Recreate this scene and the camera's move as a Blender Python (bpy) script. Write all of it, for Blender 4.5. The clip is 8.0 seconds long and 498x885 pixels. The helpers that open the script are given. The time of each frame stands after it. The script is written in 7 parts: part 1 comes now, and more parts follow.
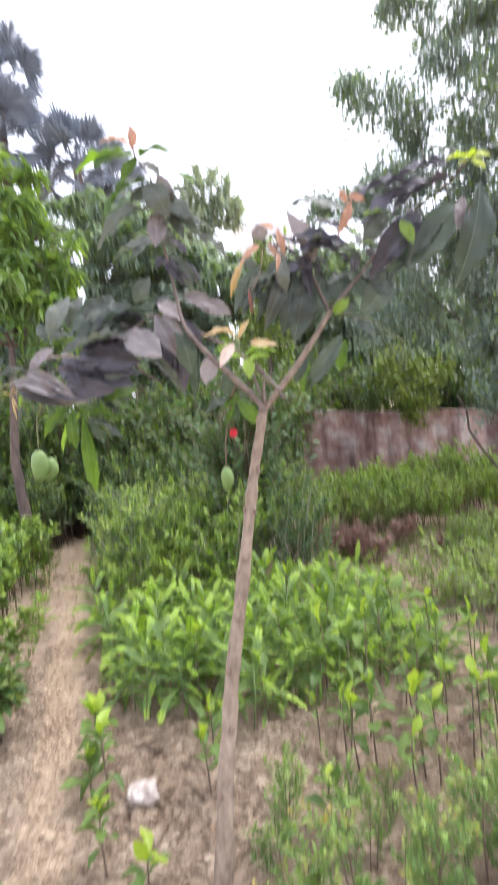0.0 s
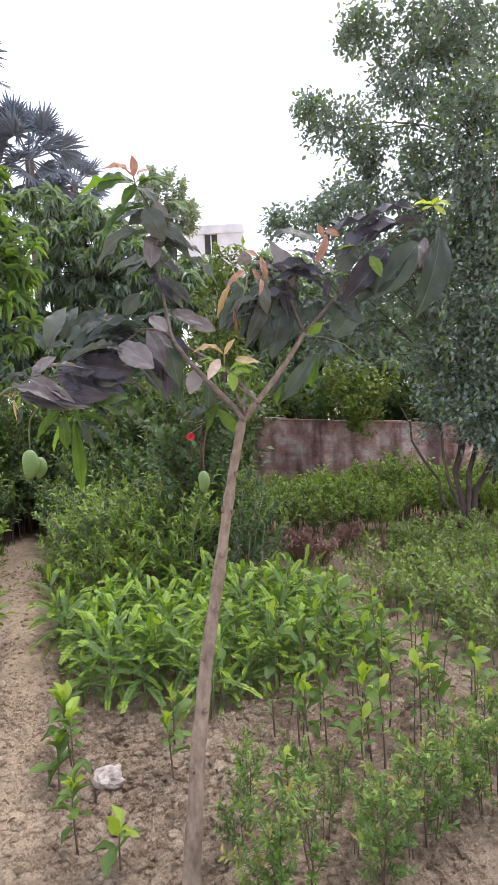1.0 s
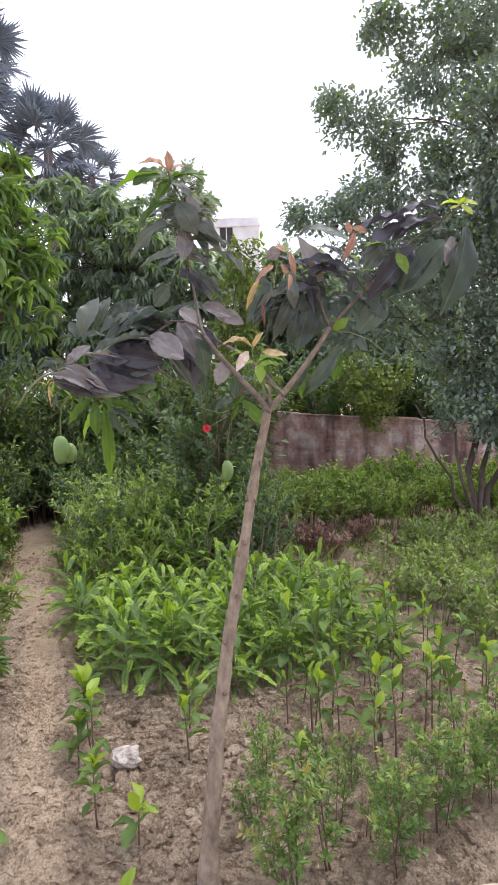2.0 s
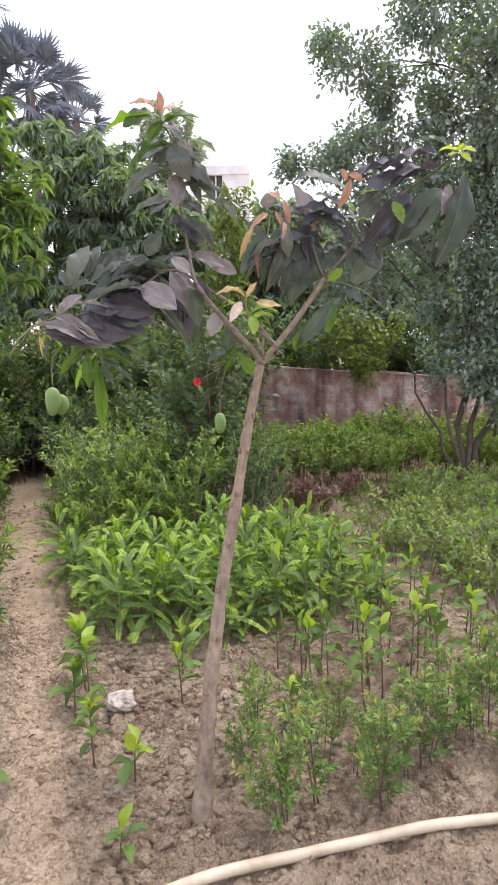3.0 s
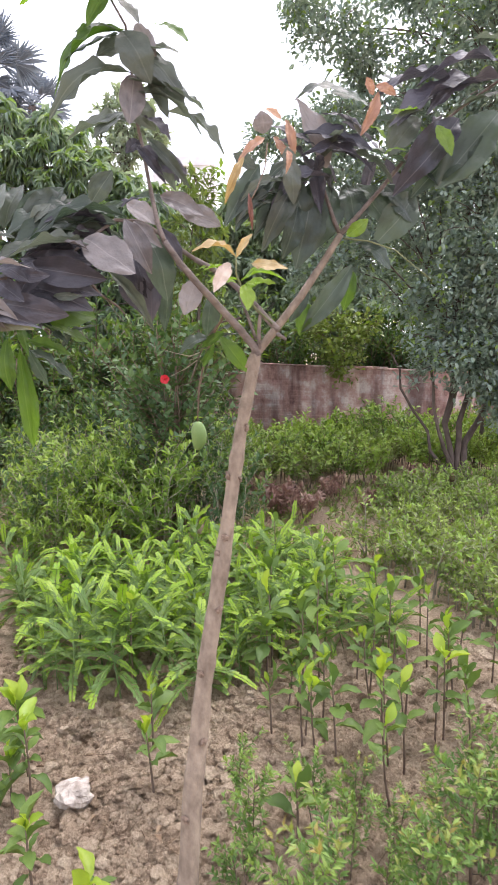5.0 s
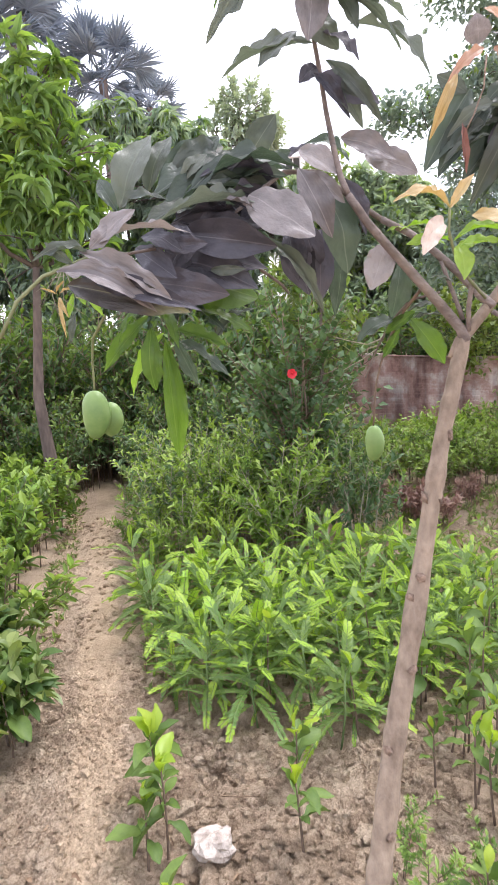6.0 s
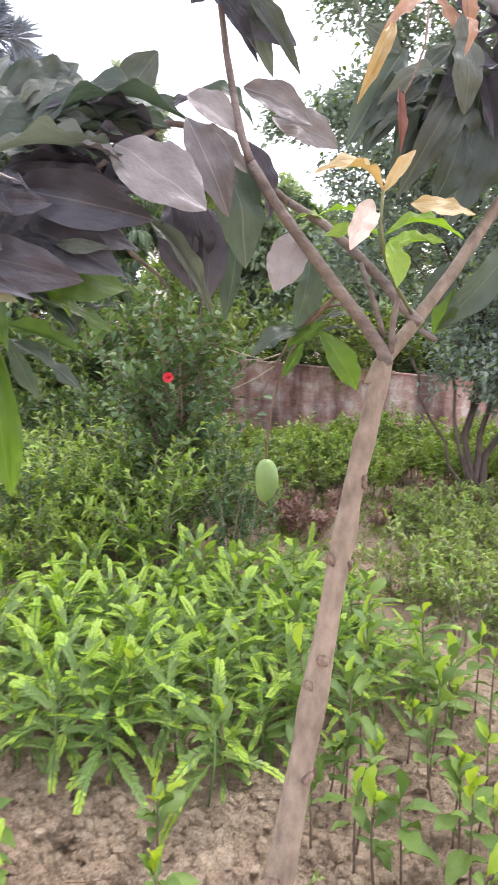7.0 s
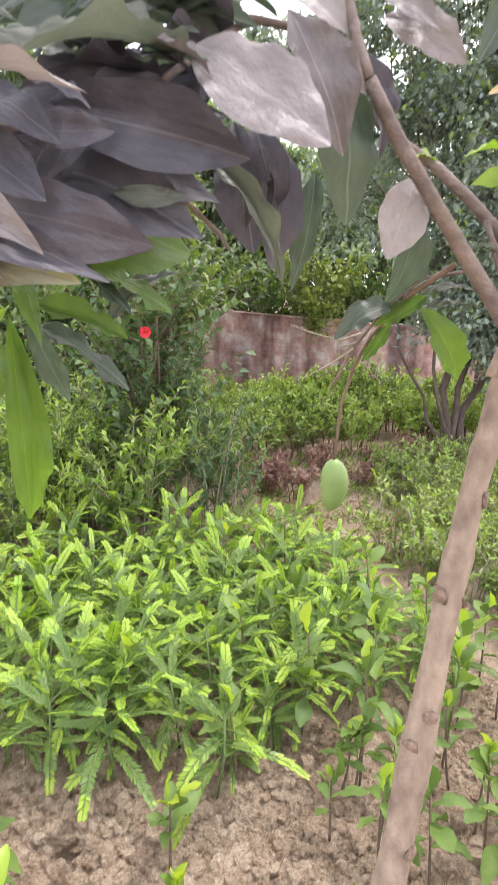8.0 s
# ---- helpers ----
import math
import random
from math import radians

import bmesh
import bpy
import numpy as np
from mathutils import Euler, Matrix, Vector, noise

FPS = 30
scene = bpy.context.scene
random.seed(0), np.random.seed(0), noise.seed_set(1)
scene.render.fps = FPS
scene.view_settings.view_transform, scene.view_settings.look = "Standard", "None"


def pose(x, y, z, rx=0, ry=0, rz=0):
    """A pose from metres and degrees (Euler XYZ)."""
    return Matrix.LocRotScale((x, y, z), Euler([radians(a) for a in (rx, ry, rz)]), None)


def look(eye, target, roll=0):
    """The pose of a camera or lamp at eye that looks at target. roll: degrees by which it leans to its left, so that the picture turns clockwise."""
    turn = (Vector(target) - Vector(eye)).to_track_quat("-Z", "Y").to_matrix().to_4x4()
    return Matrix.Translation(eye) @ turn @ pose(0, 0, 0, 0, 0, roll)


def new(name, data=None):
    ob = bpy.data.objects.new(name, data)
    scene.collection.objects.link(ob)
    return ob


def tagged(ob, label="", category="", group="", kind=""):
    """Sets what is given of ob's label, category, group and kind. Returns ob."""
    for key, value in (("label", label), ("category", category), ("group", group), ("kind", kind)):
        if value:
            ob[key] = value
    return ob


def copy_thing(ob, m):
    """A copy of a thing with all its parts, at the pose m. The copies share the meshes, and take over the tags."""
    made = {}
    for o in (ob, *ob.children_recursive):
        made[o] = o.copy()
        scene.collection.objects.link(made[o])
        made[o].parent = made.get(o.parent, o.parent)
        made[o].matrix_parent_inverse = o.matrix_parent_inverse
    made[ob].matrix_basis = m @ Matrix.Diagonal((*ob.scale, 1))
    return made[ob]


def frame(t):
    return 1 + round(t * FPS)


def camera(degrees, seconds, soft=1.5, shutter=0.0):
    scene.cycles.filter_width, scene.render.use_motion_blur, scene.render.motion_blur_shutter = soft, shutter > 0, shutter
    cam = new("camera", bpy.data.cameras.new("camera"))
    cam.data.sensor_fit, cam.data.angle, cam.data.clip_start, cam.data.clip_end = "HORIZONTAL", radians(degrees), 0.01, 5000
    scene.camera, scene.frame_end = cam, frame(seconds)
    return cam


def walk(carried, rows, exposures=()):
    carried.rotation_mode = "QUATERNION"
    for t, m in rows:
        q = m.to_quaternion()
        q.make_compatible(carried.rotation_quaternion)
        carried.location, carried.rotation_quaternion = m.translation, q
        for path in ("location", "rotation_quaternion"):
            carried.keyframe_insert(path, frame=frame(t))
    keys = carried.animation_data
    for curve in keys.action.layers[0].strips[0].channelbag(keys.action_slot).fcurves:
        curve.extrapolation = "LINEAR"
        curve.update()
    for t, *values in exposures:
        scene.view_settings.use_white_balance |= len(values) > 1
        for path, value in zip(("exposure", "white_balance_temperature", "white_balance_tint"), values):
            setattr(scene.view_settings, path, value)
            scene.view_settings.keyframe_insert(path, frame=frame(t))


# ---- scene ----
cam = camera(42.5, 8.0, shutter=0.3)
PATH = [
    (0, (-0.026, 0.025, 1.541), (-0.011, 2.022, 1.437), -4.7),
    (0.1, (-0.052, 0.02, 1.557), (-0.028, 2.008, 1.34), -5.0),
    (0.5, (-0.105, -0.124, 1.574), (-0.099, 1.875, 1.518), -1.5),
    (1, (-0.147, -0.156, 1.57), (0.047, 1.831, 1.465), -2.5),
    (1.5, (-0.183, -0.192, 1.573), (0.005, 1.798, 1.502), -1.6),
    (1.7, (-0.192, -0.197, 1.57), (-0.027, 1.794, 1.475), -1.3),
    (2.8, (-0.216, -0.221, 1.551), (-0.054, 1.761, 1.343), -1.1),
    (3, (-0.216, -0.207, 1.554), (-0.023, 1.766, 1.291), -1.0),
    (3.5, (-0.186, -0.097, 1.531), (0.048, 1.869, 1.25), -2.5),
    (4, (-0.091, 0.095, 1.546), (0.143, 2.066, 1.299), -2.3),
    (4.2, (-0.089, 0.159, 1.533), (0.147, 2.125, 1.249), -2.3),
    (5.3, (-0.285, 0.517, 1.534), (0.017, 2.475, 1.26), -1.3),
    (5.5, (-0.321, 0.582, 1.529), (-0.14, 2.542, 1.17), -0.9),
    (6, (-0.331, 0.754, 1.528), (-0.38, 2.734, 1.246), -2.8),
    (6.5, (-0.294, 0.933, 1.557), (-0.208, 2.909, 1.262), -1.9),
    (6.8, (-0.302, 1.006, 1.553), (-0.098, 2.966, 1.212), -0.4),
    (7, (-0.316, 1.049, 1.546), (0.026, 2.998, 1.259), 0.9),
    (7.5, (-0.403, 1.197, 1.59), (0.073, 3.118, 1.301), 0.4),
    (8, (-0.429, 1.291, 1.585), (0.032, 3.186, 1.14), 1.1),
]
walk(cam, [(t, look(eye, target, roll)) for t, eye, target, roll in PATH],
     [(0.0, 1.19, 6150, 13), (0.5, 0.86, 6150, 13), (1.5, 0.54, 6150, 13), (3.5, 0.86, 6350, 13), (4.2, 0.93, 6350, 13),
      (5.5, 1.11, 6300, 13), (6.0, 1.21, 6250, 13), (7.0, 1.26, 6350, 13), (8.0, 1.46, 6550, 13)])


# ---- world and light ----
world = bpy.data.worlds.new("overcast_sky")
scene.world = world
world.use_nodes = True
wt = world.node_tree
wt.nodes.clear()
sky = wt.nodes.new("ShaderNodeTexSky")
sky.sky_type = "NISHITA"
sky.sun_disc = False
sky.sun_elevation = radians(58)
sky.sun_rotation = radians(30)
sky.dust_density = 4.0
bg_sky = wt.nodes.new("ShaderNodeBackground")
bg_sky.inputs["Strength"].default_value = 0.06
bg_cloud = wt.nodes.new("ShaderNodeBackground")
bg_cloud.inputs["Color"].default_value = (1.0, 0.985, 1.06, 1)
bg_cloud.inputs["Strength"].default_value = 0.8
add_bg = wt.nodes.new("ShaderNodeAddShader")
out_w = wt.nodes.new("ShaderNodeOutputWorld")
wt.links.new(sky.outputs["Color"], bg_sky.inputs["Color"])
wt.links.new(bg_sky.outputs[0], add_bg.inputs[0])
wt.links.new(bg_cloud.outputs[0], add_bg.inputs[1])
wt.links.new(add_bg.outputs[0], out_w.inputs["Surface"])

sun_data = bpy.data.lights.new("sun", "SUN")
sun_data.energy = 1.2
sun_data.angle = radians(14)
sun_data.color = (1.0, 0.955, 0.95)
sun = new("sun", sun_data)
sun.matrix_world = look((6.0, 4.0, 14.0), (0.0, 3.0, 0.0))


# ---- materials ----
def node_mat(name):
    m = bpy.data.materials.new(name)
    m.use_nodes = True
    nt = m.node_tree
    bsdf = nt.nodes["Principled BSDF"]
    return m, nt, bsdf


def ramp(nt, stops):
    r = nt.nodes.new("ShaderNodeValToRGB")
    e = r.color_ramp.elements
    e[0].position, e[0].color = stops[0][0], (*stops[0][1], 1)
    e[1].position, e[1].color = stops[-1][0], (*stops[-1][1], 1)
    for p, c in stops[1:-1]:
        k = e.new(p)
        k.color = (*c, 1)
    return r


def noise_node(nt, scale, detail=4.0, rough=0.6, coords="Object"):
    tc = nt.nodes.new("ShaderNodeTexCoord")
    n = nt.nodes.new("ShaderNodeTexNoise")
    n.inputs["Scale"].default_value = scale
    n.inputs["Detail"].default_value = detail
    n.inputs["Roughness"].default_value = rough
    nt.links.new(tc.outputs[coords], n.inputs["Vector"])
    return n


def leaf_mat(name, dark, mid, light, gloss=0.45, through_light=0.3, glow=None, mottled=8.0, sheen=0.5):
    """A leaf: colour differs from leaf to leaf and in blotches, some light passes through."""
    # dark tone raised in colour to imitate shadows lifted by glare
    dark = tuple(c * 1.5 for c in dark)
    m, nt, bsdf = node_mat(name)
    geo = nt.nodes.new("ShaderNodeNewGeometry")
    info = nt.nodes.new("ShaderNodeObjectInfo")
    n = noise_node(nt, mottled, 3.0)
    s1 = nt.nodes.new("ShaderNodeMath")
    s1.operation = "MULTIPLY_ADD"
    s1.inputs[1].default_value = 0.55
    nt.links.new(geo.outputs["Random Per Island"], s1.inputs[0])
    s2 = nt.nodes.new("ShaderNodeMath")
    s2.operation = "MULTIPLY"
    s2.inputs[1].default_value = 0.45
    nt.links.new(n.outputs["Fac"], s2.inputs[0])
    nt.links.new(s2.outputs[0], s1.inputs[2])
    s3 = nt.nodes.new("ShaderNodeMath")
    s3.operation = "MULTIPLY_ADD"
    s3.inputs[1].default_value = 0.34
    nt.links.new(info.outputs["Random"], s3.inputs[0])
    s4 = nt.nodes.new("ShaderNodeMath")
    s4.operation = "SUBTRACT"
    s4.inputs[1].default_value = 0.17
    nt.links.new(s1.outputs[0], s4.inputs[0])
    nt.links.new(s4.outputs[0], s3.inputs[2])
    r = ramp(nt, [(0.05, dark), (0.45, mid), (0.95, light)])
    nt.links.new(s3.outputs[0], r.inputs[0])
    nt.links.new(r.outputs[0], bsdf.inputs["Base Color"])
    bsdf.inputs["Roughness"].default_value = gloss
    bsdf.inputs["Specular IOR Level"].default_value = sheen
    tr = nt.nodes.new("ShaderNodeBsdfTranslucent")
    mixc = nt.nodes.new("ShaderNodeMix")
    mixc.data_type = "RGBA"
    mixc.blend_type = "MULTIPLY"
    mixc.inputs["Factor"].default_value = 1.0
    mixc.inputs["B"].default_value = (*(glow or (1.3, 1.35, 0.6)), 1)
    nt.links.new(r.outputs[0], mixc.inputs["A"])
    nt.links.new(mixc.outputs["Result"], tr.inputs["Color"])
    mx = nt.nodes.new("ShaderNodeMixShader")
    mx.inputs["Fac"].default_value = through_light
    nt.links.new(bsdf.outputs[0], mx.inputs[1])
    nt.links.new(tr.outputs[0], mx.inputs[2])
    nt.links.new(mx.outputs[0], nt.nodes["Material Output"].inputs["Surface"])
    return m


def bark_mat(name, dark, light, scale=30.0, bump=0.4, stretch=0.35):
    m, nt, bsdf = node_mat(name)
    tc = nt.nodes.new("ShaderNodeTexCoord")
    mp = nt.nodes.new("ShaderNodeMapping")
    mp.inputs["Scale"].default_value = (1, 1, stretch)
    nt.links.new(tc.outputs["Object"], mp.inputs["Vector"])
    a = nt.nodes.new("ShaderNodeTexNoise")
    a.inputs["Scale"].default_value = scale
    a.inputs["Detail"].default_value = 6.0
    b = nt.nodes.new("ShaderNodeTexNoise")
    b.inputs["Scale"].default_value = scale * 0.18
    b.inputs["Detail"].default_value = 3.0
    for q in (a, b):
        nt.links.new(mp.outputs[0], q.inputs["Vector"])
    mixf = nt.nodes.new("ShaderNodeMath")
    mixf.operation = "MULTIPLY_ADD"
    mixf.inputs[1].default_value = 0.55
    hb = nt.nodes.new("ShaderNodeMath")
    hb.operation = "MULTIPLY"
    hb.inputs[1].default_value = 0.45
    nt.links.new(b.outputs["Fac"], hb.inputs[0])
    nt.links.new(a.outputs["Fac"], mixf.inputs[0])
    nt.links.new(hb.outputs[0], mixf.inputs[2])
    r = ramp(nt, [(0.32, dark), (0.68, light)])
    nt.links.new(mixf.outputs[0], r.inputs[0])
    nt.links.new(r.outputs[0], bsdf.inputs["Base Color"])
    bsdf.inputs["Roughness"].default_value = 0.85
    bp = nt.nodes.new("ShaderNodeBump")
    bp.inputs["Strength"].default_value = bump
    bp.inputs["Distance"].default_value = 0.005
    c = nt.nodes.new("ShaderNodeTexNoise")
    c.inputs["Scale"].default_value = scale * 4.5
    c.inputs["Detail"].default_value = 4.0
    nt.links.new(mp.outputs[0], c.inputs["Vector"])
    hs = nt.nodes.new("ShaderNodeMath")
    hs.operation = "MULTIPLY_ADD"
    hs.inputs[1].default_value = 0.35
    nt.links.new(c.outputs["Fac"], hs.inputs[0])
    nt.links.new(a.outputs["Fac"], hs.inputs[2])
    nt.links.new(hs.outputs[0], bp.inputs["Height"])
    nt.links.new(bp.outputs[0], bsdf.inputs["Normal"])
    return m


def plain_mat(name, a, b, scale, rough=0.6, bump=0.0, dist=0.002, lo=0.35, hi=0.65):
    """Two tones in noise, with optional relief."""
    m, nt, bsdf = node_mat(name)
    n = noise_node(nt, scale, 6.0)
    r = ramp(nt, [(lo, a), (hi, b)])
    nt.links.new(n.outputs["Fac"], r.inputs[0])
    nt.links.new(r.outputs[0], bsdf.inputs["Base Color"])
    bsdf.inputs["Roughness"].default_value = rough
    if bump:
        bp = nt.nodes.new("ShaderNodeBump")
        bp.inputs["Strength"].default_value = bump
        bp.inputs["Distance"].default_value = dist
        nt.links.new(n.outputs["Fac"], bp.inputs["Height"])
        nt.links.new(bp.outputs[0], bsdf.inputs["Normal"])
    return m


M_ANNONA = leaf_mat("frond_leaf", (0.08, 0.145, 0.037), (0.13, 0.21, 0.043), (0.2, 0.29, 0.055), 0.42, 0.34)
M_ANNONA_YOUNG = leaf_mat("frond_young_leaf", (0.2, 0.325, 0.036), (0.285, 0.41, 0.046), (0.39, 0.5, 0.06), 0.42, 0.34)
M_JACK = leaf_mat("jackfruit_leaf", (0.05, 0.09, 0.03), (0.105, 0.17, 0.042), (0.21, 0.3, 0.065), 0.48, 0.26, None, 8.0, 0.28)
M_JACK_YOUNG = leaf_mat("jackfruit_young_leaf", (0.2, 0.31, 0.035), (0.3, 0.42, 0.045), (0.45, 0.52, 0.06), 0.4, 0.38)
M_FINE = leaf_mat("fine_leaf", (0.07, 0.13, 0.035), (0.135, 0.225, 0.05), (0.235, 0.345, 0.08), 0.5, 0.3)
M_FINE_YOUNG = leaf_mat("fine_young_leaf", (0.12, 0.19, 0.04), (0.2, 0.29, 0.06), (0.3, 0.4, 0.09), 0.5, 0.3)
M_FINE_TIP = leaf_mat("fine_tip_leaf", (0.14, 0.23, 0.05), (0.25, 0.33, 0.07), (0.42, 0.3, 0.09), 0.5, 0.3, (1.2, 1.1, 0.6))
M_SHRUB = leaf_mat("shrub_leaf", (0.06, 0.107, 0.03), (0.12, 0.189, 0.04), (0.206, 0.288, 0.053), 0.45, 0.32, None, 8.0, 0.4)
M_SHRUB_YOUNG = leaf_mat("shrub_young_leaf", (0.147, 0.239, 0.046), (0.239, 0.34, 0.064), (0.34, 0.437, 0.092), 0.45, 0.33)
M_HEDGE = leaf_mat("hedge_leaf", (0.102, 0.14, 0.049), (0.183, 0.234, 0.068), (0.285, 0.336, 0.098), 0.42, 0.32)
M_RED = leaf_mat("red_leaf", (0.14, 0.075, 0.06), (0.28, 0.17, 0.13), (0.42, 0.3, 0.22), 0.45, 0.25, (1.2, 0.9, 0.8))
# blue-green lift in this leaf colour imitates lens haze over the dark tree
M_TREE_HAZED = leaf_mat("hazed_tree_leaf", (0.13, 0.175, 0.17), (0.225, 0.285, 0.25), (0.35, 0.415, 0.33), 0.33, 0.36, (1.15, 1.2, 0.85), 8.0, 0.6)
# evergreen leaves, paled and blued in colour to imitate veiling glare
M_BACK_HAZED = leaf_mat("hazed_evergreen_leaf", (0.12, 0.165, 0.14), (0.25, 0.315, 0.24), (0.39, 0.45, 0.33), 0.33, 0.45, (1.2, 1.25, 0.8), 8.0, 0.65)
M_TREE_YOUNG = leaf_mat("tree_young_leaf", (0.13, 0.2, 0.07), (0.19, 0.28, 0.085), (0.28, 0.37, 0.11), 0.4, 0.36)
# distance haze is mixed into these pale leaf tones
M_FAR_HAZED = leaf_mat("hazed_far_leaf", (0.22, 0.26, 0.23), (0.3, 0.345, 0.29), (0.37, 0.43, 0.35), 0.5, 0.35)
M_LIME = leaf_mat("fresh_mango_leaf", (0.09, 0.15, 0.06), (0.15, 0.235, 0.08), (0.24, 0.34, 0.1), 0.4, 0.36)
M_LIME_TIP = leaf_mat("fresh_mango_tip_leaf", (0.15, 0.25, 0.05), (0.24, 0.36, 0.07), (0.36, 0.48, 0.1), 0.4, 0.36)
# the blue-grey lift in the frond colour stands in for air haze
M_PALM_HAZED = leaf_mat("hazed_palm_leaf", (0.12, 0.142, 0.18), (0.19, 0.218, 0.26), (0.26, 0.29, 0.32), 0.6, 0.3, (1.0, 1.05, 1.0), 8.0, 0.25)
M_HIBISCUS = leaf_mat("hibiscus_leaf", (0.042, 0.078, 0.04), (0.08, 0.138, 0.056), (0.14, 0.21, 0.08), 0.45, 0.28, None, 8.0, 0.35)
M_FLOWER = leaf_mat("red_petal", (0.42, 0.008, 0.018), (0.56, 0.014, 0.028), (0.65, 0.03, 0.045), 0.5, 0.2, (1.0, 0.6, 0.6))
M_FRUIT = plain_mat("mango_skin", (0.111, 0.2, 0.051), (0.2, 0.297, 0.089), 14.0, 0.45, 0.1)
M_TWIG = bark_mat("green_twig", (0.12, 0.14, 0.06), (0.26, 0.27, 0.14), 60.0, 0.2)
M_BARK = bark_mat("mango_bark", (0.14, 0.1, 0.072), (0.4, 0.312, 0.23), 55.0, 0.8, 0.6)
M_LIMB = bark_mat("mango_limb_bark", (0.095, 0.072, 0.062), (0.27, 0.215, 0.185), 40.0, 1.0, 1.6)
M_KNOT = bark_mat("knot_bark", (0.12, 0.075, 0.055), (0.36, 0.26, 0.19), 130.0, 1.0, 1.0)
M_BARK_DARK = bark_mat("tree_bark", (0.07, 0.05, 0.042), (0.19, 0.14, 0.115), 25.0, 0.6)
M_STEM = bark_mat("seedling_stem", (0.1, 0.065, 0.045), (0.24, 0.17, 0.12), 60.0, 0.2)
M_STEM_GREEN = bark_mat("seedling_green_stem", (0.1, 0.16, 0.05), (0.2, 0.28, 0.1), 60.0, 0.2)
M_STEM_PALE = bark_mat("shrub_stem", (0.2, 0.17, 0.12), (0.4, 0.36, 0.27), 60.0, 0.2)
M_STONE = plain_mat("pale_stone", (0.3, 0.245, 0.205), (0.6, 0.53, 0.465), 30.0, 0.85, 1.0, 0.012)
M_PIPE = plain_mat("cream_hose", (0.42, 0.33, 0.225), (0.62, 0.51, 0.375), 9.0, 0.5, 0.15)
M_HOUSE = plain_mat("white_plaster", (0.62, 0.62, 0.64), (0.82, 0.82, 0.83), 1.2, 0.8, 0.1)
M_HOUSE_DARK = plain_mat("dark_room", (0.05, 0.05, 0.05), (0.1, 0.1, 0.1), 2.0, 0.8)
M_LITTER = leaf_mat("dry_leaf_litter", (0.1, 0.06, 0.035), (0.22, 0.14, 0.08), (0.36, 0.26, 0.16), 0.7, 0.1, (1, 0.9, 0.7))


# ---- mesh helpers ----
class Bag:
    """Collects geometry for one mesh."""

    def __init__(self):
        self.v, self.f, self.m, self.n = [], [], [], 0

    def add(self, verts, faces, mat=0):
        self.v.append(np.asarray(verts, float))
        for fc in faces:
            self.f.append([i + self.n for i in fc])
            self.m.append(mat)
        self.n += len(verts)

    def many(self, template, basis, places, mat=0):
        """The template at N bases (N,3,3; rows are the x, y, z axes, scaled) and N places."""
        tv, tf = template
        k = len(places)
        if k == 0:
            return
        v = np.einsum("vi,nij->nvj", tv, basis) + places[:, None, :]
        self.v.append(v.reshape(-1, 3))
        off = np.arange(k) * len(tv) + self.n
        for fc in tf:
            self.f.extend((off[:, None] + np.array(fc)[None, :]).tolist())
        mats = np.broadcast_to(np.asarray(mat), (k,))
        for _ in tf:
            self.m.extend(mats.tolist())
        self.n += k * len(tv)

    def tube(self, pts, radii, sides=6, mat=0, wobble=0.0):
        pts = np.asarray(pts, float)
        n = len(pts)
        radii = np.broadcast_to(radii, (n,))
        rings = []
        side = np.array([1.0, 0.0, 0.0])
        for i in range(n):
            d = pts[min(i + 1, n - 1)] - pts[max(i - 1, 0)]
            d = d / (np.linalg.norm(d) + 1e-9)
            if abs(d @ side) > 0.95:
                side = np.array([0.0, 1.0, 0.0])
            a = side - (side @ d) * d
            a /= np.linalg.norm(a)
            b = np.cross(d, a)
            side = a
            for j in range(sides):
                th = 2 * math.pi * j / sides
                r = radii[i] * (1 + wobble * (random.random() - 0.5))
                rings.append(pts[i] + r * (math.cos(th) * a + math.sin(th) * b))
        faces = []
        for i in range(n - 1):
            for j in range(sides):
                k = (j + 1) % sides
                faces.append((i * sides + j, i * sides + k, (i + 1) * sides + k, (i + 1) * sides + j))
        faces.append(tuple(range((n - 1) * sides, n * sides)))
        faces.append(tuple(range(sides - 1, -1, -1)))
        self.add(rings, faces, mat)

    def mesh(self, name, mats, smooth=True):
        me = bpy.data.meshes.new(name)
        v = np.concatenate(self.v) if self.v else np.zeros((0, 3))
        me.from_pydata(v.tolist(), [], self.f)
        for mt in mats:
            me.materials.append(mt)
        me.polygons.foreach_set("material_index", np.array(self.m, dtype=np.int32))
        if smooth:
            me.polygons.foreach_set("use_smooth", np.ones(len(self.f), dtype=bool))
        me.update()
        return me


def part(name, me, parent=None, label=""):
    ob = new(name, me)
    if parent is not None:
        ob.parent = parent
    if label:
        tagged(ob, label)
    return ob


def unit(a):
    a = np.asarray(a, float)
    return a / (np.linalg.norm(a, axis=-1, keepdims=True) + 1e-9)


def leaf_bases(d, up, length, width):
    """Leaf bases: x along d, z near up; scaled by length and width."""
    d = unit(d)
    z = unit(up - np.sum(up * d, -1, keepdims=True) * d)
    y = np.cross(z, d)
    length = np.broadcast_to(length, (len(d),))[:, None]
    width = np.broadcast_to(width, (len(d),))[:, None]
    return np.stack([d * length, y * width, z * length], 1)


def diamond(fold=0.1, droop=0.12, fat=0.42):
    """A small leaf of four triangles, one long and one wide."""
    v = np.array([(0, 0, 0), (fat, 0.5, fold), (fat + 0.08, 0, 0.0), (fat, -0.5, fold), (1, 0, -droop)])
    return v, [(0, 2, 1), (0, 3, 2), (1, 2, 4), (2, 3, 4)]


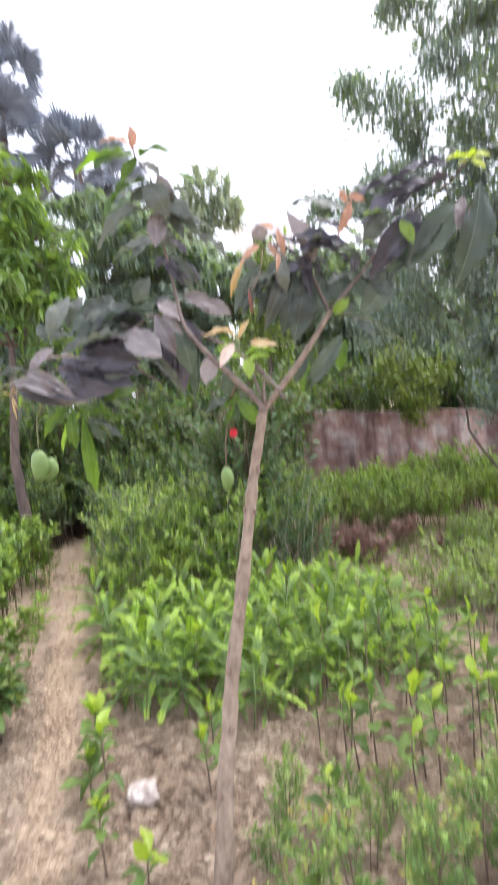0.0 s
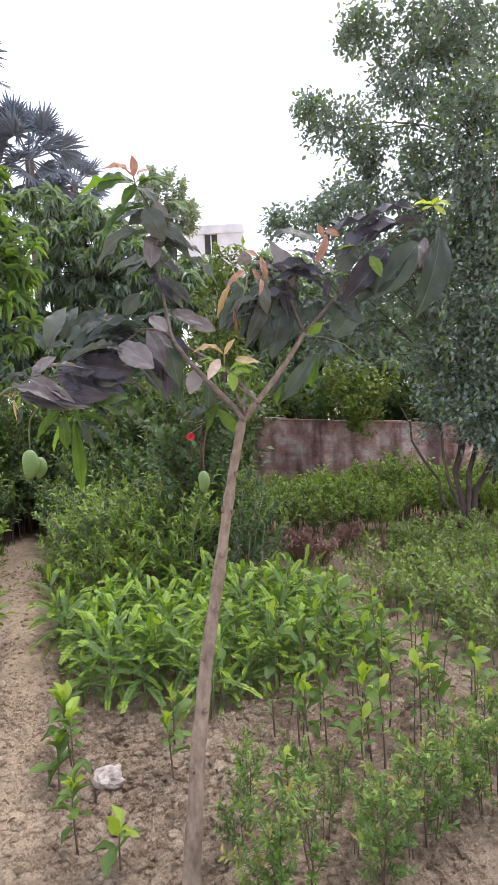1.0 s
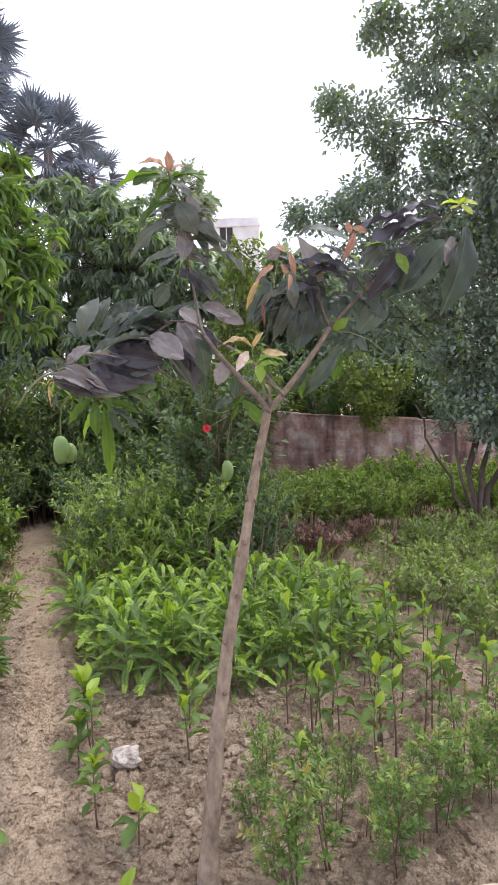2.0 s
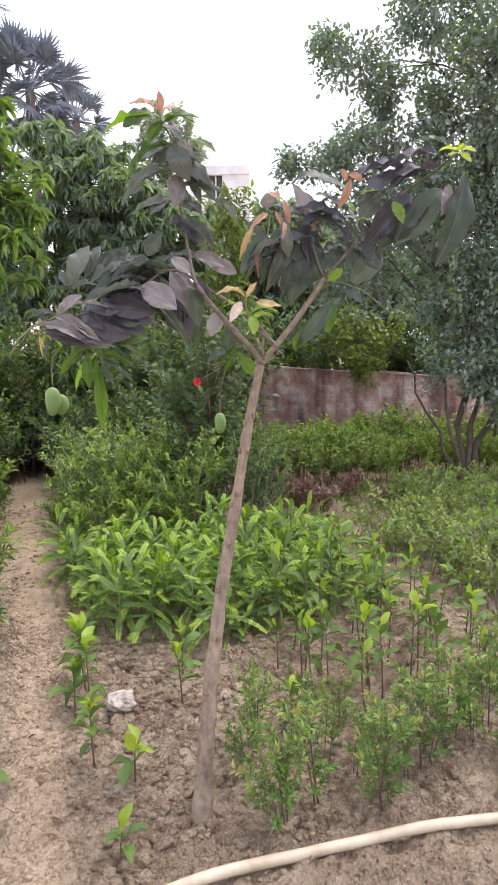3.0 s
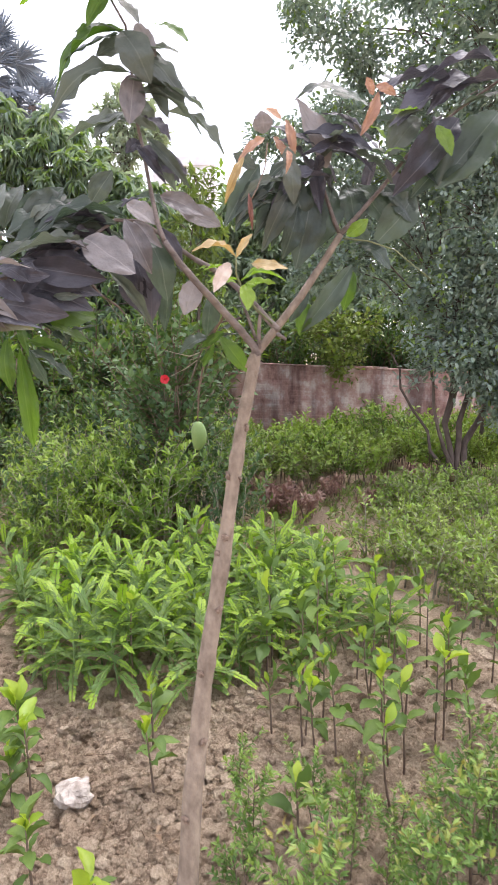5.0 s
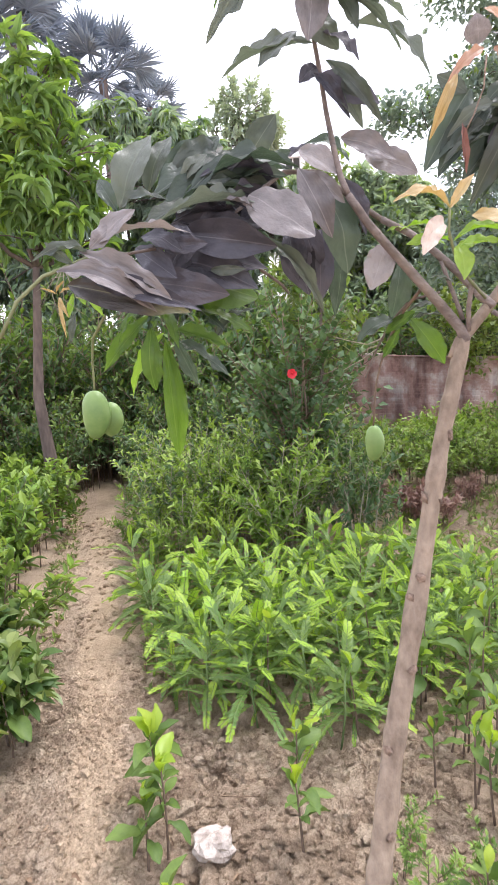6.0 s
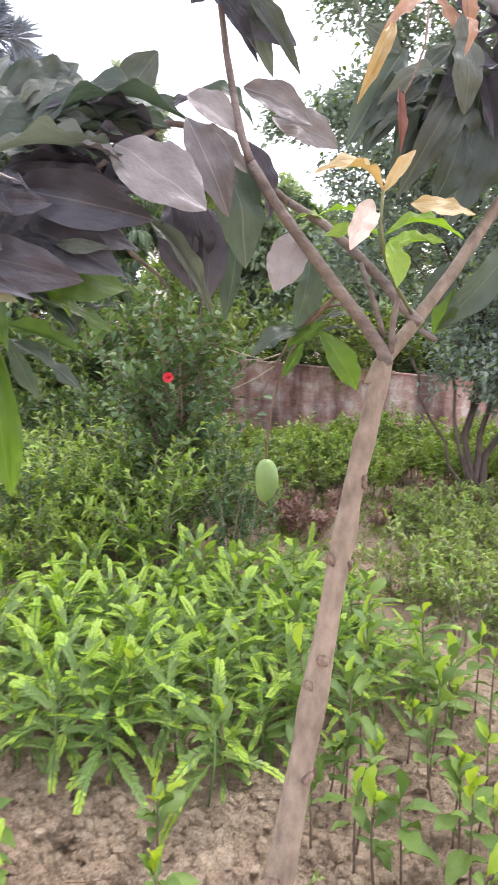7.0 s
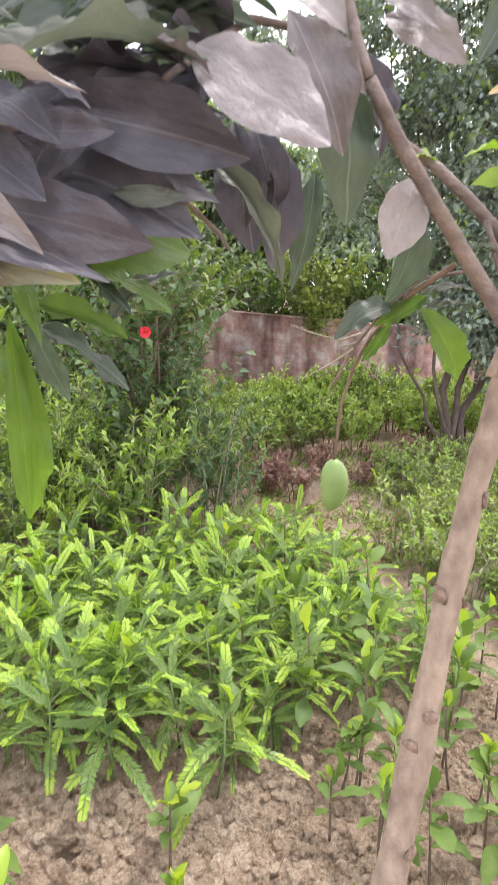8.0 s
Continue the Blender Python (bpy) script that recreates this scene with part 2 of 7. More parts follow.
def blade(widths, fold=0.12, droop=0.25, lift=0.08, wave=0.0):
    """A leaf with a midrib; widths are half widths at even steps from base to tip."""
    n = len(widths)
    v, f = [], []
    for i, w in enumerate(widths):
        x = i / (n - 1)
        z = lift * math.sin(math.pi * x) - droop * x * x
        e = wave * math.sin(i * 2.3)
        v += [(x, w, z + fold * w * 2 + e), (x, 0, z), (x, -w, z + fold * w * 2 - e)]
    for i in range(n - 1):
        a = 3 * i
        f += [(a, a + 1, a + 4, a + 3), (a + 1, a + 2, a + 5, a + 4)]
    return np.array(v), f


SMALL = diamond()
LANCE_FLAT = blade((0.1, 0.46, 0.5, 0.32, 0.02), 0.15, 0.06, 0.03)
LANCE = blade((0.06, 0.42, 0.5, 0.34, 0.03), 0.14, 0.3)
ROUND = (np.array([(0, 0, 0), (0.3, 0.42, 0.06), (0.72, 0.46, 0.05), (1, 0, -0.1), (0.72, -0.46, 0.05), (0.3, -0.42, 0.06)]), [(0, 3, 2, 1), (0, 5, 4, 3)])
OBOVATE = blade((0.05, 0.22, 0.4, 0.5, 0.4, 0.08), 0.16, 0.2, 0.1)

rng = np.random.default_rng(7)


def lattice(ix, iy, seed):
    h = (ix * 374761393 + iy * 668265263 + seed * 1442695041) & 0xFFFFFFFF
    h = ((h ^ (h >> 13)) * 1274126177) & 0xFFFFFFFF
    return ((h ^ (h >> 16)) & 0xFFFF) / 65535.0


def vnoise(x, y, seed=0):
    x, y = np.asarray(x, float), np.asarray(y, float)
    ix, iy = np.floor(x).astype(np.int64), np.floor(y).astype(np.int64)
    fx, fy = x - ix, y - iy
    fx, fy = fx * fx * (3 - 2 * fx), fy * fy * (3 - 2 * fy)
    a, b = lattice(ix, iy, seed), lattice(ix + 1, iy, seed)
    c, d = lattice(ix, iy + 1, seed), lattice(ix + 1, iy + 1, seed)
    return (a * (1 - fx) + b * fx) * (1 - fy) + (c * (1 - fx) + d * fx) * fy - 0.5


def path_x(y):
    return -0.34 - 0.23 * y


def bund_x(y):
    return 1.9 - 0.19 * y


def ground_z(x, y):
    x, y = np.asarray(x, float), np.asarray(y, float)
    dp = np.abs(x - path_x(y) + 0.06 * vnoise(y * 1.7, x * 0 + 3.0, 5))
    ridge = 0.045 / (1 + np.exp(np.minimum((dp - 0.17) * 28, 60)))
    db = np.abs(x - bund_x(y) + 0.1 * vnoise(y * 1.3, x * 0 + 8.0, 6))
    bund = np.where(y > 2.2, 0.05 / (1 + np.exp(np.minimum((db - 0.12) * 25, 60))), 0.0)
    bed = (1 - 1 / (1 + np.exp(np.minimum((dp - 0.26) * 22, 60)))) * (1 - 0.8 / (1 + np.exp(np.minimum((db - 0.2) * 22, 60))))
    near = np.clip((14 - np.hypot(x, y - 3)) / 6, 0, 1)
    z = 0.05 * vnoise(x * 0.6, y * 0.6, 1) * near
    fine = 0.035 * vnoise(x * 7, y * 7, 2) + 0.03 * vnoise(x * 17, y * 17, 3) + 0.034 * vnoise(x * 36, y * 36, 4) + 0.014 * vnoise(x * 70, y * 70, 9)
    z = z + ridge + bund + fine * (0.5 + 0.5 * bed) * near
    hole = 0.1 * np.exp(-(((x + 0.55) / 0.045) ** 2 + ((y - 2.94) / 0.04) ** 2))
    hole2 = 0.05 * np.exp(-(((x - 0.05) / 0.05) ** 2 + ((y - 2.86) / 0.05) ** 2))
    return z - hole - hole2


def gz(x, y):
    return float(ground_z(x, y))


# ---- ground ----
def spread(lo, hi, step, far, grow=1.22):
    mid = np.arange(lo, hi + step / 2, step)
    outer, s, c = [], step, 0.0
    while c < far:
        s *= grow
        c += s
        outer.append(c)
    outer = np.array(outer)
    return np.concatenate([(lo - outer)[::-1], mid, hi + outer])


def build_ground():
    xs = spread(-1.5, 1.6, 0.013, 400.0)
    ys = spread(1.2, 3.6, 0.013, 400.0)
    gx, gy = np.meshgrid(xs, ys)
    z = ground_z(gx, gy)
    v = np.stack([gx, gy, z], -1).reshape(-1, 3)
    nx, ny = len(xs), len(ys)
    i = np.arange((nx - 1) * (ny - 1))
    a = (i // (nx - 1)) * nx + i % (nx - 1)
    f = np.stack([a, a + 1, a + 1 + nx, a + nx], 1)
    me = bpy.data.meshes.new("ground")
    me.from_pydata(v.tolist(), [], f.tolist())
    me.polygons.foreach_set("use_smooth", np.ones(len(f), dtype=bool))
    me.materials.append(SOIL)
    return tagged(new("ground", me), "dry pinkish brown cloddy nursery soil with a trodden path", "ground", kind="structure")


def soil_mat():
    m, nt, bsdf = node_mat("nursery_soil")
    big = noise_node(nt, 1.3, 4.0)
    mid = noise_node(nt, 9.0, 6.0)
    fine = noise_node(nt, 110.0, 6.0, 0.75)
    tc = nt.nodes.new("ShaderNodeTexCoord")
    sep = nt.nodes.new("ShaderNodeSeparateXYZ")
    nt.links.new(tc.outputs["Object"], sep.inputs[0])

    def math_node(op, a, b, c=None):
        q = nt.nodes.new("ShaderNodeMath")
        q.operation = op
        for k, val in enumerate((a, b, c)):
            if val is None:
                continue
            if isinstance(val, (int, float)):
                q.inputs[k].default_value = val
            else:
                nt.links.new(val, q.inputs[k])
        return q.outputs[0]

    # the trodden path: a pale band along x = -0.34 - 0.23 y
    off = math_node("ADD", math_node("MULTIPLY_ADD", sep.outputs["Y"], 0.23, 0.34), sep.outputs["X"])
    off = math_node("ADD", off, math_node("MULTIPLY_ADD", mid.outputs["Fac"], 0.2, -0.1))
    near_path = nt.nodes.new("ShaderNodeMapRange")
    near_path.interpolation_type = "SMOOTHSTEP"
    near_path.inputs["From Min"].default_value = 0.13
    near_path.inputs["From Max"].default_value = 0.07
    nt.links.new(math_node("ABSOLUTE", off, 0), near_path.inputs["Value"])
    mixed = math_node("ADD", math_node("MULTIPLY", mid.outputs["Fac"], 0.5), math_node("MULTIPLY", big.outputs["Fac"], 0.5))
    mixed = math_node("ADD", math_node("MULTIPLY", mixed, 0.5), math_node("MULTIPLY", fine.outputs["Fac"], 0.5))
    geo = nt.nodes.new("ShaderNodeNewGeometry")
    mixed = math_node("ADD", mixed, math_node("MULTIPLY_ADD", geo.outputs["Random Per Island"], 0.16, -0.08))
    cells = nt.nodes.new("ShaderNodeTexVoronoi")
    cells.inputs["Scale"].default_value = 75.0
    warp = nt.nodes.new("ShaderNodeMix")
    warp.data_type = "VECTOR"
    warp.inputs["Factor"].default_value = 0.04
    nt.links.new(tc.outputs["Object"], warp.inputs["A"])
    nt.links.new(fine.outputs["Color"], warp.inputs["B"])
    nt.links.new(warp.outputs["Result"], cells.inputs["Vector"])
    lumps = math_node("SUBTRACT", 0.75, cells.outputs["Distance"])
    r = ramp(nt, [(0.34, (0.27, 0.186, 0.122)), (0.49, (0.585, 0.438, 0.306)), (0.64, (0.8, 0.652, 0.476))])
    nt.links.new(math_node("ADD", mixed, math_node("MULTIPLY_ADD", lumps, 0.13, -0.045)), r.inputs[0])
    pale = ramp(nt, [(0.37, (0.31, 0.216, 0.137)), (0.63, (0.73, 0.566, 0.392))])
    nt.links.new(mixed, pale.inputs[0])
    mx = nt.nodes.new("ShaderNodeMix")
    mx.data_type = "RGBA"
    nt.links.new(near_path.outputs[0], mx.inputs["Factor"])
    nt.links.new(r.outputs[0], mx.inputs["A"])
    nt.links.new(pale.outputs[0], mx.inputs["B"])
    nt.links.new(mx.outputs["Result"], bsdf.inputs["Base Color"])
    bsdf.inputs["Roughness"].default_value = 0.95
    bsdf.inputs["Specular IOR Level"].default_value = 0.2
    bp = nt.nodes.new("ShaderNodeBump")
    bp.inputs["Strength"].default_value = 1.0
    bp.inputs["Distance"].default_value = 0.02
    nt.links.new(math_node("ADD", mixed, math_node("MULTIPLY", lumps, math_node("MULTIPLY_ADD", near_path.outputs[0], -0.35, 0.7))), bp.inputs["Height"])
    nt.links.new(bp.outputs[0], bsdf.inputs["Normal"])
    return m


SOIL = soil_mat()
build_ground()


def lump(bag, x, y, z, r, mat=0, flat=0.7):
    """One irregular clod: a rough ball of eighteen corners."""
    v, rows, cols = [(0, 0, r * flat)], 3, 6
    for i in range(1, rows + 1):
        th = math.pi * i / (rows + 1)
        for j in range(cols):
            ph = 2 * math.pi * (j + 0.5 * (i % 2)) / cols
            q = r * (0.6 + 0.75 * random.random())
            v.append((q * math.sin(th) * math.cos(ph), q * math.sin(th) * math.sin(ph), q * flat * math.cos(th)))
    v.append((0, 0, -r * flat))
    f = [(0, 1 + j, 1 + (j + 1) % cols) for j in range(cols)]
    for i in range(rows - 1):
        for j in range(cols):
            a, b = 1 + i * cols + j, 1 + i * cols + (j + 1) % cols
            f.append((a, a + cols, b + cols, b))
    last = len(v) - 1
    f += [(last, 1 + (rows - 1) * cols + (j + 1) % cols, 1 + (rows - 1) * cols + j) for j in range(cols)]
    bag.add(np.array(v) + (x, y, z), f, mat)


def hose_y(x):
    """Where the hose lies."""
    return 1.36 + 0.3 * (x + 0.5) / (0.5 + abs(x + 0.5)) + 0.035 * math.sin(x * 2.2 + 1.0) + 0.05 * (1 - math.exp(-(max(x - 0.1, 0.0) / 0.4) ** 2))


def build_clods():
    bag = Bag()
    k = 0
    while k < 13000:
        x, y = random.uniform(-1.5, 1.7), random.uniform(1.3, 3.6)
        if abs(x - path_x(y)) < 0.16 and random.random() < 0.75:
            continue
        if x > 0.35 and random.random() < 0.6:
            continue
        r = 0.005 + 0.027 * random.random() ** 3.0
        if y < hose_y(x) + 0.12:
            if abs(y - hose_y(x)) < 0.035 or random.random() < 0.5:
                continue
            r *= 0.5
        lump(bag, x, y, gz(x, y) - r * random.uniform(-0.15, 0.35), r, 0, random.uniform(0.45, 0.95))
        k += 1
    far = random.Random(41)
    for _ in range(2600):
        y = far.uniform(2.2, 6.6)
        x = path_x(y) + far.uniform(-0.42, 0.42)
        r = 0.004 + 0.016 * far.random() ** 3
        lump(bag, x, y, gz(x, y) + r * 0.1, r, 0, far.uniform(0.45, 0.9))
    for _ in range(24000):
        x, y = random.uniform(-1.5, 1.7), random.uniform(1.3, 3.4)
        r = random.uniform(0.003, 0.01)
        z = gz(x, y) + r * 0.2
        q = [random.uniform(0.6, 1.3) * r for _ in range(6)]
        bag.add(np.array([(x + q[0], y, z), (x, y + q[1], z), (x - q[2], y, z), (x, y - q[3], z), (x + q[4] - r, y, z + q[5]), (x, y, z - r)]),
                [(0, 1, 4), (1, 2, 4), (2, 3, 4), (3, 0, 4), (1, 0, 5), (2, 1, 5), (3, 2, 5), (0, 3, 5)])
    tagged(part("soil_clods", bag.mesh("soil_clods", [SOIL], False)), "dry broken lumps of brown soil", "soil", kind="stuff")


build_clods()


# ---- boundary wall ----
def build_wall():
    """A weathered brick wall, whose courses fall gently to one side."""
    length, thick, rows = 17.0, 0.22, 19
    course, bl = 0.076, 0.245
    wall = new("wall_north")
    tagged(wall, "weathered pinkish brick boundary wall with dark damp streaks", "wall", kind="structure")
    wall.matrix_world = pose(1.0, 10.3, 1.42, 0, 4.0, -3.0)
    core = Bag()
    x0, top = -9.0, -0.03

    def box(bag, a, b, mat=0, ch=0.0):
        (ax, ay, az), (bx, by, bz) = a, b
        v = [(ax + ch, ay, az + ch), (bx - ch, ay, az + ch), (bx - ch, ay, bz - ch), (ax + ch, ay, bz - ch),
             (ax, ay + ch, az), (bx, ay + ch, az), (bx, ay + ch, bz), (ax, ay + ch, bz),
             (ax, by, az), (bx, by, az), (bx, by, bz), (ax, by, bz)]
        f = [(0, 1, 2, 3), (0, 4, 5, 1), (1, 5, 6, 2), (2, 6, 7, 3), (3, 7, 4, 0),
             (4, 8, 9, 5), (5, 9, 10, 6), (6, 10, 11, 7), (7, 11, 8, 4), (9, 8, 11, 10)]
        bag.add(v, f, mat)

    box(core, (x0, 0.008, -rows * course - 0.4), (x0 + length, thick, top))
    part("mortar_core", core.mesh("mortar_core", [M_WALL], False), wall)
    cap = Bag()
    n = 34
    for i in range(n):
        a = x0 + length * i / n
        jag = random.uniform(-0.012, 0.012)
        box(cap, (a, -0.02, top), (a + length / n, thick + 0.02, top + 0.035 + jag), 0, 0.006)
    part("coping", cap.mesh("coping", [M_WALL], False), wall, "worn grey cement coping")
    # bricks that stand clear of the hedge are pieces of their own, the others one joined part
    shapes = []
    for k in range(6):
        b = Bag()
        box(b, (-bl / 2 + 0.001 + 0.003 * random.random(), 0, -course / 2 + 0.0015), (bl / 2 - 0.001 - 0.003 * random.random(), 0.05, course / 2 - 0.0015 - 0.002 * random.random()), 0, 0.002 + 0.002 * random.random())
        shapes.append(b.mesh("brick", [M_WALL], False))
    rest = Bag()
    for r in range(rows):
        z = top - course * (r + 0.5)
        for c in range(int(length / bl)):
            x = x0 + bl * (c + (0.5 if r % 2 else 0.0)) + bl / 2
            y = 0.004 + random.uniform(-0.002, 0.002)
            if random.random() < 0.03:
                continue
            if -0.4 < x < 4.2 and r < 15:
                ob = part("brick", random.choice(shapes), wall)
                ob.location = (x, y, z)
            else:
                box(rest, (x - bl / 2 + 0.004, y, z - course / 2 + 0.004), (x + bl / 2 - 0.004, y + 0.05, z + course / 2 - 0.004), 0, 0.005)
    tagged(part("outer_bricks", rest.mesh("outer_bricks", [M_WALL], False), wall), kind="stuff")


def wall_mat():
    m, nt, bsdf = node_mat("weathered_wall")
    tc = nt.nodes.new("ShaderNodeTexCoord")
    geo = nt.nodes.new("ShaderNodeNewGeometry")
    info = nt.nodes.new("ShaderNodeObjectInfo")
    mp = nt.nodes.new("ShaderNodeMapping")
    mp.inputs["Scale"].default_value = (3.0, 3.0, 0.5)
    nt.links.new(geo.outputs["Position"], mp.inputs["Vector"])
    streak = nt.nodes.new("ShaderNodeTexNoise")
    streak.inputs["Scale"].default_value = 1.0
    streak.inputs["Detail"].default_value = 5.0
    nt.links.new(mp.outputs[0], streak.inputs["Vector"])
    patch = nt.nodes.new("ShaderNodeTexNoise")
    patch.inputs["Scale"].default_value = 3.0
    patch.inputs["Detail"].default_value = 10.0
    patch.inputs["Roughness"].default_value = 0.68
    mp2 = nt.nodes.new("ShaderNodeMapping")
    mp2.inputs["Scale"].default_value = (1.5, 1.0, 1.3)
    nt.links.new(geo.outputs["Position"], mp2.inputs["Vector"])
    nt.links.new(mp2.outputs[0], patch.inputs["Vector"])
    base = ramp(nt, [(0.34, (0.24, 0.135, 0.12)), (0.45, (0.46, 0.275, 0.245)), (0.54, (0.55, 0.37, 0.335)), (0.66, (0.74, 0.64, 0.61))])
    am = nt.nodes.new("ShaderNodeMath")
    am.operation = "MULTIPLY_ADD"
    am.inputs[1].default_value = 0.05
    nt.links.new(info.outputs["Random"], am.inputs[0])
    nt.links.new(patch.outputs["Fac"], am.inputs[2])
    nt.links.new(am.outputs[0], base.inputs[0])
    dark = ramp(nt, [(0.36, (0.34, 0.32, 0.33)), (0.45, (0.72, 0.7, 0.7)), (0.54, (1.0, 1.0, 1.0))])
    nt.links.new(streak.outputs["Fac"], dark.inputs[0])
    mx = nt.nodes.new("ShaderNodeMix")
    mx.data_type = "RGBA"
    mx.blend_type = "MULTIPLY"
    mx.inputs["Factor"].default_value = 1.0
    nt.links.new(base.outputs[0], mx.inputs["A"])
    nt.links.new(dark.outputs[0], mx.inputs["B"])
    nt.links.new(mx.outputs["Result"], bsdf.inputs["Base Color"])
    bsdf.inputs["Roughness"].default_value = 0.92
    bp = nt.nodes.new("ShaderNodeBump")
    bp.inputs["Strength"].default_value = 0.9
    bp.inputs["Distance"].default_value = 0.03
    nt.links.new(patch.outputs["Fac"], bp.inputs["Height"])
    nt.links.new(bp.outputs[0], bsdf.inputs["Normal"])
    return m


M_WALL = wall_mat()


# ---- far house ----
def build_house():
    house = tagged(new("house"), "distant white rendered flat-roofed house with stained parapet", "house")
    house.matrix_world = pose(1.65, 30.0, 0, 0, 0, -8.0)

    def boxes(name, items, mat, parent):
        b = Bag()
        for (ax, ay, az), (bx, by, bz) in items:
            v = [(x, y, z) for z in (az, bz) for x, y in ((ax, ay), (bx, ay), (bx, by), (ax, by))]
            b.add(v, [(3, 2, 1, 0), (4, 5, 6, 7), (0, 1, 5, 4), (1, 2, 6, 5), (2, 3, 7, 6), (3, 0, 4, 7)])
        return part(name, b.mesh(name, [mat], False), parent)

    # front wall round a window opening, then sides, back and roof
    boxes("wall", [((-1.4, 0, 0), (1.3, 0.25, 8.8)), ((-1.4, 0, 8.8), (-0.55, 0.25, 9.75)), ((0.1, 0, 8.8), (1.3, 0.25, 9.75)),
                   ((-1.4, 0.25, 0), (-1.15, 5, 9.75)), ((1.05, 0.25, 0), (1.3, 5, 9.75)), ((-1.15, 4.75, 0), (1.05, 5, 9.75))], M_HOUSE, house)
    boxes("roof", [((-1.15, 0.25, 9.3), (1.05, 4.75, 9.5))], M_HOUSE, house)
    boxes("parapet", [((-1.45, -0.06, 9.75), (1.35, 0.2, 9.86)), ((-1.4, 0.0, 9.86), (1.3, 0.18, 10.15))], M_HOUSE, house)
    win = boxes("window", [((-0.55, 0.16, 8.8), (0.1, 0.2, 9.75))], M_HOUSE_DARK, house)
    boxes("frame", [((-0.58, 0.1, 8.8), (-0.52, 0.16, 9.75)), ((0.07, 0.1, 8.8), (0.13, 0.16, 9.75)), ((-0.25, 0.1, 8.8), (-0.2, 0.16, 9.75))], M_HOUSE, win)


build_house()


# ---- plants: shared builders ----
class Leaves:
    """Gathers leaves, then lays them into a bag at once."""

    def __init__(self):
        self.p, self.d, self.u, self.l, self.w, self.m = [], [], [], [], [], []

    def put(self, p, d, u, length, width, mat=0):
        self.p.append(p)
        self.d.append(d)
        self.u.append(u)
        self.l.append(length)
        self.w.append(width)
        self.m.append(mat)

    def bag(self, template):
        b = Bag()
        if self.p:
            basis = leaf_bases(np.array(self.d), np.array(self.u), np.array(self.l), np.array(self.w))
            b.many(template, basis, np.array(self.p), np.array(self.m))
        return b


def rnd(a, b):
    return random.uniform(a, b)


def ball():
    return unit(rng.normal(size=3))


def arc(a, c, b, n=6):
    """Points from a to b, bent towards c."""
    a, b, c = np.asarray(a, float), np.asarray(b, float), np.asarray(c, float)
    t = np.linspace(0, 1, n)[:, None]
    return (1 - t) ** 2 * a + 2 * t * (1 - t) * c + t * t * b


def leafy_twig(lv, pts, count, length, width, open_=0.9, mat=0, young=None, start=0.15, up=0.5, jitter=0.35):
    """Leaves set along a twig, turned out on all sides and a little up."""
    pts = np.asarray(pts)
    n = len(pts)
    for i in range(count):
        t = start + (1 - start) * (i + rnd(0.1, 0.9)) / count
        f = t * (n - 1)
        k = min(int(f), n - 2)
        p = pts[k] + (pts[k + 1] - pts[k]) * (f - k)
        ax = unit(pts[k + 1] - pts[k])
        side = ball()
        side = unit(side - (side @ ax) * ax)
        d = unit(ax * (1 - open_ * 0.6) + side * open_ + np.array([0, 0, up * 0.4]) + jitter * ball() * 0.5)
        m = young if (young is not None and t > 0.72) else mat
        s = rnd(0.7, 1.15)
        lv.put(p, d, np.array([0, 0, 1.0]) + 0.5 * ball(), length * s, width * s, m)


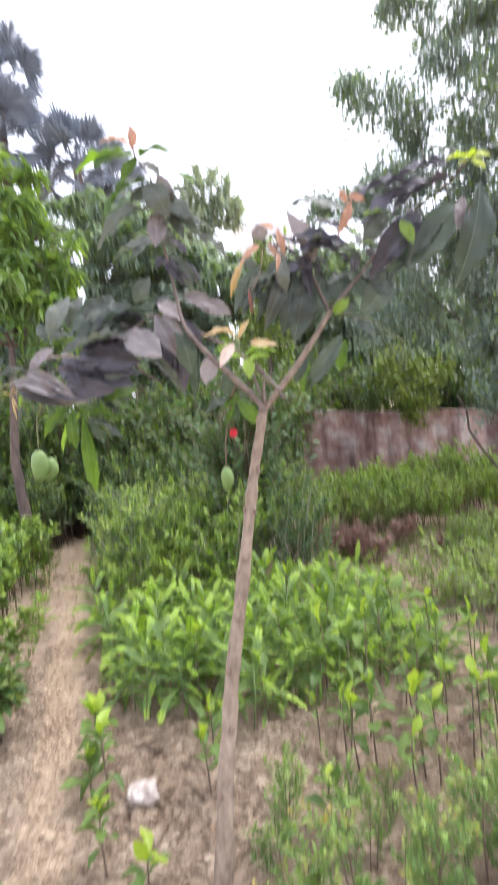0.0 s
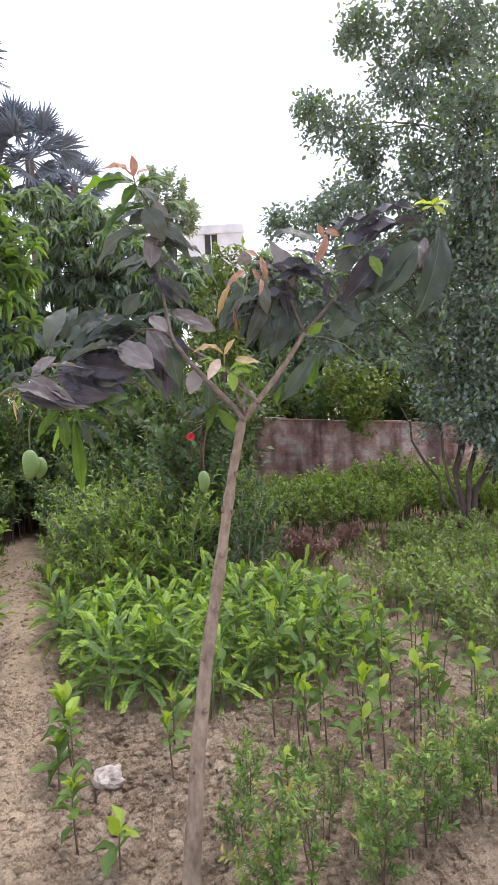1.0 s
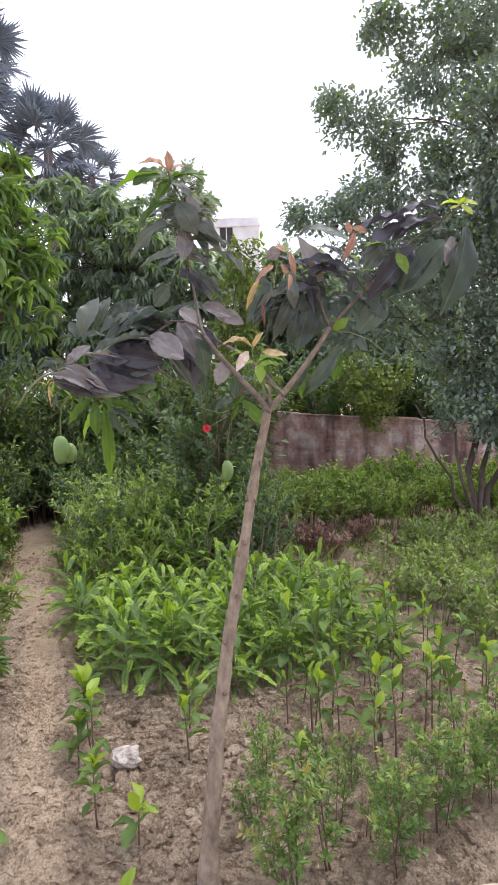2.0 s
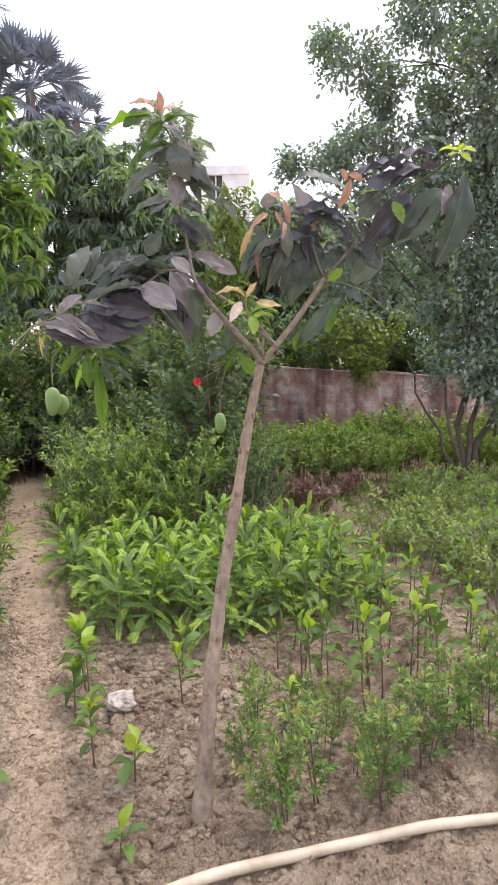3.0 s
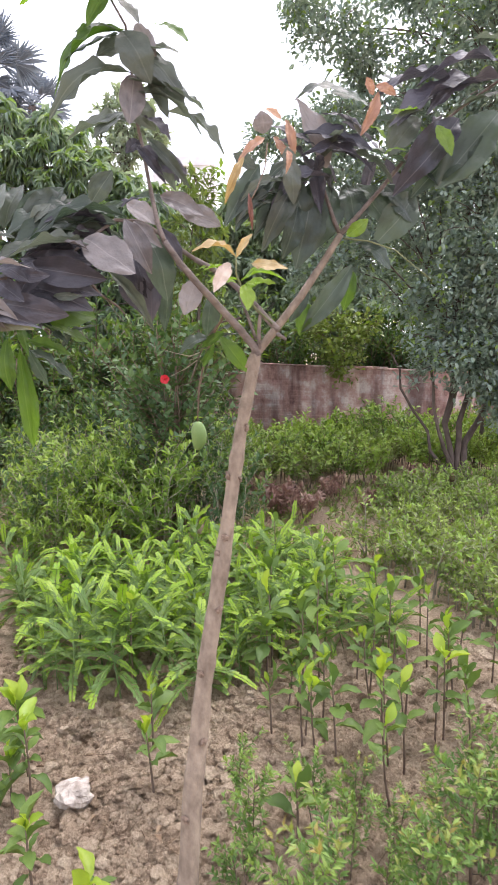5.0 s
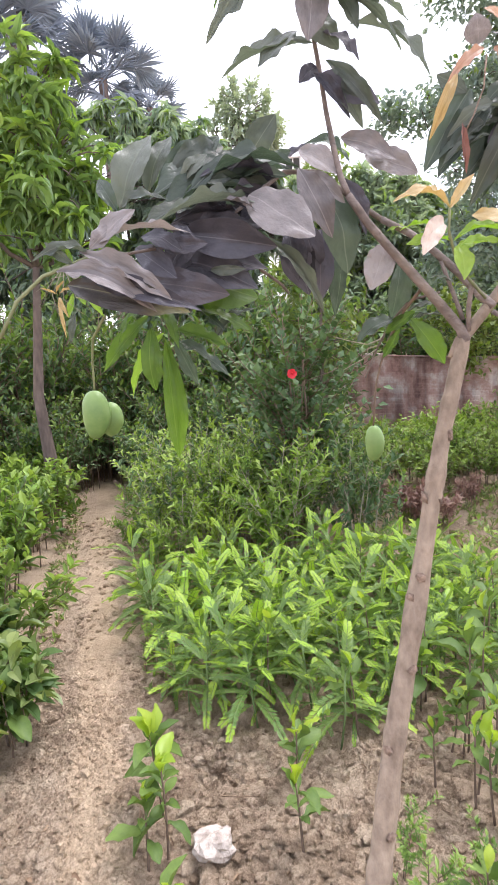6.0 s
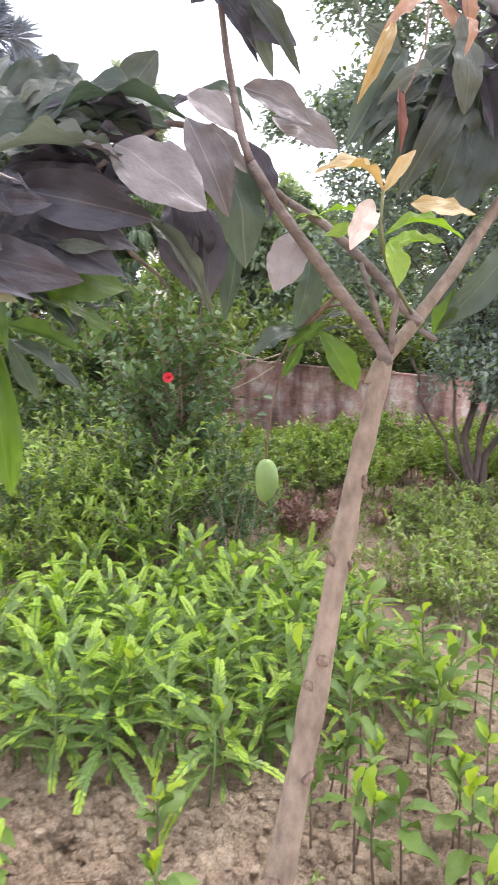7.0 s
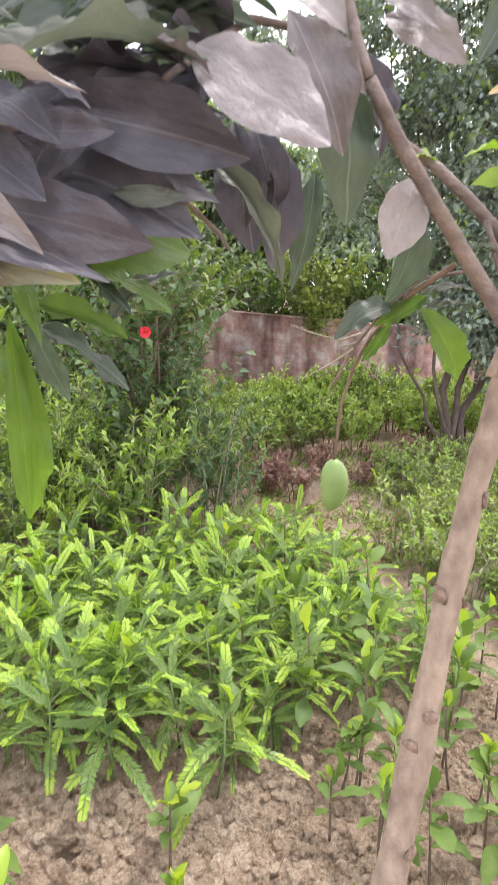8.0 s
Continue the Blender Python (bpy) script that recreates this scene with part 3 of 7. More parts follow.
def shrub(name, h, wide, stems, twigs, per, leaf, mats, label, category="shrub", template=SMALL, bare=0.25, radius=0.006, near=False):
    """A many-stemmed shrub: bare feet, side twigs, small leaves, fresh tips."""
    wood, lv, singles, sprigs = Bag(), Leaves(), [], []
    for s in range(stems):
        az = 2 * math.pi * (s + rnd(-0.3, 0.3)) / stems
        r0, r1 = wide * rnd(0.05, 0.4), wide * rnd(0.25, 1.0)
        base = np.array([r0 * math.cos(az), r0 * math.sin(az), -0.02])
        az2 = az + rnd(-0.6, 0.6)
        top = np.array([r1 * math.cos(az2), r1 * math.sin(az2), h * rnd(0.7, 1.0) * (1 - 0.25 * (r1 / wide) ** 2)])
        pts = arc(base, (base[0] * 1.2, base[1] * 1.2, top[2] * 0.6), top, 6)
        wood.tube(pts, np.linspace(radius, radius * 0.35, 6), 5)
        leafy_twig(lv, pts[2:], per, leaf[0], leaf[1], 0.9, 1, 2)
        for k in range(twigs):
            t = bare + (0.95 - bare) * (k + rnd(0, 1)) / twigs
            f = t * 5
            q = int(min(f, 4))
            p = pts[q] + (pts[q + 1] - pts[q]) * (f - q)
            out = unit(np.array([math.cos(az2 + rnd(-1.8, 1.8)), math.sin(az2 + rnd(-1.8, 1.8)), rnd(0.2, 1.0)]))
            ln = h * rnd(0.16, 0.32)
            tw = arc(p, p + out * ln * 0.6, p + out * ln + np.array([0, 0, ln * 0.25]), 4)
            if near:
                tb = Bag()
                tb.tube(tw, np.linspace(radius * 0.45, radius * 0.2, 4), 3)
                sprigs.append(tb)
            else:
                wood.tube(tw, np.linspace(radius * 0.45, radius * 0.2, 4), 3)
            leafy_twig(lv, tw, per, leaf[0], leaf[1], 0.85, 1, 2 if t > 0.45 else None)
        if near:
            singles.append((wood, lv, sprigs))
            sprigs = []
            wood, lv = Bag(), Leaves()
    ob = tagged(new(name), label, category)
    for w, l, sp in singles:
        st = part("stem", w.mesh("stem", [mats[0]]), ob)
        for tb in sp:
            part("twig", tb.mesh("twig", [mats[0]]), st)
        tagged(part("foliage", l.bag(template).mesh("foliage", list(mats), False), st), kind="stuff")
    if not near:
        tagged(part("brushwood", wood.mesh("brushwood", [mats[0]]), ob), kind="stuff")
        tagged(part("foliage", lv.bag(template).mesh("foliage", list(mats), False), ob), kind="stuff")
    return ob


def stand(protos, spots, group, scale=(0.85, 1.15), tilt=3.0):
    """Copies of the prototypes at the spots, turned and scaled at random; the prototypes take the first spots."""
    for i, (x, y) in enumerate(spots):
        s = rnd(*scale)
        m = Matrix.LocRotScale((x, y, gz(x, y)), Euler((radians(rnd(-tilt, tilt)), radians(rnd(-tilt, tilt)), rnd(0, 6.28))), (s, s, s * rnd(0.92, 1.08)))
        if i < len(protos):
            protos[i].matrix_world = m
            tagged(protos[i], group=group)
        else:
            p = random.choice(protos)
            ob = copy_thing(p, Matrix.Identity(4))
            ob.matrix_world = m
            tagged(ob, group=group)


def scatter_spots(x0, x1, y0, y1, gap, keep=None, jitter=0.35):
    """A jittered grid of places."""
    out = []
    y, r = y0, 0
    while y <= y1:
        x = x0 + (gap * 0.5 if r % 2 else 0)
        while x <= x1:
            px, py = x + rnd(-1, 1) * gap * jitter, y + rnd(-1, 1) * gap * jitter
            if keep is None or keep(px, py):
                out.append((px, py))
            x += gap
        y += gap * 0.87
        r += 1
    random.shuffle(out)
    return out


# ---- trees ----
def tree(name, base, trunk, radius, blobs, leaf, clump, mats, label, template=SMALL, twig=0.45, droop=0.25, limbs=True, split=0.55, fresh=0.3, whorled=False):
    """A trunk of several bends, limbs into every blob of the crown, twigs and clumps of leaves.
    blobs: centre, radii, number of clumps."""
    wood, lv = Bag(), Leaves()
    trunk = np.array(trunk, float)
    n = len(trunk)
    wood.tube(trunk, np.linspace(radius, radius * 0.45, n), 9, 0, 0.12)
    hub = trunk[-1]
    for (c, r, count) in blobs:
        c, r = np.array(c, float), np.array(r, float)
        start = trunk[max(1, int(n * split))] if c[2] < hub[2] else hub
        if limbs:
            mid = (start + c) / 2 + np.array([rnd(-0.3, 0.3), rnd(-0.3, 0.3), rnd(-0.1, 0.35)])
            limb = arc(start, mid, c, 7)
            limb[1:-1] += rng.uniform(-0.07, 0.07, (5, 3))
            for j in range(16):
                b = limb[3 + j // 6] + ball() * twig * 0.3
                lv.put(b, unit(ball() + np.array([0, 0, -droop])), np.array([0, 0, 1.0]) + 0.45 * ball(), leaf[0] * rnd(0.7, 1.2), leaf[1], 1)
            wood.tube(limb, np.linspace(min(0.03, radius * 0.34), radius * 0.1, 7), 6, 0, 0.1)
        for k in range(count):
            q = ball()
            q = q * (rnd(0.25, 1.0) ** 0.45)
            lump_ = 1.0 + 0.35 * float(noise.noise(Vector(q * 2.3 + c)))
            p = c + q * r * lump_
            inner = c + (p - c) * 0.5
            out = unit(p - c + np.array([0, 0, 0.15]))
            tw = arc(inner, (inner + p) / 2 + np.array([0, 0, 0.06]), p, 4)
            wood.tube(tw, np.linspace(radius * 0.07 + 0.004, 0.003, 4), 3)
            for j in range(clump):
                t = rnd(0.25, 1.0) ** 0.7
                if whorled:
                    t = rnd(0.86, 1.0) if j % 3 else t
                    b = inner + (p - inner) * t + ball() * 0.02
                    q2 = ball()
                    d = unit(out * 0.35 + q2 * np.array([1.0, 1.0, 0.6]) + np.array([0, 0, 0.1 - droop * rnd(0.4, 2.0)]))
                else:
                    b = inner + (p - inner) * t + ball() * twig * 0.25 * rnd(0.3, 1.0)
                    d = unit(out * 0.5 + ball() * 0.9 + np.array([0, 0, -droop]))
                m = 2 if (t > 0.75 and rnd(0, 1) < fresh and q[2] > -0.2) else 1
                s = rnd(0.7, 1.2)
                lv.put(b, d, np.array([0, 0, 1.0]) + 0.45 * ball(), leaf[0] * s, leaf[1] * s, m)
    ob = tagged(new(name), label, "tree")
    ob.location = base
    part("trunk", wood.mesh("trunk", [mats[0]]), ob)
    part("crown", lv.bag(template).mesh("crown", list(mats), False), ob)
    return ob


T = (M_BARK_DARK, M_TREE_HAZED, M_TREE_YOUNG)

# the dark broad tree beside the wall, many-stemmed, reaching over the nursery
broad = tree("broadleaf_tree", (3.0, 7.0, 0.0),
     [(0, 0, -0.1), (0.04, 0.02, 0.35), (-0.03, 0.05, 0.7), (0.12, 0.1, 1.1), (0.08, 0.1, 1.7), (0.25, 0.15, 2.6), (0.3, 0.2, 3.6), (0.35, 0.2, 4.6)], 0.036,
     [((-1.25, 0.2, 4.72), (0.45, 0.45, 0.2), 14), ((-1.62, 0.2, 4.9), (0.2, 0.2, 0.1), 6), ((-0.85, 0.2, 4.5), (0.35, 0.4, 0.2), 12), ((-1.72, 0.2, 3.72), (0.45, 0.4, 0.2), 16),
      ((-1.2, 0.15, 3.85), (0.5, 0.5, 0.28), 24), ((-0.75, 0.15, 4.2), (0.45, 0.5, 0.4), 14), ((-1.1, 0.2, 3.2), (0.55, 0.45, 0.4), 30), ((-1.2, 0.3, 2.5), (0.6, 0.5, 0.45), 34), ((-0.9, 0.2, 5.75), (0.35, 0.35, 0.2), 14),
      ((-0.3, 0.2, 5.5), (0.65, 0.7, 0.6), 40), ((-0.1, 0.2, 6.1), (0.8, 0.8, 0.6), 34), ((0.7, 0.3, 6.4), (1.2, 1.0, 0.9), 64), ((0.9, 0.2, 5.4), (1.1, 0.9, 0.9), 66), ((0.2, 0.3, 3.7), (1.0, 0.8, 0.9), 70),
      ((0.3, 0.2, 4.4), (1.1, 1.0, 1.0), 90), ((-0.1, 0.1, 3.1), (0.9, 0.9, 0.8), 80), ((0.2, 0.1, 2.1), (0.9, 0.8, 0.7), 70),
      ((1.4, 0.2, 4.6), (1.1, 1.0, 1.4), 90), ((1.3, 0.1, 2.6), (1.0, 0.9, 1.1), 80), ((0.9, 0.0, 1.5), (0.8, 0.7, 0.5), 40), ((0.3, -0.5, 2.7), (0.7, 0.35, 1.0), 60), ((0.3, -0.5, 4.2), (0.8, 0.4, 1.2), 60), ((0.1, -0.3, 1.5), (0.7, 0.5, 0.45), 50), ((0.45, -0.35, 1.05), (0.5, 0.4, 0.3), 22), ((0.8, -0.1, 1.1), (0.6, 0.5, 0.4), 30)],
     (0.068, 0.038), 62, T, "tall dark multi-stemmed broadleaf tree beside the wall, haze painted into its leaf colour", ROUND, 0.8)

# crooked stems that fan out from its foot
for reach, deep, top, r in ((-0.6, 0.1, 1.5, 0.022), (-0.3, -0.1, 1.6, 0.026), (0.05, 0.15, 1.7, 0.026), (0.45, 0.1, 1.7, 0.04), (0.8, 0.2, 1.7, 0.045)):
    _b = Bag()
    _p = [np.array((0.0 if abs(reach) < 0.45 else reach * 0.4 * (reach > 0), 0.0, -0.05))]
    for q in (0.14, 0.28, 0.42, 0.58, 0.74, 0.88, 1.0):
        _p.append(np.array((reach * q ** 0.9 + rnd(-0.075, 0.075), deep * q + rnd(-0.06, 0.06), top * q)))
    _b.tube(_p, np.linspace(r, r * 0.45, len(_p)), 7, 0, 0.15)
    part("stem", _b.mesh("stem", [M_BARK_DARK]), broad)
tree("understorey_tree", (3.75, 7.9, 0.0), [(0, 0, -0.1), (0.12, 0, 0.5), (0.2, 0.05, 1.2), (0.45, 0.1, 2.0)], 0.03,
     [((0.4, 0.1, 1.9), (0.6, 0.5, 0.5), 26), ((0.2, 0, 1.35), (0.45, 0.4, 0.3), 16)], (0.1, 0.045), 18, T,
     "slender dark understorey tree with bare crooked stems")

# young mango tree with fresh lime leaves beside the path
tree("young_mango_tree", (-2.46, 6.9, 0.0), [(0, 0, -0.1), (0.03, 0, 0.6), (-0.03, 0, 1.2), (0.02, 0, 1.8), (0.06, 0, 2.4)], 0.075,
     [((0.3, 0, 2.65), (0.6, 0.55, 0.4), 16), ((0.27, 0, 3.4), (0.62, 0.55, 0.55), 38), ((0.15, 0, 4.0), (0.42, 0.45, 0.4), 30), ((-0.65, 0, 3.0), (0.7, 0.7, 0.9), 50),
      ((0.35, -0.1, 3.1), (0.45, 0.5, 0.4), 26)],
     (0.21, 0.056), 13, (M_BARK_DARK, M_LIME, M_LIME_TIP), "young mango tree with fresh bright green drooping leaves", LANCE, 0.5, 0.3, fresh=0.45, whorled=True)

# dark trees that close the view behind the wall, haze painted into their leaves
BACK = (M_BARK_DARK, M_BACK_HAZED, M_TREE_YOUNG)
tree("dense_tree", (-2.6, 12.2, 0.0), [(0, 0, -0.1), (0.1, 0, 1.2), (0, 0, 2.4)], 0.16,
     [((0.1, 0, 4.8), (1.7, 1.2, 1.1), 110), ((-1.2, 0, 3.4), (1.4, 1.2, 1.6), 110), ((1.4, -0.2, 3.3), (1.3, 1.1, 1.3), 95), ((0.2, -0.5, 2.4), (1.8, 1.0, 1.2), 95), ((1.9, -0.4, 2.0), (1.1, 0.9, 0.9), 70)],
     (0.22, 0.062), 46, BACK, "dense dark green evergreen tree behind the shrubs, haze in its leaf colour", LANCE, 0.45, 0.55, whorled=True)
tree("dense_tree", (-1.0, 11.6, 0.0), [(0, 0, -0.1), (0.1, 0, 1.2), (0, 0, 2.4)], 0.14,
     [((-0.6, 0, 4.2), (1.2, 0.9, 0.9), 95), ((0.5, 0, 3.7), (1.0, 0.9, 0.9), 100), ((-0.2, -0.2, 2.4), (1.5, 0.9, 1.0), 95)],
     (0.2, 0.058), 46, BACK, "dense dark green evergreen tree behind the shrubs, haze in its leaf colour", LANCE, 0.45, 0.55, whorled=True)
tree("dense_tree", (-6.0, 12.0, 0.0), [(0, 0, -0.1), (0.1, 0, 1.5), (0, 0, 3.0)], 0.18,
     [((0.3, 0, 4.6), (2.0, 1.4, 1.5), 95), ((1.0, -0.5, 2.6), (1.9, 1.2, 1.6), 95), ((-1.5, 0, 3.0), (1.6, 1.2, 2.0), 80), ((2.2, 0, 3.2), (1.3, 1.0, 1.5), 100)],
     (0.22, 0.062), 46, BACK, "dense dark green evergreen tree behind the shrubs, haze in its leaf colour", LANCE, 0.45, 0.55, whorled=True)
tree("dense_tree", (1.3, 12.4, 0.0), [(0, 0, -0.1), (0.1, 0, 1.2), (0, 0, 2.2)], 0.12,
     [((-0.7, 0, 3.5), (0.9, 0.9, 0.95), 100), ((0.4, 0, 3.4), (1.1, 0.9, 0.9), 95), ((0.3, 0, 4.2), (0.55, 0.5, 0.4), 30), ((1.0, 0, 4.0), (0.7, 0.6, 0.45), 36), ((1.6, 0, 3.2), (1.0, 0.9, 0.9), 90), ((0.9, 0, 2.4), (1.2, 0.9, 0.9), 90), ((0.1, -0.6, 1.9), (1.6, 0.8, 0.8), 90)],
     (0.18, 0.08), 44, BACK, "dense dark green tree behind the brick wall, haze in its leaf colour")
tree("dense_tree", (4.2, 12.6, 0.0), [(0, 0, -0.1), (0.1, 0, 1.2), (0, 0, 2.2)], 0.14,
     [((-0.6, 0, 3.2), (1.5, 1.0, 1.3), 110), ((1.4, 0, 3.4), (1.6, 1.0, 1.8), 110), ((0.0, -0.8, 2.0), (2.2, 0.8, 0.9), 110), ((3.2, -0.5, 2.4), (1.6, 1.0, 1.8), 90)],
     (0.18, 0.08), 44, BACK, "dense dark green tree behind the brick wall, haze in its leaf colour")
tree("dense_tree", (2.7, 13.4, 0.0), [(0, 0, -0.1), (0.1, 0, 1.2), (0, 0, 2.2)], 0.12,
     [((-0.6, 0, 3.2), (1.1, 0.7, 1.0), 90), ((0.7, 0, 3.1), (1.1, 0.7, 1.1), 90), ((0.0, 0, 2.2), (1.5, 0.7, 0.8), 70), ((-1.6, 0, 2.6), (0.9, 0.7, 1.0), 70), ((0.3, 0.7, 2.9), (1.9, 0.4, 1.5), 130)],
     (0.19, 0.09), 42, BACK, "dense dark green tree behind the brick wall, haze in its leaf colour")
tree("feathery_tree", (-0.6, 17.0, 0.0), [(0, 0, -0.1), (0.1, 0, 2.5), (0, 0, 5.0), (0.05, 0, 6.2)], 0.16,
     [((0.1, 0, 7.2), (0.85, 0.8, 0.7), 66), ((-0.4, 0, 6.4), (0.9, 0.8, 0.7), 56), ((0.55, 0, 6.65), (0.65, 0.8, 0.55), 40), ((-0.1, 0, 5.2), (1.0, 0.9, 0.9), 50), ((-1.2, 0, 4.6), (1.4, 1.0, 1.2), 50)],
     (0.16, 0.08), 24, (M_BARK_DARK, M_FAR_HAZED, M_FAR_HAZED), "distant tree against the sky, haze painted into its pale green leaves")

# sapling with upright bright shoots in front of the wall
tree("guava_tree", (0.35, 8.2, 0.0), [(0, 0, -0.05), (0.03, 0, 0.8), (0.0, 0, 1.6), (0.05, 0, 2.2)], 0.035,
     [((0.12, 0, 3.4), (0.28, 0.25, 0.3), 16), ((0.05, 0, 2.95), (0.38, 0.3, 0.45), 28), ((-0.1, 0, 2.3), (0.5, 0.4, 0.4), 26), ((0.0, 0, 1.7), (0.55, 0.4, 0.4), 26)],
     (0.13, 0.05), 16, (M_BARK_DARK, M_HEDGE, M_SHRUB_YOUNG), "slender sapling with upright light green leafy shoots")

# creeper bush hanging over the wall
tree("creeper", (2.65, 10.25, 0.0), [(0, 0.35, -0.1), (0.02, 0.35, 0.8), (0, 0.3, 1.4)], 0.03,
     [((0, 0, 1.7), (0.55, 0.35, 0.35), 30), ((0.15, -0.15, 1.35), (0.4, 0.15, 0.25), 14), ((-0.15, 0, 2.1), (0.4, 0.3, 0.3), 14), ((0.4, 0, 1.9), (0.35, 0.3, 0.25), 12)],
     (0.085, 0.058), 18, (M_STEM, M_HEDGE, M_SHRUB_YOUNG), "light green creeper tumbling over the wall top", ROUND, 0.75, 0.05)


# ---- fan palms ----
def fan_palm(x, y, top, spread, fronds, label):
    palm = tagged(new("fan_palm"), label, "palm")
    palm.location = (x, y, 0)
    b = Bag()
    b.tube([(0, 0, -0.1), (0.1, 0, top * 0.4), (0, 0, top)], [0.24, 0.17, 0.14], 9)
    part("trunk", b.mesh("trunk", [M_BARK_DARK]), palm)
    for k in range(fronds):
        az, el = k * 2.4 + rnd(-0.2, 0.2), -1.15 + 2.5 * (k + rnd(0, 1)) / fronds
        ax = np.array([math.cos(az) * math.cos(el), math.sin(az) * math.cos(el), math.sin(el)])
        b = Bag()
        hub = np.array([0, 0, top]) + ax * spread * rnd(0.5, 0.72)
        b.tube([(0, 0, top), tuple(hub)], [0.03, 0.02], 4)
        side = unit(np.cross(ax, [0, 0, 1.0]))
        nrm = np.cross(side, ax)
        roll = rnd(-0.7, 0.7)
        side, nrm = side * math.cos(roll) + nrm * math.sin(roll), nrm * math.cos(roll) - side * math.sin(roll)
        for j in range(29):
            th = -1.75 + 3.5 * j / 28
            d = ax * math.cos(th) + side * math.sin(th) + nrm * (0.25 * math.cos(th * 1.5) + rnd(-0.12, 0.12))
            d = unit(d)
            ln = spread * 0.66 * (1 - 0.16 * abs(th)) * rnd(0.92, 1.08)
            w = spread * 0.034
            across = unit(np.cross(d, nrm))
            droop = np.array([0, 0, -ln * rnd(0.02, 0.2)])
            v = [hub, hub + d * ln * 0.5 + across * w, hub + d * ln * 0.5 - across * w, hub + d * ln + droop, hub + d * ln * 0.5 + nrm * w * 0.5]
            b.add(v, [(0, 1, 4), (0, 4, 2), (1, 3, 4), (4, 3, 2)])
        part("frond", b.mesh("frond", [M_PALM_HAZED], False), palm)


fan_palm(-4.85, 22.0, 10.1, 1.6, 24, "tall fan palm with spiky fronds, bluish haze painted into their colour")
fan_palm(-7.4, 22.5, 13.4, 1.65, 24, "tall fan palm with spiky fronds, bluish haze painted into their colour")
fan_palm(-7.4, 21.5, 11.0, 1.85, 26, "tall fan palm with spiky fronds, bluish haze painted into their colour")
fan_palm(-3.75, 24.0, 9.9, 1.15, 20, "smaller fan palm with spiky fronds, bluish haze painted into their colour")


# ---- shrubs round the beds ----
S = (M_STEM_PALE, M_SHRUB, M_SHRUB_YOUNG)
tall = [shrub("bushy_shrub", 0.9, 0.36, 8, 7, 14, (0.062, 0.024), (M_STEM_PALE, body, tip), "bushy green nursery shrub with thin pale stems", bare=0.1)
        for body, tip in ((M_SHRUB, M_SHRUB_YOUNG), (M_SHRUB, M_SHRUB_YOUNG), (M_HIBISCUS, M_SHRUB), (M_SHRUB, M_SHRUB_YOUNG), (M_HIBISCUS, M_SHRUB_YOUNG))]
stand(tall, scatter_spots(-1.45, 0.5, 5.45, 7.0, 0.42, lambda x, y: x > path_x(y) + 0.35), "shrubs in the back bed", (0.7, 1.2))
light = [shrub("feathery_shrub", 0.85, 0.3, 7, 8, 12, (0.06, 0.02), (M_STEM_PALE, body, tip), "light green feathery shrub on thin pale stems", bare=0.25, template=LANCE_FLAT)
         for body, tip in ((M_SHRUB_YOUNG, M_ANNONA_YOUNG), (M_SHRUB, M_SHRUB_YOUNG), (M_SHRUB, M_SHRUB_YOUNG))]
stand(light, scatter_spots(-1.35, 0.3, 5.15, 5.75, 0.36, lambda x, y: x > path_x(y) + 0.25 and x + rnd(-0.3, 0.9) < 0.1), "light shrubs at the front of the back bed", (0.6, 1.15), 5)
dark = [shrub("dark_shrub", 1.15, 0.42, 9, 6, 11, (0.08, 0.035), (M_STEM, M_HIBISCUS, M_SHRUB), "dense dark green shrub") for _ in range(3)]
stand(dark, scatter_spots(-3.4, 0.45, 7.4, 9.6, 0.55, lambda x, y: abs(x - path_x(y)) > 0.4 or y > 8.0), "dark shrubs behind the bed")
stand([shrub("tall_shrub", 2.1, 0.7, 11, 8, 13, (0.135, 0.058), (M_STEM, M_HIBISCUS, M_SHRUB), "tall dense dark green shrub close to the wall", bare=0.05, radius=0.016) for _ in range(2)],
      scatter_spots(-4.6, 0.55, 8.9, 10.0, 0.6) + scatter_spots(-5.5, -2.6, 8.0, 8.7, 0.6) + scatter_spots(0.6, 7.5, 10.95, 11.6, 0.7), "tall shrubs along the wall", (0.8, 1.15))
left = [shrub("leafy_shrub", 0.7, 0.36, 8, 5, 9, (0.085, 0.036), (M_STEM, M_SHRUB, M_SHRUB_YOUNG), "leafy mid-green shrub beside the path", template=LANCE_FLAT) for _ in range(4)]
stand([shrub("small_shrub", 0.42, 0.2, 5, 4, 7, (0.115, 0.05), (M_STEM, M_JACK, M_HEDGE), "small leafy shrub at the path edge", template=OBOVATE)], [(-1.38, 3.12), (-1.6, 2.95), (-1.58, 3.4), (-1.75, 3.7), (-1.5, 2.7)], "small shrubs along the path", (0.85, 1.15))
stand(left, scatter_spots(-3.9, -1.5, 3.9, 8.6, 0.44, lambda x, y: x < path_x(y) - 0.36), "shrubs along the path")
low = [shrub("low_shrub", rnd(0.32, 0.42), 0.26, 7, 5, 10, (0.044, 0.02), (M_STEM_PALE, M_HEDGE, M_SHRUB_YOUNG), "low small-leaved green shrub") for _ in range(4)]
stand(low, scatter_spots(1.2, 3.9, 3.2, 6.5, 0.27, lambda x, y: x > bund_x(y) + 0.26 and not (x < 1.9 and y > 5.0)), "low shrubs in the side bed", (0.6, 1.25))
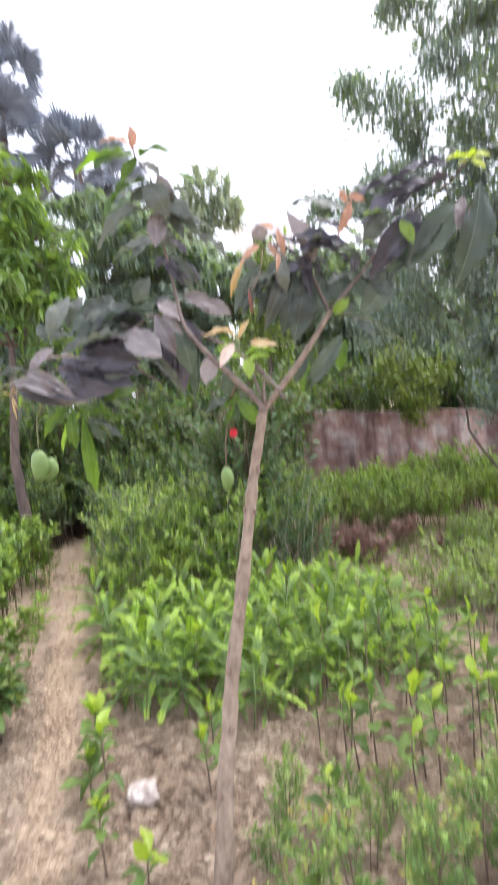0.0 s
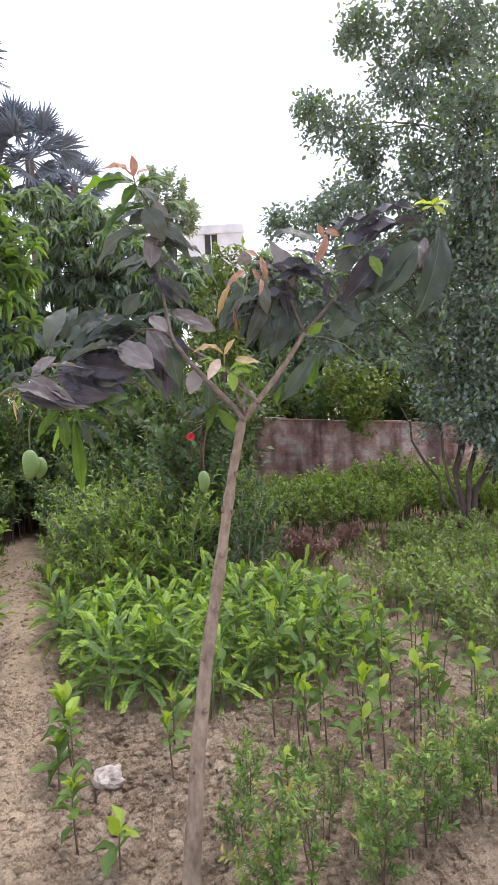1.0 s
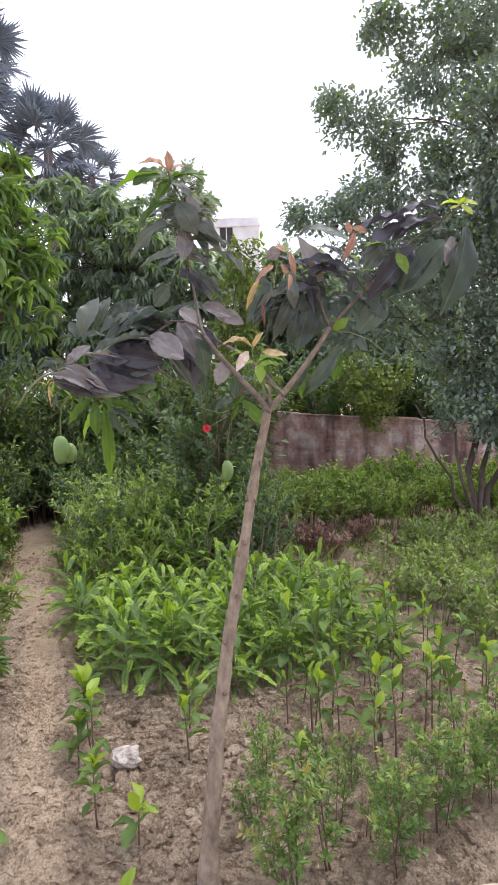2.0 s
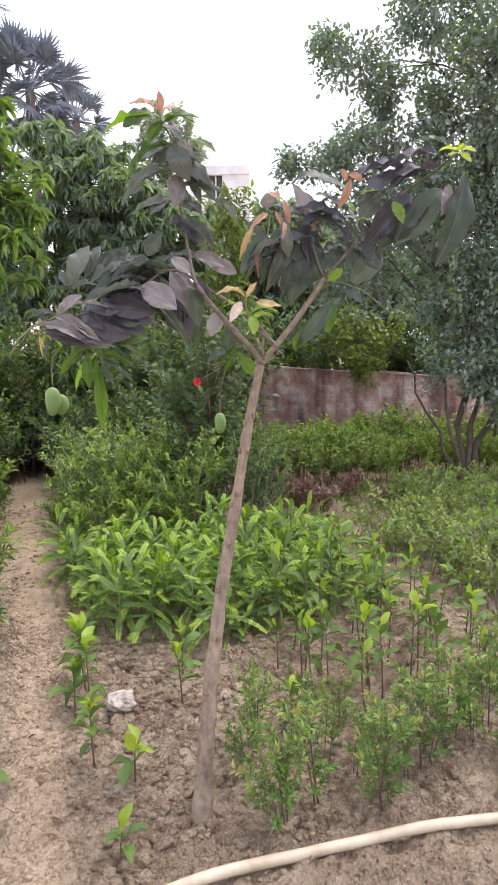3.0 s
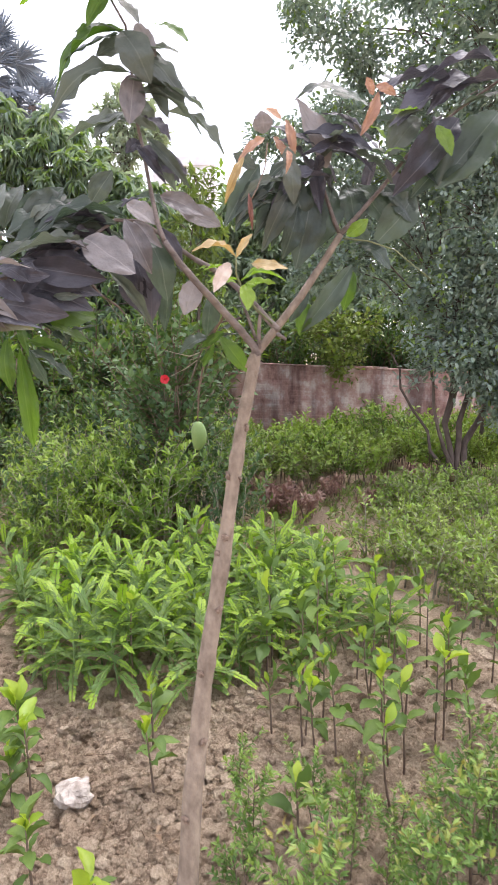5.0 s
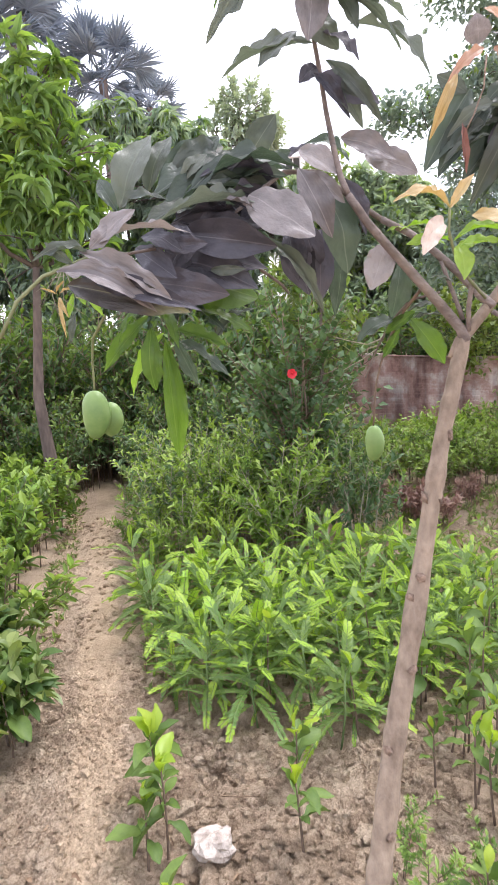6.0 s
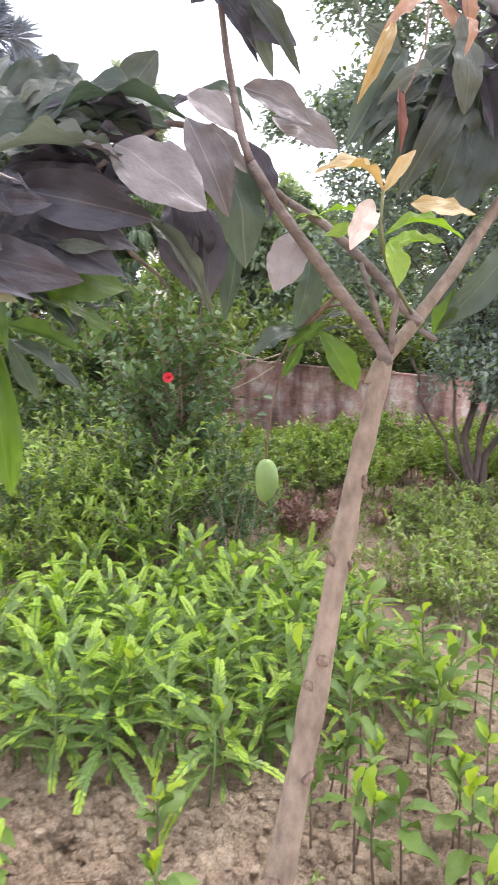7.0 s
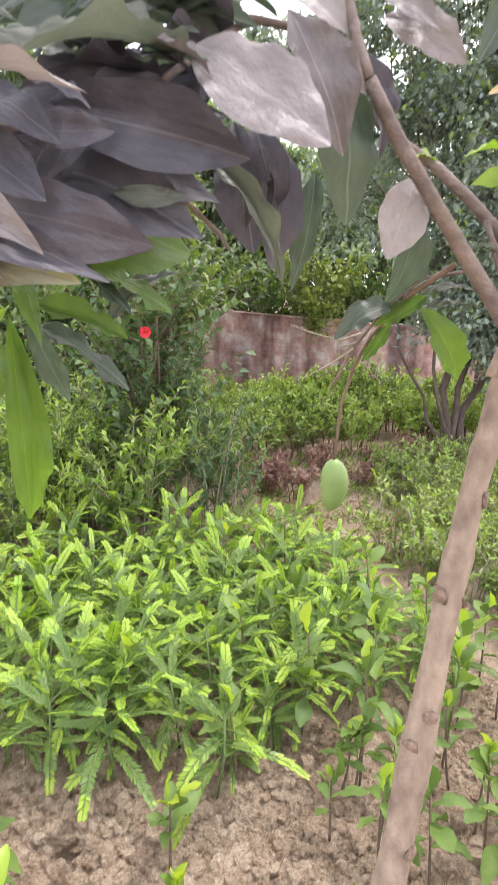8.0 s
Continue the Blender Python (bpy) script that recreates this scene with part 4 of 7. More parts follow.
hedge = [shrub("hedge_shrub", rnd(0.45, 0.72), 0.36, 9, 7, 10, (0.062, 0.033), (M_STEM, body, M_SHRUB_YOUNG), "hedge shrub of mid-green leaves before the wall") for body in (M_HEDGE, M_SHRUB, M_SHRUB_YOUNG, M_HEDGE, M_SHRUB)]
stand(hedge, scatter_spots(0.9, 4.6, 7.5, 9.7, 0.46), "hedge before the wall", (0.75, 1.25))
red = [shrub("red_shrub", 0.36, 0.26, 6, 5, 9, (0.085, 0.034), (M_STEM, M_RED, M_RED), "low shrub with dark red withered leaves") for _ in range(2)]
stand(red, scatter_spots(0.8, 2.6, 6.1, 7.2, 0.44), "red-leaved shrubs", (0.4, 0.95), 8)


# ---- hibiscus ----
def build_hibiscus():
    h = shrub("hibiscus", 1.95, 0.29, 12, 12, 17, (0.075, 0.055), (M_STEM, M_HIBISCUS, M_HIBISCUS), "dark green hibiscus bush with one red flower", template=diamond(0.08, 0.1, 0.35), bare=0.15, radius=0.012)
    h.location = (-0.05, 5.8, 0)
    b = Bag()
    pet = blade((0.12, 0.4, 0.5, 0.35), 0.1, 0.1, 0.1)
    ds, us = [], []
    for k in range(5):
        a = k * 2 * math.pi / 5
        ds.append((math.cos(a), -0.6, math.sin(a)))
        us.append((0.0, -1.0, 0.2))
    b.many(pet, leaf_bases(np.array(ds), np.array(us), 0.04, 0.04), np.zeros((5, 3)))
    b.tube([(0, 0, 0), (0, -0.05, 0.01)], [0.003, 0.005], 5)
    fl = part("flower", b.mesh("flower", [M_FLOWER]), h, "bright red open hibiscus flower")
    fl.location = (-0.06, -0.34, 1.35)


build_hibiscus()


# ---- seedlings ----
def feather(lv, bag, a, out, ln, wide, sag, fresh):
    """One arching frond: a thin rib with two rows of narrow leaflets, lime towards the tip."""
    pts = arc(a, a + out * ln * 0.55 + np.array([0, 0, 0.16 * ln * (1 - out[2])]), a + out * ln + np.array([0, 0, -sag]), 7)
    bag.tube(pts, np.linspace(0.0018, 0.0008, 7), 3)
    side = unit(np.cross(out, [0.01, 0.0, 1.0]))
    side = unit(side + 0.45 * ball())
    pairs = max(9, int(ln / 0.0076))
    for i in range(pairs):
        t = 0.1 + 0.9 * i / (pairs - 1)
        f = t * 6
        q = min(int(f), 5)
        p = pts[q] + (pts[q + 1] - pts[q]) * (f - q)
        ax = unit(pts[q + 1] - pts[q])
        nrm = np.cross(side, ax)
        size = wide * 0.5 * (0.35 + 0.75 * math.sin(math.pi * min(1.0, 0.1 + 0.8 * t))) * rnd(0.8, 1.15)
        for sg in (-1, 1):
            d = unit(ax * rnd(0.9, 1.25) + side * sg + nrm * rnd(0.0, 0.35))
            lv.put(p, d, nrm + 0.25 * ball(), size * 1.25, 0.009, 1 if t > fresh + rnd(-0.1, 0.1) else 0)


def feather_seedling():
    """A gooseberry seedling: a thin stem, fronds set round it, erect at the top and arching out and down below."""
    ob = tagged(new("feather_leaved_seedling"), "bright green seedling with arching feathery fronds", "seedling")
    h = rnd(0.19, 0.32)
    lean = rnd(-0.03, 0.03), rnd(-0.03, 0.03)
    wood = Bag()
    wood.tube([(0, 0, -0.02), (lean[0] * 0.7, lean[1] * 0.3, h * 0.5), (lean[0], lean[1], h)], [0.004, 0.0034, 0.0022], 5)
    part("stem", wood.mesh("stem", [M_STEM_GREEN]), ob)
    fronds = random.randint(10, 14)
    turn = rnd(0, 6.28)
    for s in range(fronds):
        k = s / (fronds - 1)
        bag, lv = Bag(), Leaves()
        az = turn + 2.4 * s + rnd(-0.4, 0.4)
        el = 1.05 - 1.1 * k ** 0.7 + rnd(-0.35, 0.3)
        ln = (0.08 + 0.145 * math.sin(math.pi * min(1, 0.15 + 0.7 * k))) * rnd(0.75, 1.25)
        out = np.array([math.cos(az) * math.cos(el), math.sin(az) * math.cos(el), math.sin(el)])
        foot = np.array([lean[0], lean[1], h]) * (1 - 0.6 * k)
        feather(lv, bag, foot, out, ln, rnd(0.034, 0.05), ln * (0.05 + 0.32 * max(0.0, math.cos(el))) * rnd(0.0, 1.3), 0.42 + 0.6 * k + rnd(-0.3, 0.2))
        basis = leaf_bases(np.array(lv.d), np.array(lv.u), np.array(lv.l), np.array(lv.w))
        bag.many(LEAFLET_QUAD, basis, np.array(lv.p), np.array(lv.m) + 1)
        tagged(part("frond", bag.mesh("frond", [M_STEM_GREEN, M_ANNONA, M_ANNONA_YOUNG], False), ob), kind="stuff")
    return ob


LEAFLET_QUAD = (np.array([(0, 0, 0), (0.5, 0.5, 0.04), (1, 0, -0.02), (0.5, -0.5, 0.04)]), [(0, 2, 1), (0, 3, 2)])
ann = [feather_seedling() for k in range(14)]
stand(ann, scatter_spots(-1.2, 1.2, 3.0, 4.95, 0.152, lambda x, y: path_x(y) + 0.25 < x < bund_x(y) - 0.16 and not (x > 0.3 and y < 3.35) and y > 3.05 + 0.1 * math.sin(x * 7)), "seedlings in the bright bed", (0.66, 1.28), 11)

def fern_seedling(x, y):
    """A lone seedling with a few long flat fronds of broad leaflets."""
    ob = tagged(new("fern_leaved_seedling"), "pale green seedling with flat spreading fern-like fronds", "seedling")
    ob.location = (x, y, gz(x, y))
    b = Bag()
    b.tube([(0, 0, -0.02), (0.01, 0, 0.12), (0, 0, 0.24)], [0.005, 0.004, 0.003], 5)
    part("stem", b.mesh("stem", [M_STEM_GREEN]), ob)
    for k in range(8):
        bag, lv = Bag(), Leaves()
        az, el = k * 2.4, rnd(0.15, 0.8)
        feather(lv, bag, np.array([0, 0, 0.2]), np.array([math.cos(az) * math.cos(el), math.sin(az) * math.cos(el), math.sin(el)]), rnd(0.2, 0.28), 0.085, 0.06, 0.7)
        keep = [i for i in range(len(lv.p)) if (i // 2) % 2 == 0]
        bag.many(LEAFLET_QUAD, leaf_bases(np.array(lv.d)[keep], np.array(lv.u)[keep], np.array(lv.l)[keep], np.array(lv.w)[keep]), np.array(lv.p)[keep], np.array(lv.m)[keep] + 1)
        tagged(part("frond", bag.mesh("frond", [M_STEM_GREEN, M_ANNONA, M_HEDGE], False), ob), kind="stuff")


fern_seedling(0.48, 5.15)
_tall = copy_thing(ann[2], Matrix.Identity(4))
_tall.matrix_world = Matrix.LocRotScale((-0.1, 4.72, gz(-0.1, 4.72)), Euler((0.03, -0.04, 1.1)), (1.2, 1.2, 1.25))
tagged(_tall, "tall pale green seedling with feathery fronds at the bed's rear edge", "seedling")

JACK_LEAVES = []
for _k in range(4):
    _b = Bag()
    _b.add(*blade((0.04, 0.13, 0.27, 0.41, 0.5, 0.48, 0.34, 0.08), 0.06 + 0.05 * _k, 0.02 + 0.1 * _k, 0.06, 0.04))
    JACK_LEAVES.append([_b.mesh("leaf", [M_JACK]), _b.mesh("leaf", [M_JACK_YOUNG])])


def jackfruit(x, y, h, count, young, size=0.1, tilt=4.0):
    """A jackfruit seedling: a bare stem and a tuft of blunt leathery leaves."""
    ob = tagged(new("jackfruit_seedling"), "jackfruit seedling with blunt glossy leaves on a bare stem", "seedling", "seedlings in the bare bed")
    ob.matrix_world = pose(x, y, gz(x, y), rnd(-tilt, tilt), rnd(-tilt, tilt), rnd(0, 360))
    b = Bag()
    bend = rnd(-0.02, 0.02)
    pts = arc((0, 0, -0.02), (bend, -bend, h * 0.5), (0, 0, h), 6)
    b.tube(pts, np.linspace(0.0048, 0.0028, 6), 5)
    part("stem", b.mesh("stem", [M_STEM]), ob)
    for i in range(count):
        t = 1 - 0.62 * (i / count) ** 1.4
        az = i * 2.4 + rnd(-0.6, 0.6)
        el = 0.05 + 1.35 * (1 - i / count) - rnd(-0.25, 0.65)
        d = np.array([[math.cos(az) * math.cos(el), math.sin(az) * math.cos(el), math.sin(el)]])
        s = 0.92 * size * rnd(0.6, 1.3) * (0.75 if i < 2 else 1.0)
        basis = leaf_bases(d, np.array([[0.2 * math.cos(az) + rnd(-0.4, 0.4), 0.2 * math.sin(az) + rnd(-0.4, 0.4), 1.0]]), s, s * rnd(0.4, 0.5))[0]
        m = Matrix(((basis[0][0], basis[1][0], basis[2][0], 0), (basis[0][1], basis[1][1], basis[2][1], 0), (basis[0][2], basis[1][2], basis[2][2], h * t), (0, 0, 0, 1)))
        fresh = i < young
        lf = part("leaf", random.choice(JACK_LEAVES)[1 if fresh else 0], ob, "fresh lime green leaf" if fresh else "")
        lf.matrix_local = m
    return ob


jackfruit(-0.72, 2.66, 0.3, 15, 4, 0.125)
jackfruit(-0.68, 2.48, 0.32, 14, 4, 0.11)
jackfruit(-0.73, 2.44, 0.22, 10, 2, 0.12)
jackfruit(-0.6, 2.09, 0.24, 13, 3, 0.105)
jackfruit(-0.44, 1.98, 0.13, 8, 4, 0.12)
jackfruit(-0.46, 1.62, 0.12, 6, 1, 0.1)
jackfruit(-0.27, 2.49, 0.24, 11, 3, 0.1)
jackfruit(-0.27, 2.78, 0.22, 11, 4, 0.1)
jackfruit(-0.02, 3.06, 0.28, 7, 1, 0.11)
jackfruit(0.2, 2.77, 0.22, 7, 1, 0.11)
jackfruit(0.44, 2.87, 0.27, 7, 3, 0.1)
jackfruit(0.37, 2.95, 0.42, 7, 1, 0.14)
jackfruit(0.68, 2.97, 0.4, 7, 1, 0.13)
jackfruit(0.63, 2.69, 0.3, 7, 2, 0.11)
jackfruit(0.16, 2.16, 0.24, 7, 1, 0.12)
jackfruit(0.34, 2.59, 0.3, 7, 3, 0.11)
jackfruit(0.3, 2.65, 0.28, 6, 1, 0.11)
jackfruit(0.64, 2.48, 0.34, 7, 2, 0.11)
jackfruit(0.98, 2.85, 0.36, 8, 2, 0.12)
jackfruit(1.15, 2.69, 0.34, 8, 2, 0.12)
jackfruit(1.25, 2.95, 0.34, 8, 1, 0.12)
jackfruit(0.85, 2.6, 0.36, 8, 3, 0.11)
jackfruit(0.5, 3.15, 0.44, 8, 1, 0.15)
jackfruit(0.85, 3.2, 0.4, 8, 1, 0.13)
jackfruit(0.3, 3.3, 0.38, 8, 1, 0.14)
jackfruit(1.05, 3.2, 0.36, 8, 2, 0.12)
jackfruit(0.75, 2.75, 0.33, 7, 2, 0.11)
jackfruit(0.52, 2.3, 0.3, 7, 1, 0.1)
for _x, _y, _h in ((0.1, 3.45, 0.4), (0.62, 3.5, 0.44), (0.95, 3.55, 0.42), (0.35, 3.7, 0.44), (0.8, 3.85, 0.46), (0.15, 4.2, 0.44), (-0.35, 3.25, 0.34), (0.55, 4.4, 0.46), (1.1, 3.4, 0.36)):
    jackfruit(_x, _y, _h, 8, 1, 0.12, 6.0)
for _x, _y in scatter_spots(0.2, 1.3, 2.5, 3.25, 0.25, lambda x, y: x > 0.3 - (y - 2.5) * 0.2, 0.45):
    jackfruit(_x, _y, rnd(0.2, 0.38), random.randint(6, 9), random.choice((0, 0, 1, 1, 3)), rnd(0.085, 0.115), 7.0)
jackfruit(-1.0, 1.95, 0.18, 9, 2, 0.11)
jackfruit(-1.35, 3.0, 0.3, 9, 2, 0.13)
jackfruit(-1.5, 3.3, 0.34, 9, 2, 0.13)
jackfruit(-1.45, 2.75, 0.24, 8, 1, 0.12)
jackfruit(-1.65, 3.05, 0.34, 9, 2, 0.13)
jackfruit(-1.7, 3.6, 0.34, 9, 2, 0.13)
jackfruit(-1.3, 2.4, 0.2, 7, 1, 0.11)

fine = [shrub("pomegranate_seedling", 0.42, 0.06, 2, 9, 18, (0.033, 0.012), (M_STEM, M_FINE, M_FINE_YOUNG), "thin seedling with small narrow green leaves", "seedling", bare=0.15, radius=0.0035, near=True) for _ in range(3)]
tips = [shrub("pomegranate_seedling", 0.42, 0.06, 2, 9, 18, (0.031, 0.0115), (M_STEM, M_FINE, M_FINE_TIP), "thin seedling with small leaves and orange tips", "seedling", bare=0.12, radius=0.0035, near=True) for _ in range(2)]
stand(fine + tips, [(0.0, 2.35), (0.28, 2.0), (0.08, 1.75), (0.55, 1.88), (0.66, 1.95), (0.41, 1.77), (0.47, 2.12), (-0.03, 1.98), (0.89, 2.1), (0.75, 2.05),
                    (0.2, 1.82), (0.35, 1.9), (0.6, 2.1), (0.8, 2.3), (1.0, 2.2), (0.39, 2.27), (0.02, 2.1), (0.95, 1.95), (1.1, 2.1), (1.05, 2.4), (0.25, 2.25), (1.2, 2.4), (0.06, 1.71), (0.42, 1.8), (0.62, 1.94), (0.82, 2.1)],
      "thin seedlings in the bare bed", (0.6, 1.1), 9)


# ---- the young mango tree in front ----
def mango_mat(name, dark, light, vein, rough=0.4, through_light=0.15, glow=(1.2, 1.5, 0.5), edge=None):
    """A mango leaf in its own axes: x runs from stalk to tip, y across; a pale midrib and faint side veins."""
    m, nt, bsdf = node_mat(name)
    tc = nt.nodes.new("ShaderNodeTexCoord")
    sep = nt.nodes.new("ShaderNodeSeparateXYZ")
    nt.links.new(tc.outputs["Object"], sep.inputs[0])
    info = nt.nodes.new("ShaderNodeObjectInfo")

    def mth(op, a, b=0.0, c=None):
        q = nt.nodes.new("ShaderNodeMath")
        q.operation = op
        for k, val in enumerate((a, b, c)):
            if val is None:
                continue
            if isinstance(val, (int, float)):
                q.inputs[k].default_value = val
            else:
                nt.links.new(val, q.inputs[k])
        return q.outputs[0]

    n = nt.nodes.new("ShaderNodeTexNoise")
    n.inputs["Scale"].default_value = 3.4
    n.inputs["Detail"].default_value = 5.0
    n.inputs["Roughness"].default_value = 0.55
    nt.links.new(tc.outputs["Object"], n.inputs["Vector"])
    ay = mth("ABSOLUTE", sep.outputs["Y"])
    tone = mth("ADD", mth("MULTIPLY", n.outputs["Fac"], 0.75), mth("MULTIPLY_ADD", info.outputs["Random"], 0.5, -0.12))
    if edge is not None:
        tone = mth("MULTIPLY", tone, mth("SMOOTH_MAX", mth("MULTIPLY_ADD", sep.outputs["X"], 2.6, -1.3), 0.02, 0.4))
    r = ramp(nt, [(0.2, dark), (0.75, light)])
    nt.links.new(tone, r.inputs[0])
    rib = nt.nodes.new("ShaderNodeMapRange")
    rib.inputs["From Min"].default_value = 0.02
    rib.inputs["From Max"].default_value = 0.006
    nt.links.new(ay, rib.inputs["Value"])
    wave = mth("SINE", mth("MULTIPLY", mth("SUBTRACT", sep.outputs["X"], mth("MULTIPLY", ay, 0.3)), 120.0))
    veins = mth("MULTIPLY", mth("MAXIMUM", mth("SUBTRACT", wave, 0.75), 0.0), 0.1)
    fac = mth("MAXIMUM", mth("MULTIPLY", rib.outputs[0], 0.45), veins)
    mx = nt.nodes.new("ShaderNodeMix")
    mx.data_type = "RGBA"
    nt.links.new(fac, mx.inputs["Factor"])
    nt.links.new(r.outputs[0], mx.inputs["A"])
    mx.inputs["B"].default_value = (*vein, 1)
    nt.links.new(mx.outputs["Result"], bsdf.inputs["Base Color"])
    bsdf.inputs["Roughness"].default_value = rough
    bsdf.inputs["Specular IOR Level"].default_value = 0.5
    bp = nt.nodes.new("ShaderNodeBump")
    bp.inputs["Strength"].default_value = 0.5
    bp.inputs["Distance"].default_value = 0.012
    nt.links.new(n.outputs["Fac"], bp.inputs["Height"])
    nt.links.new(bp.outputs[0], bsdf.inputs["Normal"])
    tr = nt.nodes.new("ShaderNodeBsdfTranslucent")
    mc = nt.nodes.new("ShaderNodeMix")
    mc.data_type = "RGBA"
    mc.blend_type = "MULTIPLY"
    mc.inputs["Factor"].default_value = 1.0
    mc.inputs["B"].default_value = (*glow, 1)
    nt.links.new(mx.outputs["Result"], mc.inputs["A"])
    nt.links.new(mc.outputs["Result"], tr.inputs["Color"])
    ms = nt.nodes.new("ShaderNodeMixShader")
    ms.inputs["Fac"].default_value = through_light
    nt.links.new(bsdf.outputs[0], ms.inputs[1])
    nt.links.new(tr.outputs[0], ms.inputs[2])
    nt.links.new(ms.outputs[0], nt.nodes["Material Output"].inputs["Surface"])
    return m


M_PLUM_LEAF = mango_mat("plum_mango_leaf", (0.036, 0.034, 0.043), (0.118, 0.108, 0.128), (0.2, 0.185, 0.2), 0.4, 0.25, (1.1, 1.1, 1.05))
M_DEEP_LEAF = mango_mat("deep_mango_leaf", (0.038, 0.052, 0.04), (0.105, 0.13, 0.1), (0.22, 0.24, 0.2), 0.34, 0.36, (1.2, 1.4, 1.0))
M_SLATE_LEAF = mango_mat("slate_mango_leaf", (0.07, 0.082, 0.066), (0.155, 0.17, 0.138), (0.23, 0.25, 0.2), 0.33, 0.34, (1.2, 1.3, 1.0))
# pale grey-mauve tone: the sky's reflection put into the leaf colour
M_SHEEN_LEAF = mango_mat("sheen_mauve_mango_leaf", (0.13, 0.115, 0.114), (0.33, 0.292, 0.28), (0.4, 0.36, 0.34), 0.36, 0.2, (1.1, 1.05, 0.95))
M_GREEN_LEAF = mango_mat("green_mango_leaf", (0.06, 0.11, 0.03), (0.12, 0.19, 0.05), (0.22, 0.3, 0.11), 0.4, 0.42, (1.4, 1.6, 0.45))
M_LIME_LEAF = mango_mat("lime_mango_leaf", (0.17, 0.27, 0.035), (0.31, 0.43, 0.08), (0.4, 0.5, 0.15), 0.38, 0.4)
M_COPPER_LEAF = mango_mat("copper_mango_leaf", (0.42, 0.22, 0.15), (0.62, 0.4, 0.28), (0.6, 0.42, 0.3), 0.4, 0.3, (1.1, 0.95, 0.65))
M_OCHRE_LEAF = mango_mat("ochre_mango_leaf", (0.48, 0.35, 0.17), (0.7, 0.56, 0.33), (0.66, 0.54, 0.34), 0.4, 0.3, (1.1, 0.95, 0.5))
M_PINK_LEAF = mango_mat("pink_mango_leaf", (0.44, 0.31, 0.26), (0.66, 0.53, 0.44), (0.64, 0.52, 0.44), 0.4, 0.25, (1.1, 0.95, 0.75))
M_PALE_LEAF = mango_mat("pale_tipped_mango_leaf", (0.06, 0.052, 0.052), (0.4, 0.4, 0.26), (0.3, 0.3, 0.2), 0.4, 0.2, (1.2, 1.3, 0.7), True)

M_RUST_LEAF = mango_mat("rust_mango_leaf", (0.17, 0.075, 0.06), (0.34, 0.17, 0.135), (0.36, 0.2, 0.16), 0.42, 0.25, (1.1, 0.9, 0.7))
M_YELLOW_LEAF = mango_mat("yellow_mango_leaf", (0.4, 0.45, 0.04), (0.58, 0.62, 0.1), (0.5, 0.55, 0.15), 0.38, 0.35)


def mango_leaf_mesh(k):
    """A lance leaf with a keel, a curl along its length, sunken side veins and a wavy margin; one long, one wide."""
    b, n, cols = Bag(), 33, (-1.0, -0.84, -0.6, -0.3, 0.0, 0.3, 0.6, 0.84, 1.0)
    v, f = [], []
    broad_ = k < 5
    bend = 0.05 + 0.05 * (k % 4)
    keel = (0.06 if broad_ else 0.14) + 0.06 * (k % 3)
    for i in range(n):
        x = i / (n - 1)
        w = 0.5 * math.sin(math.pi * x ** (0.9 + 0.05 * (k % 3))) ** (0.72 if broad_ else 0.8)
        w = w * (1 - 0.25 * max(0.0, x - 0.72) / 0.28) + 0.012
        z = bend * math.sin(math.pi * x) - bend * (0.6 if broad_ else 1.0) * x * x
        side = (0.04 if broad_ else 0.16) * math.sin(math.pi * x) * math.sin(k * 1.9)
        twist = 0.35 * math.sin(k * 2.7) * (x - 0.3)
        for c in cols:
            phase = k * 1.7 + (2.2 if c > 0 else 0)
            ripple = (0.03 if broad_ else 0.044) * (math.sin(x * (12 + k % 4 * 3.0) + phase) + 0.6 * math.sin(x * 27 + phase * 2)) * abs(c) ** 2.2
            edge = 1 + (0.1 if broad_ else 0.05) * float(noise.noise(Vector((x * 6.0, math.copysign(1.0, c) * 3.0, k * 3.1))))
            crease = (0.06 if broad_ else 0.035) * float(noise.noise(Vector((x * 3.2, c * 1.4, k * 7.3)))) * min(1.0, w * 3)
            rib = 0.006 * math.sin((x - abs(c) * w * 0.35) * 75) * min(1.0, abs(c) * 3) * min(1.0, w * 3)
            v.append((x, c * w * edge + side, crease + rib + z + keel * w * abs(c) ** 0.8 + ripple * min(1.0, w * 2.4) + twist * c * w))
    m = len(cols)
    for i in range(n - 1):
        for j in range(m - 1):
            a = i * m + j
            f.append((a, a + m, a + m + 1, a + 1))
    b.add(v, f)
    return b.mesh("leaf", [M_PLUM_LEAF])


MANGO_LEAVES = [mango_leaf_mesh(k) for k in range(13)]
FACING = {"F": (0.0, -1.0, 0.25), "O": (0.0, -0.55, 0.85), "U": (0.0, -0.1, 1.0)}


def leaf(holder, base, tip, width, facing, mat, label=""):
    """One leaf from its stalk's end to its tip."""
    base, tip = np.array(base), np.array(tip)
    d = tip - base
    ln = float(np.linalg.norm(d))
    up = np.array(FACING[facing] if isinstance(facing, str) else facing) + 0.3 * ball()
    basis = leaf_bases(d[None, :], up[None, :], ln * 1.03, width * 0.98)[0]
    basis[2] *= 0.75
    lf = part("leaf", random.choice(MANGO_LEAVES[:5] if width > ln * 0.4 else MANGO_LEAVES[5:]), holder, label)
    lf.matrix_local = Matrix(((basis[0][0], basis[1][0], basis[2][0], base[0]), (basis[0][1], basis[1][1], basis[2][1], base[1]),
                              (basis[0][2], basis[1][2], basis[2][2], base[2]), (0, 0, 0, 1)))
    lf.material_slots[0].link = "OBJECT"
    lf.material_slots[0].material = mat
    return lf


